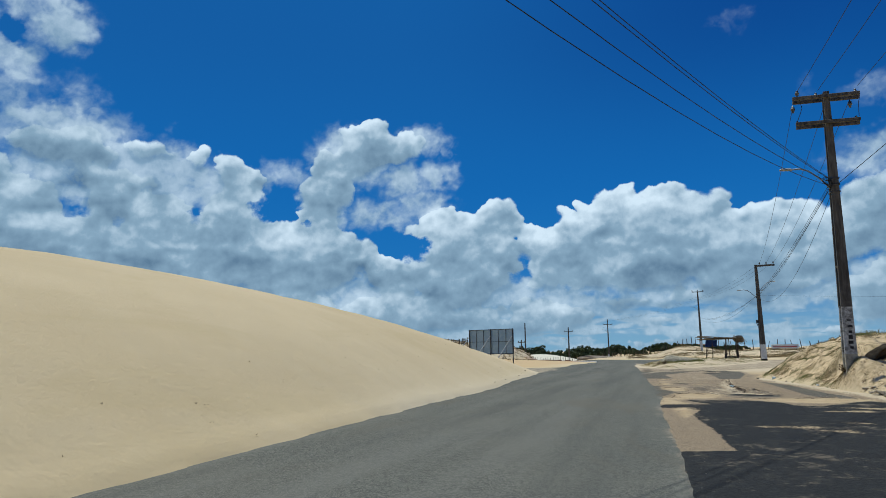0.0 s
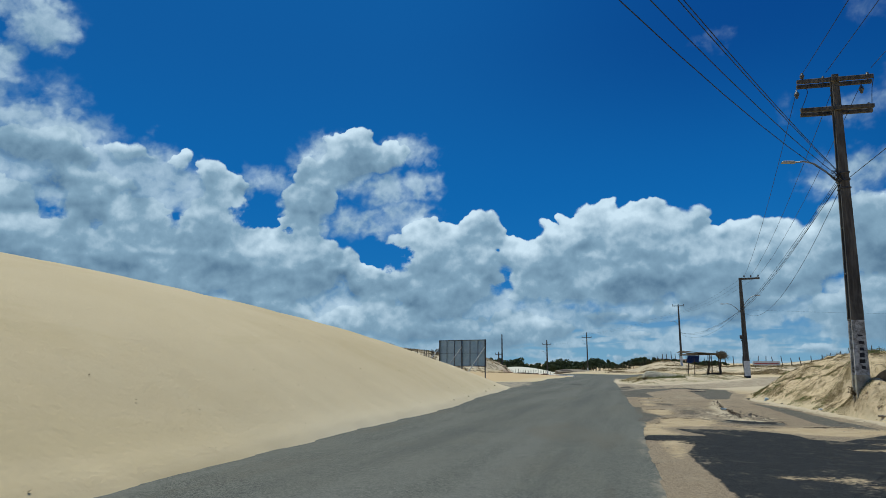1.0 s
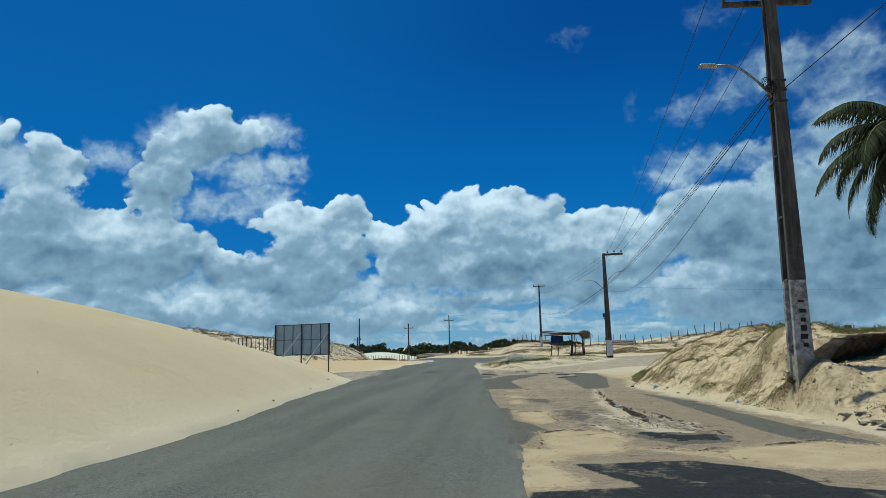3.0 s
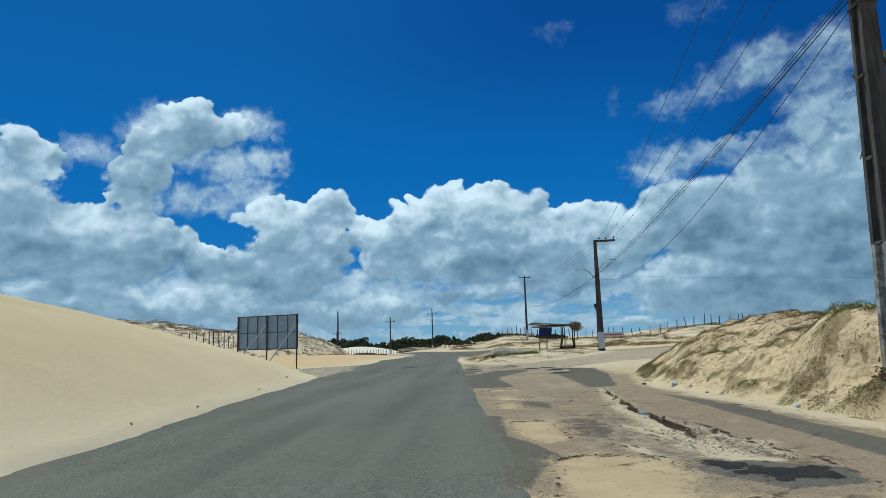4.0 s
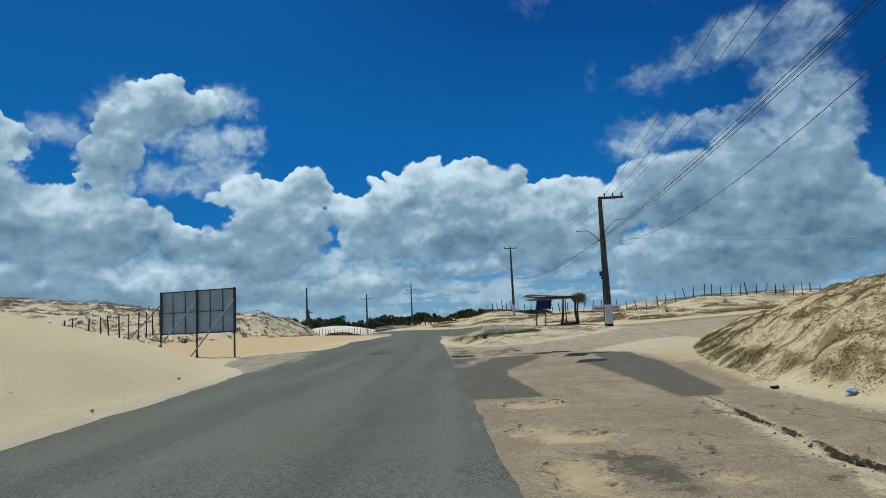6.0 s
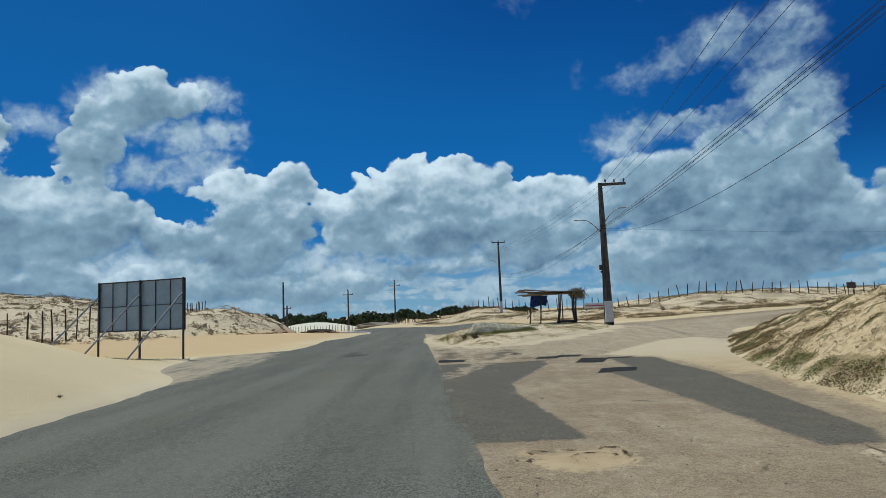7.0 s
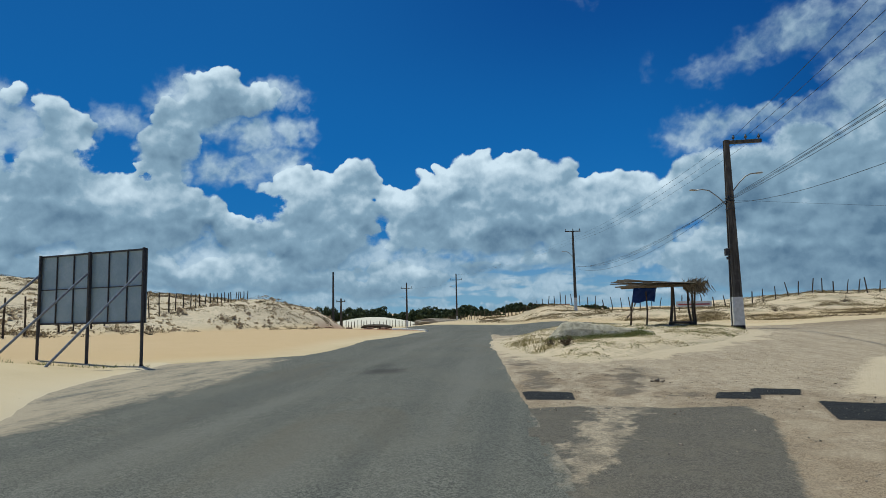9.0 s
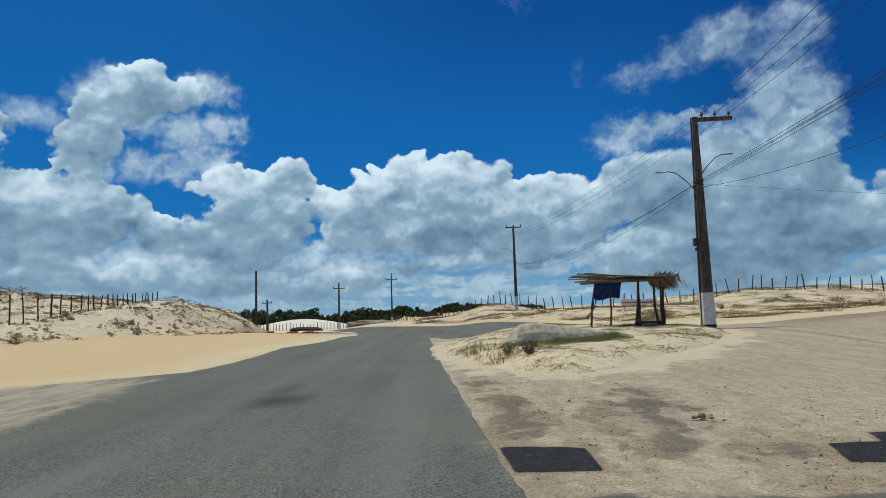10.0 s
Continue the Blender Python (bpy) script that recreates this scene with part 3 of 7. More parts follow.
def heap_up(H, az, el, lobes, seed, depth=3):
    """Cauliflower heaps: every lobe carries rounded puffs, and they carry smaller ones; H keeps the foremost."""
    rng = np.random.default_rng(seed)
    step = az[1] - az[0]

    def stamp(a, e, r, z):
        i0, i1 = int((a - r * 1.15 - az[0]) / step), int((a + r * 1.15 - az[0]) / step) + 2
        j0, j1 = int((e - r - el[0]) / step), int((e + r - el[0]) / step) + 2
        i0, j0, i1, j1 = max(i0, 0), max(j0, 0), min(i1, len(az)), min(j1, len(el))
        if i0 >= i1 or j0 >= j1:
            return
        q = r * r - ((az[None, i0:i1] - a) / 1.15) ** 2 - (el[j0:j1, None] - e) ** 2
        H[j0:j1, i0:i1] = np.maximum(H[j0:j1, i0:i1], np.where(q > 0, z + np.sqrt(np.maximum(q, 0)) * 0.9 + 0.05, -1.0))

    def grow(a, e, r, z, level):
        stamp(a, e, r, z)
        if level == 0 or r < 0.16:
            return
        for k in range(8 if level > 1 else 6):
            w = rng.uniform(-0.5, 3.6)
            d = r * rng.uniform(0.45, 0.95)
            grow(a + math.cos(w) * d * 1.1, e + math.sin(w) * d, r * rng.uniform(0.28, 0.52), z + 0.75 * math.sqrt(max(r * r - d * d, 0)), level - 1)

    for a, e, ra, re in lobes:
        small = min(ra, re)
        n = int(7 + 3.0 * ra * re)
        for k in range(n):
            w, q = rng.uniform(0, 2 * math.pi), math.sqrt(rng.random())
            r = small * rng.uniform(0.30, 0.55)
            grow(a + math.cos(w) * q * max(ra - 0.8 * r, 0.1), e + math.sin(w) * q * max(re - 0.8 * r, 0.1), r, small * 0.8 * math.sqrt(1 - 0.9 * q * q), depth if r < 0.9 else depth - 1)


def cloud_fields(A, E, az, el):
    """Heap and veil cover and the tone of the cloud over the sky."""
    H = np.full(A.shape, -1.0)
    for k, (group, depth) in enumerate(((CLOUD_TOWER, 3), (CLOUD_BANK, 3), (CLOUD_HEAPS, 3), (CLOUDS_LEFT, 3), (CLOUDS_RIGHT, 2), (CLOUDS_LOW, 2))):
        heap_up(H, az, el, group, 300 + k, depth)
    wa, we = fbm(A / 1.6, E / 1.3, 5, 11, 0.55), fbm(A / 1.6 + 40, E / 1.3, 5, 23, 0.55)
    Aw, Ew = A + 0.9 * wa, E + 0.7 * we
    # the picture is frayed a little by drifting air
    ii = np.clip(np.round((A + 0.42 * wa - az[0]) / 0.1).astype(int), 0, len(az) - 1)
    jj = np.clip(np.round((E + 0.32 * we - el[0]) / 0.1).astype(int), 0, len(el) - 1)
    H = H[jj, ii]
    mask = soften((H > 0).astype(float), 1)
    wide = soften(mask, 14)
    under = smooth(np.gradient(soften(wide, 6), 0.1, axis=0) * 2.2 + 0.15)
    loose_end = smooth((A - 13.5) / 4) * smooth((E - 7.0) / 4)
    soft = np.clip(0.30 + 0.8 * under + 0.9 * loose_end + 0.9 * fbm(A / 3.0, E / 2.0, 3, 71) + 0.30 * smooth((-40 - A) / 8), 0, 1)
    gap = np.zeros(A.shape)
    for a, e, ra, re, w in CLOUD_GAPS + LEFT_GAPS:
        gap = np.maximum(gap, w * smooth(1.5 - np.sqrt(((Aw - a) / ra) ** 2 + ((Ew - e) / re) ** 2)))
    # the sheet of grey cloud low down, open in streaks near the horizon
    sheet = smooth((np.interp(A, [-60, -36, -28, -20, -8, 14, 20, 30, 36], [14, 11.5, 9.5, 7.8, 9.2, 7.5, 9.0, 9.0, 5.0]) + 1.8 * wa - E) / 2.2)
    streak = fbm(A / 5.0, E / 0.8, 4, 133) * smooth((4.5 - E) / 2)
    sheet = sheet * np.clip(0.92 - 0.75 * smooth((streak + 0.02) / 0.30) * smooth((A + 16) / 8), 0, 1)
    veil = sheet
    for a, e, ra, re, w in CLOUD_VEILS + TOWER_VEILS + LEFT_VEILS:
        q = np.sqrt(((Aw - a) / ra) ** 2 + ((Ew - e) / re) ** 2)
        veil = np.maximum(veil, w * smooth((1.65 - q) / 1.25)) if a < 13 else 1 - (1 - veil) * (1 - min(w, 0.97) * smooth((1.75 - q) / 1.55))
    veil = np.clip(veil * (1 + 0.55 * fbm(Aw / 1.8, Ew / 1.2, 4, 77, 0.5)) - 0.8 * gap, 0, 1)
    thick = (1 - soft) * 1.2 * (mask - 0.5) + soft * 1.5 * (wide - 0.55) - 1.1 * gap
    cover = np.maximum(np.clip(thick * 3 + 0.5, 0, 1), 0.7 * veil)
    # lit from above: tops are bright, undersides and the deep cloud are grey
    Hs = soften(np.maximum(H, 0), 1)
    hx, hy = np.gradient(Hs, 0.1, axis=1), np.gradient(Hs, 0.1, axis=0)
    lit = (0.30 * hx + 0.85 * -hy + 0.45) / np.sqrt(1 + hx * hx + hy * hy)
    lit = soften(lit, 1)
    Hb = soften(Hs, 14)
    hx, hy = np.gradient(soften(Hb, 8), 0.1, axis=1), np.gradient(soften(Hb, 8), 0.1, axis=0)
    form = (0.30 * hx - 0.9 * hy) / np.sqrt(0.15 + hx * hx + hy * hy)
    run, shade = np.zeros(A.shape[1]), np.zeros_like(A)
    for i in range(len(el) - 1, -1, -1):
        run = run * math.exp(-0.1 / 2.4) + cover[i] * 0.1
        shade[i] = run
    shade = soften(shade, 6)
    sun = np.exp(-0.85 * np.maximum(shade - 0.12, 0))
    broad, mid = fbm(A / 5.5 + 9, E / 2.8 - 3, 3, 91, 0.5), fbm(Aw / 2.0, Ew / 1.2, 4, 95, 0.55)
    tone = 0.35 + 0.42 * sun + 0.13 * form + (0.10 + 0.24 * sun) * (lit - 0.32) * (1 - 0.6 * soft) + (0.10 + 0.10 * sun) * np.clip(Hs - Hb, -0.6, 0.6) * (1 - 0.7 * soft) + 0.34 * broad + 0.24 * mid
    tone = tone + 0.03 + 0.06 * smooth((9 - E) / 4) - 0.17 * smooth((A - 13) / 8) * (1 - 0.3 * sun) - 0.05 * smooth((-30 - A) / 8)
    tone = np.where(E < 5, tone * smooth((E + 3) / 8) + 0.40 * (1 - smooth((E + 3) / 8)), tone)
    tone = np.where(thick < -0.2, 0.5 * tone + 0.5 * (0.50 + 0.30 * veil), tone)
    return thick, veil, soft, np.clip(soften(tone, 1), 0.02, 1)


def sky_backdrop():
    az, el = np.arange(-60, 42.05, 0.1), np.arange(-0.6, 33.05, 0.1)
    A, E = np.meshgrid(az, el)
    thick, veil, soft, tone = cloud_fields(A, E, az, el)
    # all round and overhead the same weather goes on, on a coarser net
    wide_az = np.concatenate([np.arange(-180, -60, 2.0), az, np.arange(44, 180.1, 2.0)])
    wide_el = np.concatenate([[-3.0, -1.0], el, np.arange(34, 59, 2.0)])
    WA, WE = np.meshgrid(wide_az, wide_el)
    bank = 0.9 * smooth((11 + 5 * fbm(WA / 14, WE / 9, 3, 61) - WE) / 6)
    full = {"thick": np.full(WA.shape, -0.9), "soft": np.ones(WA.shape), "veil": bank, "tone": np.clip(0.5 + 0.4 * fbm(WA / 9, WE / 5, 3, 62), 0, 1)}
    cols, rows = slice(60, 60 + len(az)), slice(2, 2 + len(el))
    for key, f in (("thick", thick), ("veil", veil), ("soft", soft), ("tone", tone)):
        full[key][rows, cols] = f
    R = 3300.0
    a, e = np.radians(WA), np.radians(WE)
    X, Y, Z = R * np.sin(a) * np.cos(e), 20 + R * np.cos(a) * np.cos(e), R * np.sin(e)
    me = grid_mesh("backdrop", X, Y, Z, [("lift", WE), ("turn", WA)] + list(full.items()))
    link("backdrop", me, sky_material(), None, "blue sky with banks of white and grey cumulus cloud", "sky", "", "structure")


sky_backdrop()

# ---------------------------------------------------------------- lie of the land
DUNE_Y = [-60, -40, 3, 7, 11, 14, 16, 18, 20, 22, 24, 26, 28, 30, 32, 35, 37.5, 40.5, 43, 46, 50, 60]
DUNE_X = [-3.4, -3.8, -4.4, -4.62, -4.78, -4.84, -4.82, -4.76, -4.86, -5.05, -5.40, -5.54, -5.69, -5.72, -5.84, -6.05, -6.25, -7.0, -9.0, -9.4, -10.2, -16.0]
CREST_Y = [-60, -30, -8, 4, 12, 20, 28, 36, 44, 50]
CREST_Z = [5.7, 5.6, 5.4, 5.08, 5.46, 5.10, 4.78, 3.63, 1.95, 0.0]
TOE_Y = [-60, 8, 17.5, 20.4, 23.4, 27.5, 30, 32, 35, 37, 40, 44, 47.5, 51.5, 56]
TOE_X = [9.0, 7.6, 7.0, 6.65, 6.4, 5.9, 5.6, 5.95, 6.35, 6.9, 7.7, 9.3, 10.8, 12.7, 15.5]
MOUND_Y = [-60, 8, 14, 18.5, 20.5, 24, 28, 32, 36, 40, 43, 46, 50]
MOUND_Z = [1.2, 1.35, 1.3, 1.30, 1.62, 1.68, 1.76, 2.0, 2.18, 1.98, 1.62, 1.25, 0.45]
LEFT_Y = [40.5, 43, 46, 50, 51.5, 53, 55.5, 60, 64, 70, 76, 80, 84]
LEFT_X = [-7.0, -9.0, -9.1, -9.9, -8.3, -6.7, -6.6, -6.9, -7.15, -6.5, -6.45, -6.1, -6.9]
ISLAND = [(-0.75, 61.4), (-0.45, 56.0), (0.25, 52.6), (1.1, 50.6), (2.1, 49.6), (3.4, 50.3), (4.6, 52.3), (7.0, 54.6), (9.3, 58.5), (10.3, 61.6), (10.3, 63.2), (8.6, 66.0), (4.0, 67.5), (0.6, 66.5)]
HILL_X, HILL_FRONT = [14, 17, 20, 21.5, 24, 27, 34, 45, 80], [78.0, 73.5, 67.0, 62.0, 55.0, 56.0, 50.0, 45.0, 40.0]
RIGHT_Y = [-60, -10, 4.5, 9.5, 13.5, 16, 18, 20, 22, 24, 27, 32, 39, 43, 49, 55, 62, 70, 84, 96]
RIGHT_X = [2.4, 1.55, 1.39, 1.24, 1.1, 1.17, 1.22, 1.14, 1.0, 0.82, 0.65, 0.5, 0.22, -0.05, -0.33, -0.65, -0.88, -1.2, -1.6, -2.2]
LOT = [(-1.2, 64), (-1.0, 44), (0.0, 20), (0.5, -12), (9.5, -12), (8.0, 8), (7.2, 17.5), (6.75, 20.4), (6.5, 23.4), (6.0, 27.5), (5.7, 30), (6.05, 32), (6.45, 35), (7.0, 37), (7.8, 40), (9.4, 44), (10.9, 47.5), (13.0, 51.5), (14.5, 66), (4, 70), (-1.4, 72)]
SIDE_ROAD = [(3.0, 47.0), (10.0, 56.0), (18.0, 63.5), (30.0, 71.5), (48.0, 81.0), (75.0, 93.0)]
FAR_ROAD = [(-6.2, 78.0), (-6.9, 81.5), (-9.2, 87.0), (-13.0, 92.5), (-22.0, 96.5), (-60.0, 104.0), (-60.0, 113.0), (-22.0, 107.0), (-7.0, 110.0), (-2.0, 103.0), (6.0, 96.0), (8.0, 84.0), (9.0, 70.0), (-1.0, 69.0), (-1.6, 78.0)]


RED_EARTH = [(-7.0, 81.8), (-9.3, 87.2), (-13.0, 92.8), (-21.0, 97.0), (-20.0, 90.0), (-14.0, 82.5), (-9.5, 80.0)]


def curve(y, ys, xs, soft=1.2):
    """A table read with rounded corners."""
    return (np.interp(y, ys, xs) * 2 + np.interp(y - soft, ys, xs) + np.interp(y + soft, ys, xs)
            + np.interp(y - 2 * soft, ys, xs) * 0.5 + np.interp(y + 2 * soft, ys, xs) * 0.5) / 5


def lie(x, y):
    """The even ground, without dunes."""
    z = 0.33 * smooth((y - 48) / 12) * smooth((x + 0.5) / 5)
    z = z + np.clip(0.022 * np.maximum(x - 10, 0), 0, 0.9) * smooth((y - 48) / 15)
    return z - 0.75 * smooth((y - 78) / 30) * smooth((-9 - x) / 9) - 0.5 * smooth((y - 115) / 60)


def paved(x, y):
    """How far a point lies inside the tar, negative outside."""
    x, y = np.asarray(x, float), np.asarray(y, float)
    main = np.minimum(x - np.where(y < 40, -8.0, np.interp(y, LEFT_Y, LEFT_X)), np.interp(y, RIGHT_Y, RIGHT_X) + 0.3 - x)
    main = np.minimum(main, 90 - y)
    d = np.maximum(main, inside(x, y, LOT))
    d = np.maximum(d, 4.6 - along(x, y, SIDE_ROAD))
    d = np.maximum(d, inside(x, y, FAR_ROAD))
    isle = inside(x, y, ISLAND) + 0.25 * fbm(x * 0.9, y * 0.9, 3, 5)
    return np.minimum(d, -isle)


def mound_turf(x, y):
    """Where plants mat the mound: its crest, its far nose, its foot and streaks down its face."""
    dm = x - np.interp(y, TOE_Y, TOE_X)
    n = fbm(x * 0.8 + 0.3 * y, y * 0.55 - 0.25 * x, 4, 120)
    fine = fbm(x * 1.6, y * 1.3, 3, 122)
    crest = smooth((dm - 4.1 - 1.2 * n) / 0.9) * smooth((y - 22.6) / 1.0) * smooth((fine + 0.42) / 0.3)
    nose = smooth((y - 38.5 - 3.0 * n) / 5.0) * smooth((dm - 0.25) / 0.5) * smooth((fine + 0.5 * n + 0.02) / 0.28)
    foot = np.exp(-((dm - 0.38) / 0.50) ** 2) * smooth((y - 19) / 3) * smooth((n + fine * 0.8 + 0.14) / 0.20)
    spots = fbm(x * 1.9 + 0.6 * y, y * 1.0 - 0.3 * x, 4, 124, 0.6)
    face = 0.9 * smooth((0.45 * n + spots - 0.17) / 0.14)
    return np.clip(np.maximum(np.maximum(crest, nose), np.maximum(foot, face * smooth(dm / 0.6))), 0, 1) * (dm > 0.05) * (y < 52) * np.where((y < 21.5) & (x > 7.3), 0.25, 1.0)


def ground_z(x, y, fields=False):
    x, y = np.asarray(x, float), np.asarray(y, float)
    z = lie(x, y)
    d_tar = paved(x, y)
    off = smooth((0.10 - d_tar) / 0.5)
    wob = fbm(x * 0.5, y * 0.5, 3, 2)
    low = fbm(x * 0.16, y * 0.16, 4, 8)
    land = z + 0.03 + 0.05 * off * (1 + wob) + 0.10 * off * np.maximum(low, -0.2)
    # island: a low hump of sand
    isle = inside(x, y, ISLAND)
    land = land + 0.20 * smooth(isle / 1.6) + 0.05 * smooth(isle / 0.5) * fbm(x * 2.2, y * 2.2, 3, 6)
    land = np.where(d_tar > 0, z - 0.09, land - 0.09 * (1 - off))
    # the smooth dune that has blown onto the road
    edge = curve(y, DUNE_Y, DUNE_X) + 0.14 * fbm(y * 0.35, x * 0 + 3.0, 3, 3) + 0.05 * fbm(y * 1.7, x * 0.8, 3, 4)
    d = edge + 0.32 - x
    dd = np.sqrt(np.maximum(d, 0) ** 2 + 0.36) - 0.6 + 0.18 * smooth(d / 0.35)
    crest = curve(y, CREST_Y, CREST_Z, 1.6)
    dune = crest * (1 - np.exp(-dd / 6.5)) * smooth((62 - y) / 12)
    dune = dune + 0.05 * smooth(d / 3) * vnoise(x * 0.35, y * 0.3, 12) * smooth(crest / 2)
    dune_on = d > 0
    # sand flat left of the road beyond the billboard
    d_left = np.interp(y, LEFT_Y, LEFT_X) + 0.10 * fbm(y * 0.6, x * 0.2, 3, 9) - x
    flat = np.where(y > 39, 0.03 * smooth(d_left / 0.4) + 0.045 * np.clip(d_left, 0, 9) + 0.02 * np.clip(d_left - 9, 0, 60), 0) * smooth((104 - y) / 14)
    land = np.where((d_left > 0) & (y > 40.5) & (y < 84), np.maximum(land, z + flat), land)
    land = np.where(dune_on & (y < 62), np.maximum(land, lie(x, y) + dune), land)
    # rough hill with the stake fence behind the billboard
    hill_h = np.interp(-x, [15.2, 16.2, 17.2, 18.5, 20.0, 24.0, 30.0, 39.0, 50.0, 90.0], [0.3, 0.95, 1.45, 2.05, 2.5, 3.1, 3.75, 4.3, 4.9, 6.2])
    front = np.interp(-x, HILL_X, HILL_FRONT)
    hill = hill_h * smooth((y - front) / np.interp(-x, [18, 20, 21.5, 24, 30], [14, 19, 27, 48, 42])) * (1 - smooth((y - np.interp(-x, [15, 20, 24, 30, 50], [88, 94, 103, 112, 130])) / 9)) * smooth((-14.8 - x) / 2.0)
    hill = hill + 0.28 * smooth(hill / 1.0) * fbm(x * 0.35, y * 0.35, 4, 14) + 0.26 * smooth(hill / 0.6) * fbm(x * 0.9, y * 0.7, 4, 15)
    land = land + hill
    # grassy mound on the right with the pole and the palm
    toe = curve(y, TOE_Y, TOE_X, 0.8) + 0.18 * fbm(y * 0.5, x * 0 + 1.0, 3, 21)
    dm = np.maximum(x - toe, 0)
    top = curve(y, MOUND_Y, MOUND_Z, 0.35)
    mound = top * (1 - np.exp(-(dm / np.interp(y, [33, 38, 42, 44.5], [2.1, 3.1, 3.0, 2.3])) ** 1.35)) * (1 - 0.2 * smooth((dm - 4.3) / 3.5)) * (1 - 0.5 * smooth((x - 22) / 25))
    mound = mound + smooth(mound / 0.6) * (0.20 * fbm(x * 0.5, y * 0.5, 4, 33) + 0.17 * fbm(x * 1.3, y * 1.0, 4, 34) + 0.10 * np.abs(fbm(x * 1.9, y * 1.4, 3, 35)))
    # knoll behind the near pole, cut off by a scarp above an apron of slipped sand
    mound = mound + 0.80 * np.exp(-((x - 7.35) / 0.70) ** 2 - ((y - 20.7) / 1.1) ** 2) * smooth(dm / 0.3)
    mound = mound + 0.78 * np.exp(-(((x - 8.5) / 1.25) ** 2 + ((y - 24.2) / 1.7) ** 2) ** 2) * smooth(dm / 1.2)
    lip = 21.9 + 0.33 * (x - 7.5) + 0.2 * np.sin(x * 2.1) + 0.10 * vnoise(x * 2.3, x * 0 + 5, 36)
    apron = 0.72 + 0.14 * (x - 7.0) + 0.07 * fbm(x * 0.9, y * 0.9, 3, 37) - 0.02 * np.clip(19 - y, 0, 10) + 0.22 * np.exp(-((x - 7.2) / 0.6) ** 2 - ((y - 20.6) / 0.8) ** 2)
    low_side = smooth((lip + 0.25 - y) / 0.10 + 0.5) * smooth((x - 7.25) / 0.35)
    mound = np.where(y < 27, mound * (1 - low_side) + np.minimum(mound, apron) * low_side, mound)
    shelf = 1.46 + 0.055 * (x - 8.0) + 0.08 * fbm(x * 1.4, y * 1.4, 3, 40)
    near = smooth((x - 7.5) / 0.5) * (1 - smooth((y - lip - 0.3) / 2.4)) * (1 - low_side)
    mound = np.where((y < 27) & (y > lip - 0.3), mound * (1 - near) + shelf * near, mound)
    mound = mound * smooth((58 - y) / 7)
    land = np.where(dm > 0, np.maximum(land, 0.02 * smooth(dm / 0.3) + mound + lie(x, y) * 0.5), land)
    # long sand ridge that carries the far stake fence
    ridge_h = np.interp(x, [-12, -2, 6, 14, 24, 28, 31, 34, 38, 46, 60, 90], [0, 0.5, 0.85, 0.75, 0.65, 0.95, 1.5, 1.85, 1.95, 1.9, 1.7, 1.6])
    beyond = y - np.interp(x, [-12, 0, 9, 16, 25, 40, 75], [112, 100, 92, 84, 87, 95, 108])
    ridge = ridge_h * smooth(beyond / 16) * smooth((190 - y) / 40)
    ridge = ridge + smooth(ridge / 0.4) * (0.20 * fbm(x * 0.22, y * 0.22, 4, 41) + 0.12 * fbm(x * 0.9, y * 0.9, 4, 42))
    land = land + ridge
    # heap of orange sand beside the third pole, pale dune far off
    land = land + 0.95 * np.exp(-((x - 6.3) / 4.2) ** 2 - ((y - 118) / 5.0) ** 2)
    pale = 2.1 * np.exp(-((x + 27) / 9.5) ** 2 - ((y - 156) / 7.0) ** 2)
    land = land + pale
    far = np.hypot(x, y - 30)
    land = land + 1.3 * smooth((far - 170) / 120) + 3.0 * smooth((far - 200) / 500) * (0.4 + fbm(x * 0.004, y * 0.004, 3, 50))
    land = land + 2.0 * np.exp(-((x - 12) / 26) ** 2 - ((y - 225) / 22.0) ** 2)
    if not fields:
        return land
    rough = np.clip(smooth(hill / 0.7) + smooth(mound / 0.25) * (dm > 0) + smooth(ridge / 0.2) + smooth(isle / 0.4) * 0.8 + smooth((far - 120) / 40) + smooth((y - 82) / 6) * (x > 1) + 0.9 * smooth((x - 11) / 3) * smooth((y - 62) / 4) * smooth((-d_tar - 0.8) / 1.5), 0, 1)
    golden = smooth((d_left - 0.4) / 2.5) * (y > 44) * smooth((y - 46) / 5) * smooth((88 - y) / 6) * (1 - smooth(hill / 0.25)) * (x < 0) * smooth((30 + x) / 10)
    golden = np.maximum(golden, 0.8 * np.exp(-((x - 6.3) / 5.0) ** 2 - ((y - 117) / 6.0) ** 2))
    red = smooth((inside(x, y, RED_EARTH) + 0.5 + 1.2 * fbm(x * 0.5, y * 0.3, 3, 60)) / 0.8) * (1 - smooth((hill - 0.6) / 0.5))
    white = np.maximum(smooth(pale / 0.5), np.maximum(0.28 * smooth((isle + 0.4) / 0.5), np.maximum(0.38 * smooth(hill / 0.6), 0.26 * smooth(ridge / 0.4))))
    white = np.maximum(white, 0.40 * np.exp(-np.maximum(d, 0) / 0.6) * (d > -0.2) * (y < 50) * smooth((y - 6) / 6))
    turf = mound_turf(x, y) + 0.55 * smooth(hill / 0.8) * smooth((fbm(x * 0.35, y * 0.35, 4, 140) - 0.04) / 0.2) + 0.75 * smooth(ridge / 0.3) * smooth((fbm(x * 0.2, y * 0.3, 4, 150) + 0.04) / 0.25)
    return land, rough, golden, red, white, np.clip(turf, 0, 1)


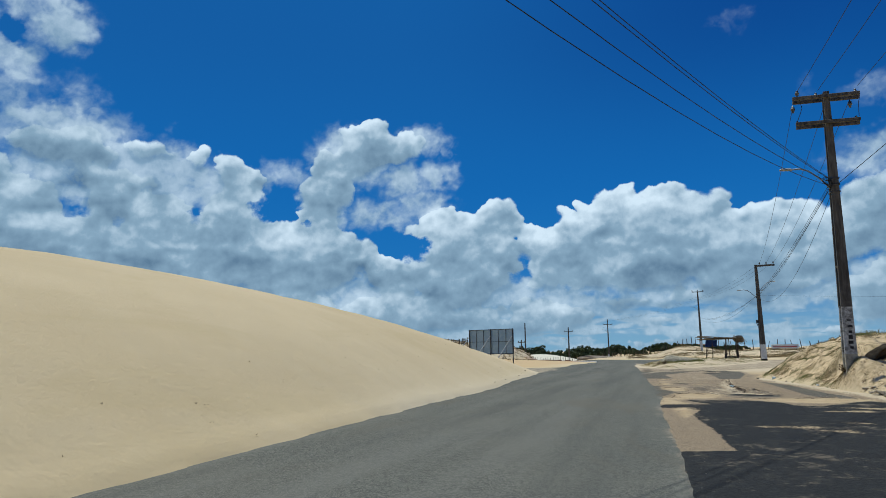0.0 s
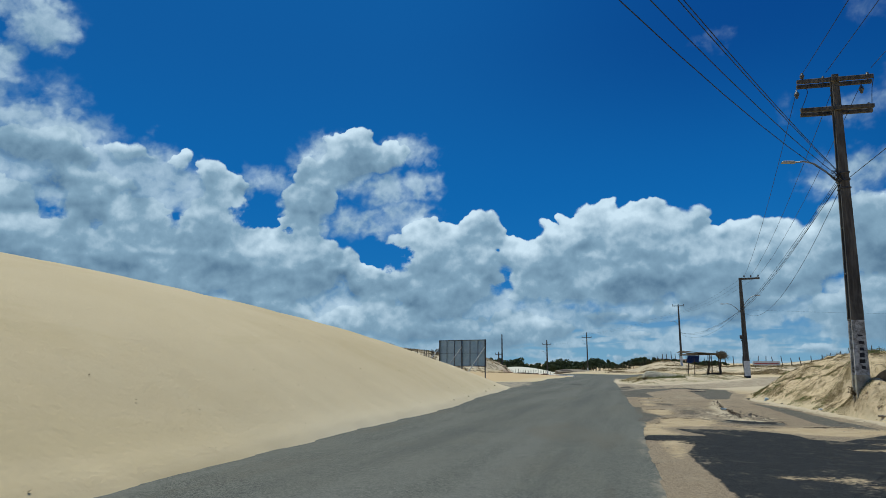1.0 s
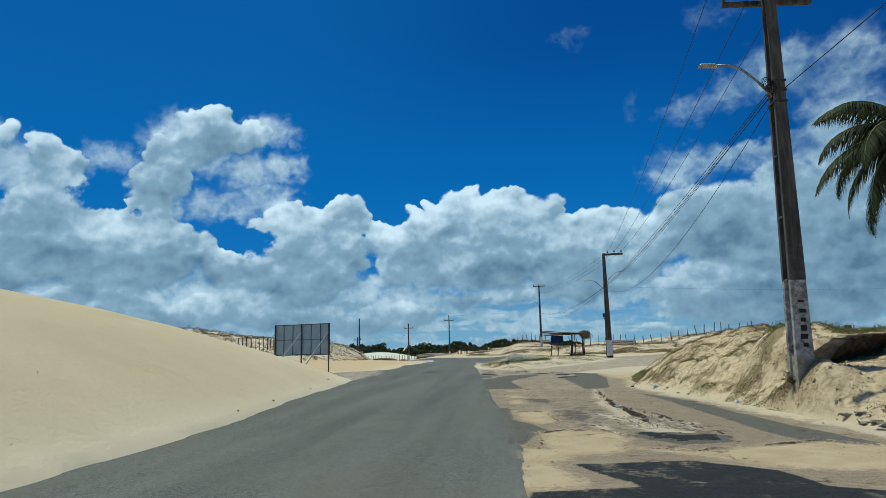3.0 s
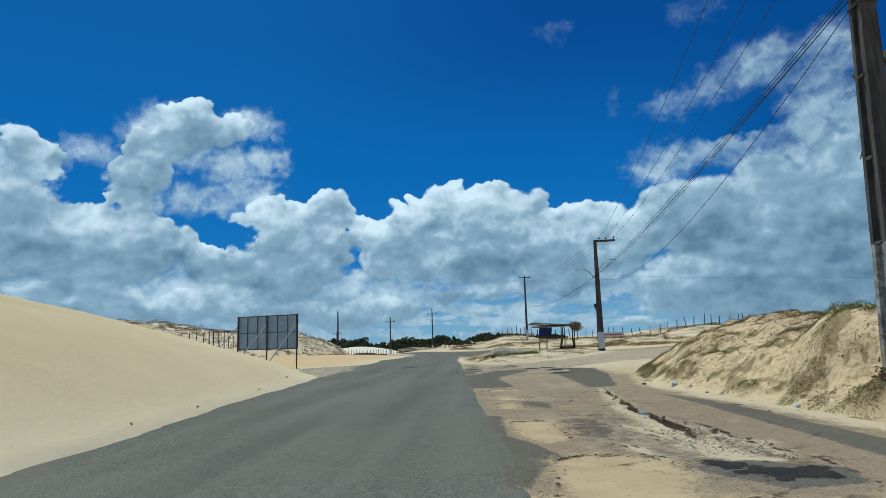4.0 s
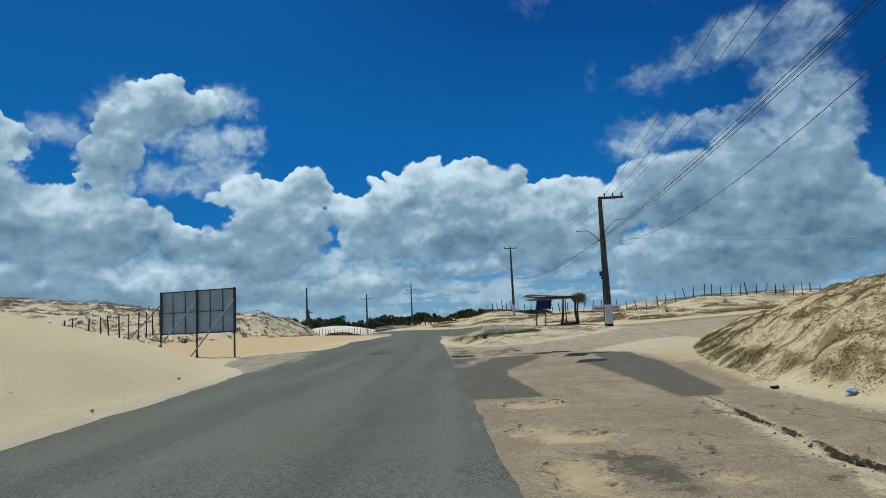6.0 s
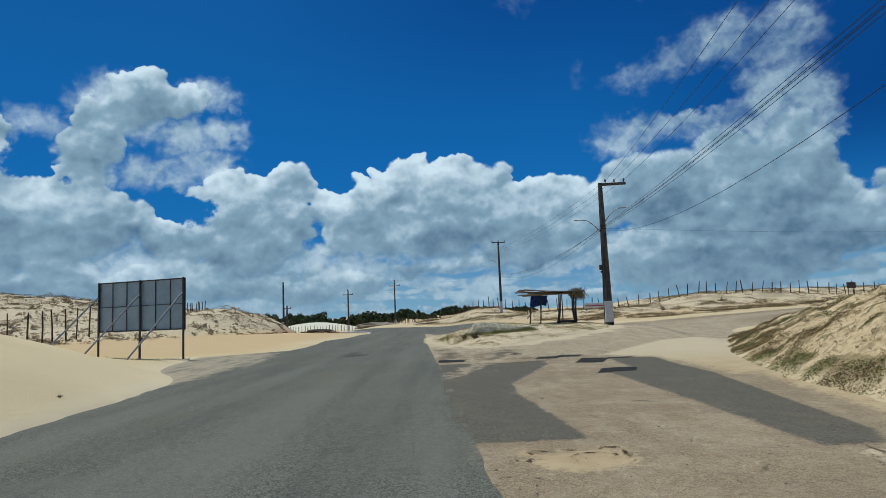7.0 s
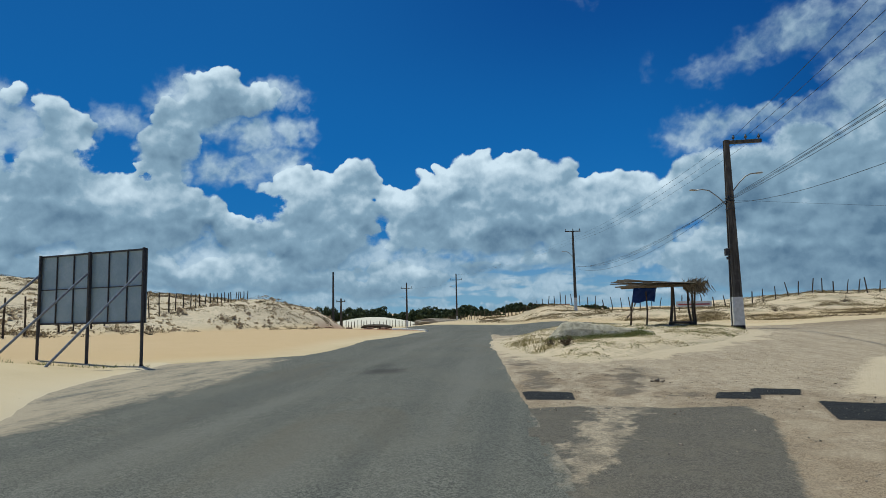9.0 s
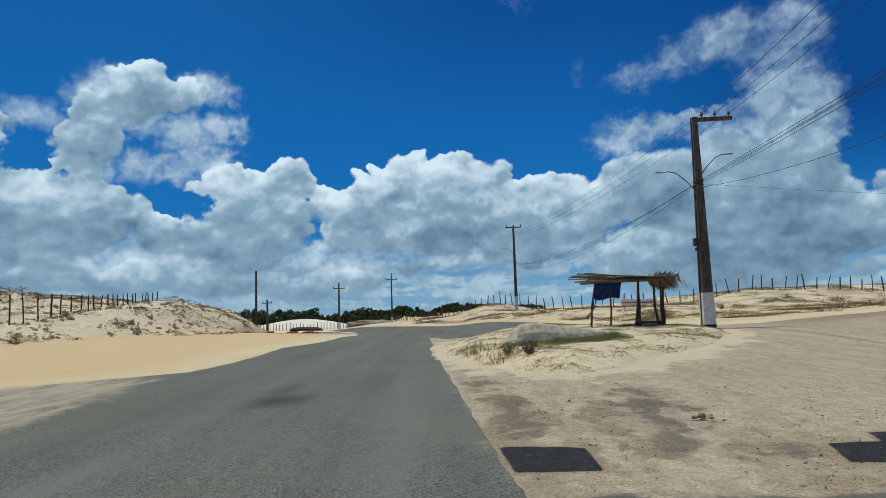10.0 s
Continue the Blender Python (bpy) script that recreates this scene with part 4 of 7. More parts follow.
def lines(dense, step, reach, growth=1.13):
    """Grid lines: even over a stretch, then ever wider to the horizon."""
    mid = list(np.arange(dense[0], dense[1] + 1e-6, step))
    up, down, s = [mid[-1]], [mid[0]], step
    while up[-1] < reach:
        s *= growth
        up.append(up[-1] + s)
    s = step
    while down[-1] > -reach:
        s *= growth
        down.append(down[-1] - s)
    return np.array(down[:0:-1] + mid + up[1:])


gx, gy = lines((-10, 13), 0.14, 3000, 1.07), lines((-6, 66), 0.18, 3000, 1.045)
GX, GY = np.meshgrid(gx, gy)
GZ, g_rough, g_golden, g_red, g_white, g_turf = ground_z(GX, GY, True)
link("ground", grid_mesh("ground", GX, GY, GZ, [("rough", g_rough), ("golden", g_golden), ("red", g_red), ("white", g_white), ("turf", g_turf)]), M_SAND, None,
     "pale windblown sand with smooth and grassy dunes", "sand", "", "structure")


def gz(x, y):
    return float(ground_z(np.array([x]), np.array([y]))[0])


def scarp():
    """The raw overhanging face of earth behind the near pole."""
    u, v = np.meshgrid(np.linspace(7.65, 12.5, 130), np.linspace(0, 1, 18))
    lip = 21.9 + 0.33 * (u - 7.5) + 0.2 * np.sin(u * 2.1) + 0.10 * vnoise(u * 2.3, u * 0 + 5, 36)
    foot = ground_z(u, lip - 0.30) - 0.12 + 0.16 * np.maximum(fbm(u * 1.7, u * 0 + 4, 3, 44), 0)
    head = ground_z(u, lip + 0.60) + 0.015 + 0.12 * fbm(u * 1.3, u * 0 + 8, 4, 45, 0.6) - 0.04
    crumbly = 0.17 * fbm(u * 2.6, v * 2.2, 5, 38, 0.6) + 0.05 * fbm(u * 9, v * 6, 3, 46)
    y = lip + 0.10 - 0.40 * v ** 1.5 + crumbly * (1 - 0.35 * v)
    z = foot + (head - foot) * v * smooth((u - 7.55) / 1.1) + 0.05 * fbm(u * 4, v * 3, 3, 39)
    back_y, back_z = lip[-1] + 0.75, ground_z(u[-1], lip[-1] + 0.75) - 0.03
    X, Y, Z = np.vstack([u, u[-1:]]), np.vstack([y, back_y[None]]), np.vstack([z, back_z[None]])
    # the overhang's shade is also put into the dark colour of this face
    link("bank", grid_mesh("bank", X, Y, Z), M_EARTH, None, "raw earth face under the overhanging turf, coloured dark as its shade", "earth bank", "", "structure")


scarp()

# ---------------------------------------------------------------- roads
def main_road():
    ys = np.concatenate([np.arange(-60, -6, 1.0), np.arange(-6, 60, 0.2), np.arange(60, 100.1, 0.8)])
    us = np.concatenate([np.linspace(0, 0.9, 24), np.linspace(0.91, 1.0, 14)])
    U, Y = np.meshgrid(us, ys)
    right = curve(Y, RIGHT_Y, RIGHT_X) + 0.05 * fbm(Y * 0.8, Y * 0 + 2, 3, 70) + 0.035 * fbm(Y * 4.0, Y * 0 + 7, 3, 71)
    left = np.interp(Y, [-60, 39, 43, 50, 56, 100], [-8.5, -8.5, -10.4, -10.9, -8.4, -8.2])
    X = left + (right - left) * U
    d = right - X
    Z = lie(X, Y) * smooth(d / 2.0) + lie(right, Y) * (1 - smooth(d / 2.0)) + 0.014 + 0.035 * smooth(d / 2.6) + 0.006 * fbm(X * 0.7, Y * 0.25, 3, 72)
    Z = np.where(U > 0.9999, Z - 0.05, Z) - 0.05 * smooth((Y - 76) / 6)
    dune = np.interp(Y, DUNE_Y, DUNE_X)
    dust = 0.55 * np.exp(-np.maximum(X - dune, 0) / 0.10) + 0.62 * np.exp(-d / 0.26) + 0.78 * smooth((Y - 30) / 6) * smooth((54 - Y) / 3) * smooth((np.interp(Y, [30, 34, 39, 45, 52], [-5.8, -5.4, -4.9, -4.9, -5.9]) - X) / 1.9)
    oil = smooth(1.2 - np.hypot((X + 3.15) / 0.45, (Y - 46.9) / 1.0)) + 0.6 * smooth(1.2 - np.hypot((X + 3.3) / 0.25, (Y - 48.6) / 1.2))
    link("road", grid_mesh("road", X, Y, Z, [("dust", dust), ("oil", oil)]), M_ROAD, None, "grey worn asphalt road with dusty wheel tracks", "road", "", "structure")


def far_road():
    x, y = np.meshgrid(np.arange(-60, 10, 0.5), np.arange(66, 114, 0.5))
    d = inside(x, y, FAR_ROAD) + 0.2 * fbm(x * 0.5, y * 0.5, 3, 75)
    z = lie(x, y) - 0.03 + 0.075 * smooth((d + 0.3) / 1.6)
    me = grid_mesh("far_road", x, y, z, [("dust", 0.30 * np.exp(-np.maximum(d, 0) / 0.6))], True, d > -0.3)
    link("road_bend", me, M_ROAD, None, "grey asphalt bend where the road turns off", "road", "", "structure")


BLACK_FIELD = [(1.27, 5.9), (2.0, 6.1), (1.95, 7.9), (1.7, 11.2), (1.95, 12.5), (1.0, 13.0), (1.15, 13.9), (2.3, 14.1), (1.7, 15.4), (3.2, 15.6), (4.0, 14.9), (4.15, 14.1), (4.6, 13.8), (5.0, 14.4), (6.1, 15.7), (6.9, 14.0), (8.5, -14.0), (1.4, -14.0)]
BLACK_BLOT = [(2.7, 18.2), (3.1, 17.5), (3.5, 16.9), (4.3, 17.1), (4.45, 17.8), (3.4, 18.55)]
BLACK_STRIP = [(4.95, 27.8), (5.3, 26.4), (5.6, 25.1), (5.85, 23.2), (5.9, 21.0), (5.95, 19.4), (6.3, 16.6), (5.3, 16.4), (5.1, 18.1), (5.1, 19.4), (5.1, 21.6), (5.1, 24.0)]
GREY_NEAR = [(-0.3, 30.15), (0.54, 30.3), (1.72, 30.3), (1.58, 32.5), (1.42, 34.2), (1.5, 36.0), (2.0, 37.5), (2.3, 38.4), (2.87, 40.2), (2.97, 41.3), (1.96, 41.2), (1.0, 41.5), (-0.5, 41.2)]
GREY_EDGE = [(0.85, 23.2), (1.1, 23.0), (1.13, 20.4), (1.45, 19.7), (1.72, 18.7), (1.45, 18.2), (1.15, 17.0), (0.8, 17.0)]
GRIT_STREAK = [(0.1, 36.6), (0.45, 36.8), (0.75, 38.4), (1.06, 39.7), (1.5, 40.8), (2.0, 42.0), (1.2, 42.6), (0.85, 41.2), (0.45, 39.3), (0.15, 38.2)]
GREY_RIGHT = [(4.75, 41.6), (5.95, 41.0), (5.75, 38.3), (5.7, 36.6), (5.1, 32.8), (4.75, 30.2), (4.4, 29.5), (3.8, 29.5), (3.8, 34.0), (3.75, 38.1), (4.55, 38.5)]
SQUARES = [[(-0.05, 43.15), (0.78, 43.0), (0.74, 42.1), (0.0, 42.1)],
           [(3.05, 42.87), (3.72, 42.86), (3.42, 42.05), (2.78, 42.10)], [(3.72, 43.28), (4.48, 43.22), (4.16, 42.46), (3.43, 42.50)],
           [(4.1, 41.8), (4.8, 41.5), (5.5, 41.6), (5.3, 41.1), (4.7, 41.2), (4.3, 40.1), (3.6, 40.2)],
           [(3.85, 38.4), (4.62, 38.15), (4.35, 37.35), (3.5, 37.35)]]
WORN_DARK = [[(2.3, 22.8), (2.9, 22.9), (2.85, 20.9), (2.6, 19.9), (2.2, 20.4), (2.3, 21.5)], [(1.7, 25.6), (2.5, 25.0), (2.4, 23.9), (1.8, 24.6)], [(1.85, 46.5), (2.6, 48.2), (3.05, 46.9), (2.66, 44.7), (1.9, 42.8), (1.4, 42.5), (1.45, 43.7)], [(2.1, 43.0), (2.5, 43.2), (2.75, 42.9), (2.5, 42.3), (2.0, 42.1), (1.85, 42.3)],
             [(-0.35, 53.5), (0.28, 51.8), (0.75, 49.5), (0.13, 47.6), (-0.30, 48.5)], [(0.05, 48.0), (0.65, 47.0), (0.75, 43.6), (-0.05, 43.6)]]
PALE_STREAKS = [[(0.35, 48.5), (0.80, 46.5), (0.95, 45.3), (1.0, 43.2), (1.02, 41.6)], [(2.35, 45.2), (2.2, 43.7), (1.84, 42.5), (1.55, 41.4)], [(3.3, 48.0), (3.6, 46.0), (3.5, 44.5)]]
SAND_PANS = [[(1.2, 22.3), (1.9, 22.2), (2.0, 20.1), (1.6, 19.8), (1.3, 20.4)],
             [(1.5, 18.5), (2.0, 18.9), (2.75, 18.7), (3.0, 18.2), (2.5, 16.3), (1.5, 16.0)],
             [(1.1, 17.0), (1.0, 14.0), (1.75, 14.1), (1.5, 15.6), (2.2, 16.6)],
             [(1.75, 12.9), (1.68, 11.2), (1.55, 10.6), (1.4, 12.8)], [(2.8, 9.1), (3.5, 9.2), (3.5, 9.0)], [(3.6, 8.7), (3.95, 8.75), (3.9, 8.55)], [(4.5, 12.5), (5.3, 12.7), (5.2, 12.35)], [(5.0, 13.4), (6.0, 13.5), (5.8, 13.1)], [(5.6, 11.0), (6.0, 11.1), (5.9, 10.9)], [(4.3, 10.0), (4.55, 10.05), (4.5, 9.9)],
             [(2.6, 16.9), (3.5, 16.4), (4.5, 16.8), (5.5, 17.2), (6.6, 16.3), (5.1, 14.8), (4.2, 15.0), (3.6, 15.8)],
             [(0.95, 29.8), (1.9, 29.85), (1.95, 29.2), (1.3, 28.9), (0.95, 29.2)], [(1.05, 27.6), (1.5, 27.0), (2.0, 26.9), (1.9, 26.3), (1.2, 26.3)],
             [(1.1, 25.4), (1.6, 25.3), (1.5, 24.2), (1.1, 24.4)],
             [(4.9, 42.6), (6.1, 41.2), (6.1, 38.0), (5.9, 36.1), (7.2, 36.2), (8.2, 39.8), (10.2, 46.0), (13.0, 51.3), (9.0, 49.6), (6.8, 46.0)]]
GUTTER = [(4.15, 29.4), (3.87, 25.9), (3.78, 24.1), (3.76, 23.1), (3.83, 21.9), (3.84, 21.1), (3.88, 20.5), (4.05, 19.2), (4.15, 18.4)]
BROKEN_EDGE = [(3.98, 22.5), (4.12, 21.44), (4.22, 20.65), (4.17, 20.17), (4.23, 19.57), (4.28, 19.2), (4.45, 18.2), (4.35, 17.0)]
TONGUES = [[(3.0, 21.45), (3.15, 21.05), (3.26, 20.43), (3.36, 19.95)], [(2.62, 19.65), (2.72, 19.05), (2.84, 18.55)]]
RUBBLE = [(3.4, 20.7), (3.95, 20.9), (4.3, 20.0), (4.45, 18.7), (4.1, 18.3), (3.4, 18.7), (3.2, 19.2), (3.3, 19.7)]
HOLES = [(1.62, 29.42, 0.26), (1.0, 27.0, 0.22), (1.78, 26.72, 0.24), (1.15, 23.2, 0.16), (2.5, 24.6, 0.2)]


def old_road():
    """The broken forecourt between the road and the mound, up to the sandy island."""
    x, y = np.meshgrid(np.concatenate([np.arange(-1.25, 0.3, 0.1), np.arange(0.3, 6.6, 0.045), np.arange(6.6, 11.05, 0.1)]),
                       np.concatenate([np.arange(-12, 5, 0.12), np.arange(5, 46, 0.055), np.arange(46, 72.0, 0.12)]))
    sand = np.full(x.shape, -9.0)
    for pan in SAND_PANS:
        sand = np.maximum(sand, inside(x, y, pan))
    black = np.maximum(inside(x, y, BLACK_FIELD), inside(x, y, BLACK_BLOT) - 0.26 + 0.45 * fbm(x * 2.6, y * 2.6, 4, 189, 0.6))
    grey = np.maximum(np.maximum(inside(x, y, GREY_NEAR), inside(x, y, GREY_RIGHT)), np.maximum(np.maximum(inside(x, y, GREY_EDGE), inside(x, y, BLACK_BLOT)), inside(x, y, BLACK_STRIP) - 0.08))
    square = np.full(x.shape, -9.0)
    for s in SQUARES:
        square = np.maximum(square, inside(x, y, s))
    toe = curve(y, TOE_Y, TOE_X, 0.8)
    sand = np.maximum(sand, x - toe + 0.25)
    isle = inside(x, y, ISLAND)
    sand = np.maximum(sand, isle * 0.8 + 0.55 + 0.9 * fbm(x * 0.8, y * 0.8, 4, 95) + 0.35 * fbm(x * 3.5, y * 2.5, 3, 195))
    pans = np.full(x.shape, -9.0)
    for pan in SAND_PANS[:-1]:
        pans = np.maximum(pans, inside(x, y, pan))
    pans = pans + 0.10 * fbm(x * 1.6, y * 1.6, 4, 81) + 0.04 * fbm(x * 6, y * 6, 2, 82)
    wave = 0.07 * fbm(y * 0.9, y * 0 + 3, 3, 80) + 0.05 * fbm(y * 3.5, x * 3.5, 3, 86)
    gutter = np.array(GUTTER[::-1])
    q = np.interp(y, gutter[:, 1], gutter[:, 0]) - x - wave
    wide = np.interp(y, [18.4, 19.5, 20.5, 22, 24, 26, 28, 29.4], [0.5, 0.50, 0.42, 0.30, 0.24, 0.19, 0.13, 0.05])
    run = smooth((y - 18.6) / 1.5) * smooth((29.5 - y) / 0.4)
    trench = smooth(q / 0.03) * smooth((wide - q + 0.10 * fbm(x * 4, y * 3, 3, 79)) / 0.10) * run
    wash = smooth((0.9 - np.abs(q - 0.75)) / 0.5) * smooth((24.5 - y) / 4) * smooth((y - 17.5) / 1.5)
    # the gutter's shaded right-hand wall is painted dark along its edge
    broken = np.where(run > 0.2, -0.10 * smooth((20.9 - y) / 0.9) + np.minimum(q + 0.015, wide * (0.26 + 0.45 * fbm(x * 1.5, y * 1.1, 3, 79)) - q), -1.0)
    rubble = inside(x, y, RUBBLE) + 0.25 * fbm(x * 1.5, y * 1.5, 4, 180, 0.6)
    rim = along(x, y, BROKEN_EDGE)
    broken = np.maximum(broken, 0.020 + 0.05 * fbm(x * 2.5, y * 2.5, 3, 181) - np.abs(rim + 0.05 * fbm(x * 4, y * 4, 3, 182)))
    for line in TONGUES:
        broken = np.maximum(broken, 0.010 + 0.05 * fbm(x * 3, y * 3, 3, 183) - np.abs(along(x, y, line) - 0.07))
    # far lip of each pan: broken edge of tar, its shaded face painted dark
    lip = pans - np.roll(pans, -1, axis=0)
    broken = np.maximum(broken, np.where((lip > 0) & (y > 15.6) & (fbm(x * 0.8, y * 0.8, 2, 83) > -0.12), 0.018 - np.abs(pans), -1.0))
    cracks = np.abs(fbm(x * 0.75, y * 0.75, 3, 89))
    broken = np.maximum(broken, np.where((y > 14) & (y < 30) & (x > 1.2) & (fbm(x * 0.4, y * 0.4, 2, 90) > 0.08), 0.004 - cracks * 0.5, -1.0))
    silt = np.where((y > 18.2) & (y < 29.3), np.minimum(q - 0.22 * wide, wide * 1.35 - q) + 0.07 * fbm(x * 2.2, y * 2.2, 3, 78) + 0.05, -1.0)
    silt = np.maximum(silt, np.minimum(0.30 - rim, rubble + 0.1) + 0.22 * fbm(x * 1.6, y * 1.6, 4, 184) - 0.10)
    for line in TONGUES:
        silt = np.maximum(silt, 0.055 + 0.12 * fbm(x * 2, y * 2, 3, 185) - along(x, y, line))
    silt = np.maximum(silt, np.where((y > 15) & (y < 31), np.minimum(x - toe + 0.42, 0.4) + 0.25 * fbm(x * 1.2, y * 0.6, 4, 186), -1.0))
    sand = np.maximum(sand, silt)
    pit = smooth(1.3 - np.hypot((x - 2.7) / 0.9, (y - 21.5) / 2.6)) + smooth(1.3 - np.hypot((x - 1.8) / 0.7, (y - 25.0) / 1.0)) + 0.8 * smooth(1.3 - np.hypot((x - 3.6) / 1.2, (y - 18.6) / 1.2)) + 0.5 * smooth(1.3 - np.hypot((x - 1.6) / 1.4, (y - 46.0) / 2.6)) + 0.3
    film = -0.36 + 0.46 * smooth((y - 26.5) / 4) - 0.16 * smooth((y - 27) / 3) * smooth((41 - y) / 3) + 0.30 * fbm(x * 2.4, y * 1.6, 4, 99, 0.6) + 0.36 * fbm(x * 0.45, y * 0.30, 4, 77) + smooth((y - 42.5) / 5) * (0.42 + 0.9 * fbm(x * 1.1 + 0.35 * y, y * 0.35, 4, 96) + 0.75 * fbm(x * 2.6 + 0.5 * y, y * 1.2, 5, 98, 0.65)) + 0.45 * np.exp(isle / 1.8) * (isle < 0) + 0.48 * smooth((x - 3.2) / 2) * smooth((y - 42) / 3)  + 0.28 * smooth((x - 7) / 3) * smooth((y - 40) / 5) + 0.45 * wash + 0.25 * smooth(rubble / 0.3)
    film = film + 0.32 * smooth((y - 16) / 2) * smooth((31 - y) / 3) * np.exp(-((x - 1.7) / 0.9) ** 2)
    ragged = 0.34 * fbm(x * 1.7, y * 1.0, 4, 191, 0.65) + 0.12 * fbm(x * 7, y * 4, 3, 192, 0.7)
    film = film + (0.80 + 0.5 * fbm(x * 3, y * 2, 4, 193, 0.7)) * smooth((inside(x, y, GRIT_STREAK) + 0.10 + ragged) / 0.34) * smooth((y - 36.2) / 1.6)
    film = film - 0.54 * smooth((grey + 0.12 + 0.5 * ragged * (y > 28)) / 0.34)
    worn = smooth((y - 42.0) / 1.0) * smooth((51 - y) / 3) * smooth((2.9 - x) / 1.6)
    dark = np.full(x.shape, -9.0)
    for spot in WORN_DARK:
        dark = np.maximum(dark, inside(x, y, spot))
    dark = smooth((dark + 0.18 + 0.55 * fbm(x * 1.5, y * 1.0, 4, 197, 0.65)) / 0.55)
    film = film - 0.62 * dark
    for line in PALE_STREAKS:
        film = film + 0.9 * smooth((0.16 - along(x, y, line) + 0.14 * fbm(x * 2.4, y * 2.0, 4, 198, 0.6)) / 0.12)
    film = film - worn * (0.14 - 1.1 * fbm(x * 1.3 - 0.25 * y, y * 0.5, 4, 194, 0.6)) - 1.6 * smooth((square + 0.06) / 0.1)
    z = lie(x, y) + 0.002 + 0.012 * fbm(x * 0.6, y * 0.6, 3, 83) + 0.006 * fbm(x * 3.0, y * 3.0, 3, 84)
    z = z - 0.055 * trench - 0.03 * wash - 0.02 * smooth(rubble / 0.15) - 0.028 * smooth((pans + 0.02) / 0.05) * (y > 15.6) + 0.014 * smooth(black / 0.06) * (y > -20) + 0.012 * smooth(grey / 0.08) + 0.012 * smooth(square / 0.05)
    for hx, hy, r in HOLES:
        q = np.hypot(x - hx, (y - hy) * 0.8) + 0.06 * fbm(x * 5, y * 5, 3, 85)
        z = z - 0.035 * smooth((r - q) / 0.07)
        # shade of the hole's far wall, painted on that rim only
        broken = np.maximum(broken, np.where(y > hy + 0.25 * r, 0.013 - np.abs(q - r), -1.0))
        sand = np.maximum(sand, r - 0.05 - q)
    z = z + 0.014 * smooth((sand + 0.05) / 0.3)
    right = curve(y, RIGHT_Y, RIGHT_X)
    z = np.where(x < right - 0.25, z - 0.06, z)
    z = z - 0.04 * smooth(-inside(x, y, LOT) / 0.4)
    me = grid_mesh("old_road", x, y, z, [("sand", sand), ("black", black), ("grey", grey), ("square", square), ("film", film), ("broken", broken), ("pit", pit), ("pale", np.maximum(smooth((y - 36) / 8), smooth((silt + 0.1) / 0.1))), ("stain", dark)], True,
                   (inside(x, y, LOT) > -0.4) & (x > right - 0.6))
    link("pavement", me, M_OLD, None, "cracked old asphalt forecourt strewn with sand, black repairs and other black patches", "pavement", "", "structure")


def strip_sheet(name, x, y, d, film, label, grey=None):
    z = lie(x, y) - 0.010 + 0.012 * smooth(d / 0.6) - 0.03 * smooth((11.4 - x) / 0.7) * (x > 0) + 0.012 * fbm(x * 0.6, y * 0.6, 3, 83)
    none = np.full(x.shape, -9.0)
    patch = none if grey is None else grey
    me = grid_mesh(name, x, y, z, [("sand", none), ("black", none), ("grey", patch), ("square", none), ("film", film), ("broken", none), ("pit", 0.3 + none * 0), ("pale", 1 + none * 0), ("stain", none * 0)], True, d > -0.1)
    link(name, me, M_OLD, None, label, "pavement", "", "structure")


main_road()
far_road()
old_road()
sx, sy = np.meshgrid(np.arange(10.6, 76, 0.35), np.arange(46, 99, 0.35))
s_d = np.minimum(4.6 - along(sx, sy, SIDE_ROAD), 90.0)
s_d = np.maximum(s_d, np.where((sx < 22), 6.0 - along(sx, sy, SIDE_ROAD), -9)) + 0.3 * fbm(sx * 0.3, sy * 0.3, 3, 87)
strip_sheet("side_road", sx, sy, s_d, 0.12 + 0.35 * smooth((12 - sy + 52) / 10) - 0.45 * smooth((along(sx, sy, SIDE_ROAD) - 0.5) / 3) * smooth((sx - 12) / 6), "dusty brown-grey side road branching off the main road")

# ---------------------------------------------------------------- poles and lines
def lead(a, b, sag, n=18):
    """A hanging line from a to b."""
    a, b = Vector(a), Vector(b)
    return [a.lerp(b, k / n) - Vector((0, 0, 4 * sag * (k / n) * (1 - k / n))) for k in range(n + 1)]


def shaft(bm, w0, d0, w1, d1, z0, z1, deep=0.0):
    """A tapering concrete shaft of double-T section: its two narrow sides are hollowed."""
    def ring(w, d, z):
        k = deep * w
        return [(-w, -d, z), (w, -d, z), (w, -d * 0.55, z), (w - k, -d * 0.4, z), (w - k, d * 0.4, z), (w, d * 0.55, z),
                (w, d, z), (-w, d, z), (-w, d * 0.55, z), (-w + k, d * 0.4, z), (-w + k, -d * 0.4, z), (-w, -d * 0.55, z)]
    n = 10
    rows = []
    for i in range(n + 1):
        t = i / n
        rows.append([bm.verts.new(p) for p in ring((w0 + (w1 - w0) * t) / 2, (d0 + (d1 - d0) * t) / 2, z0 + (z1 - z0) * t)])
    for a, b in zip(rows, rows[1:]):
        for k in range(12):
            bm.faces.new((a[k], a[(k + 1) % 12], b[(k + 1) % 12], b[k]))
    bm.faces.new(rows[0][::-1])
    bm.faces.new(rows[-1])


def insulator(parent, at, name="insulator", upright=True, size=1.0):
    bm = bmesh.new()
    x, y, z = at
    s = size if upright else -size
    prof = [(0.02, 0.0), (0.02, 0.05), (0.055, 0.06), (0.05, 0.10), (0.07, 0.11), (0.06, 0.16), (0.035, 0.17), (0.045, 0.21), (0.02, 0.24)]
    add_tube(bm, [(x, y, z + h * s) for r, h in prof], [r * size for r, h in prof], 8)
    return part(name, bm, M_PORCELAIN, parent, "", True)


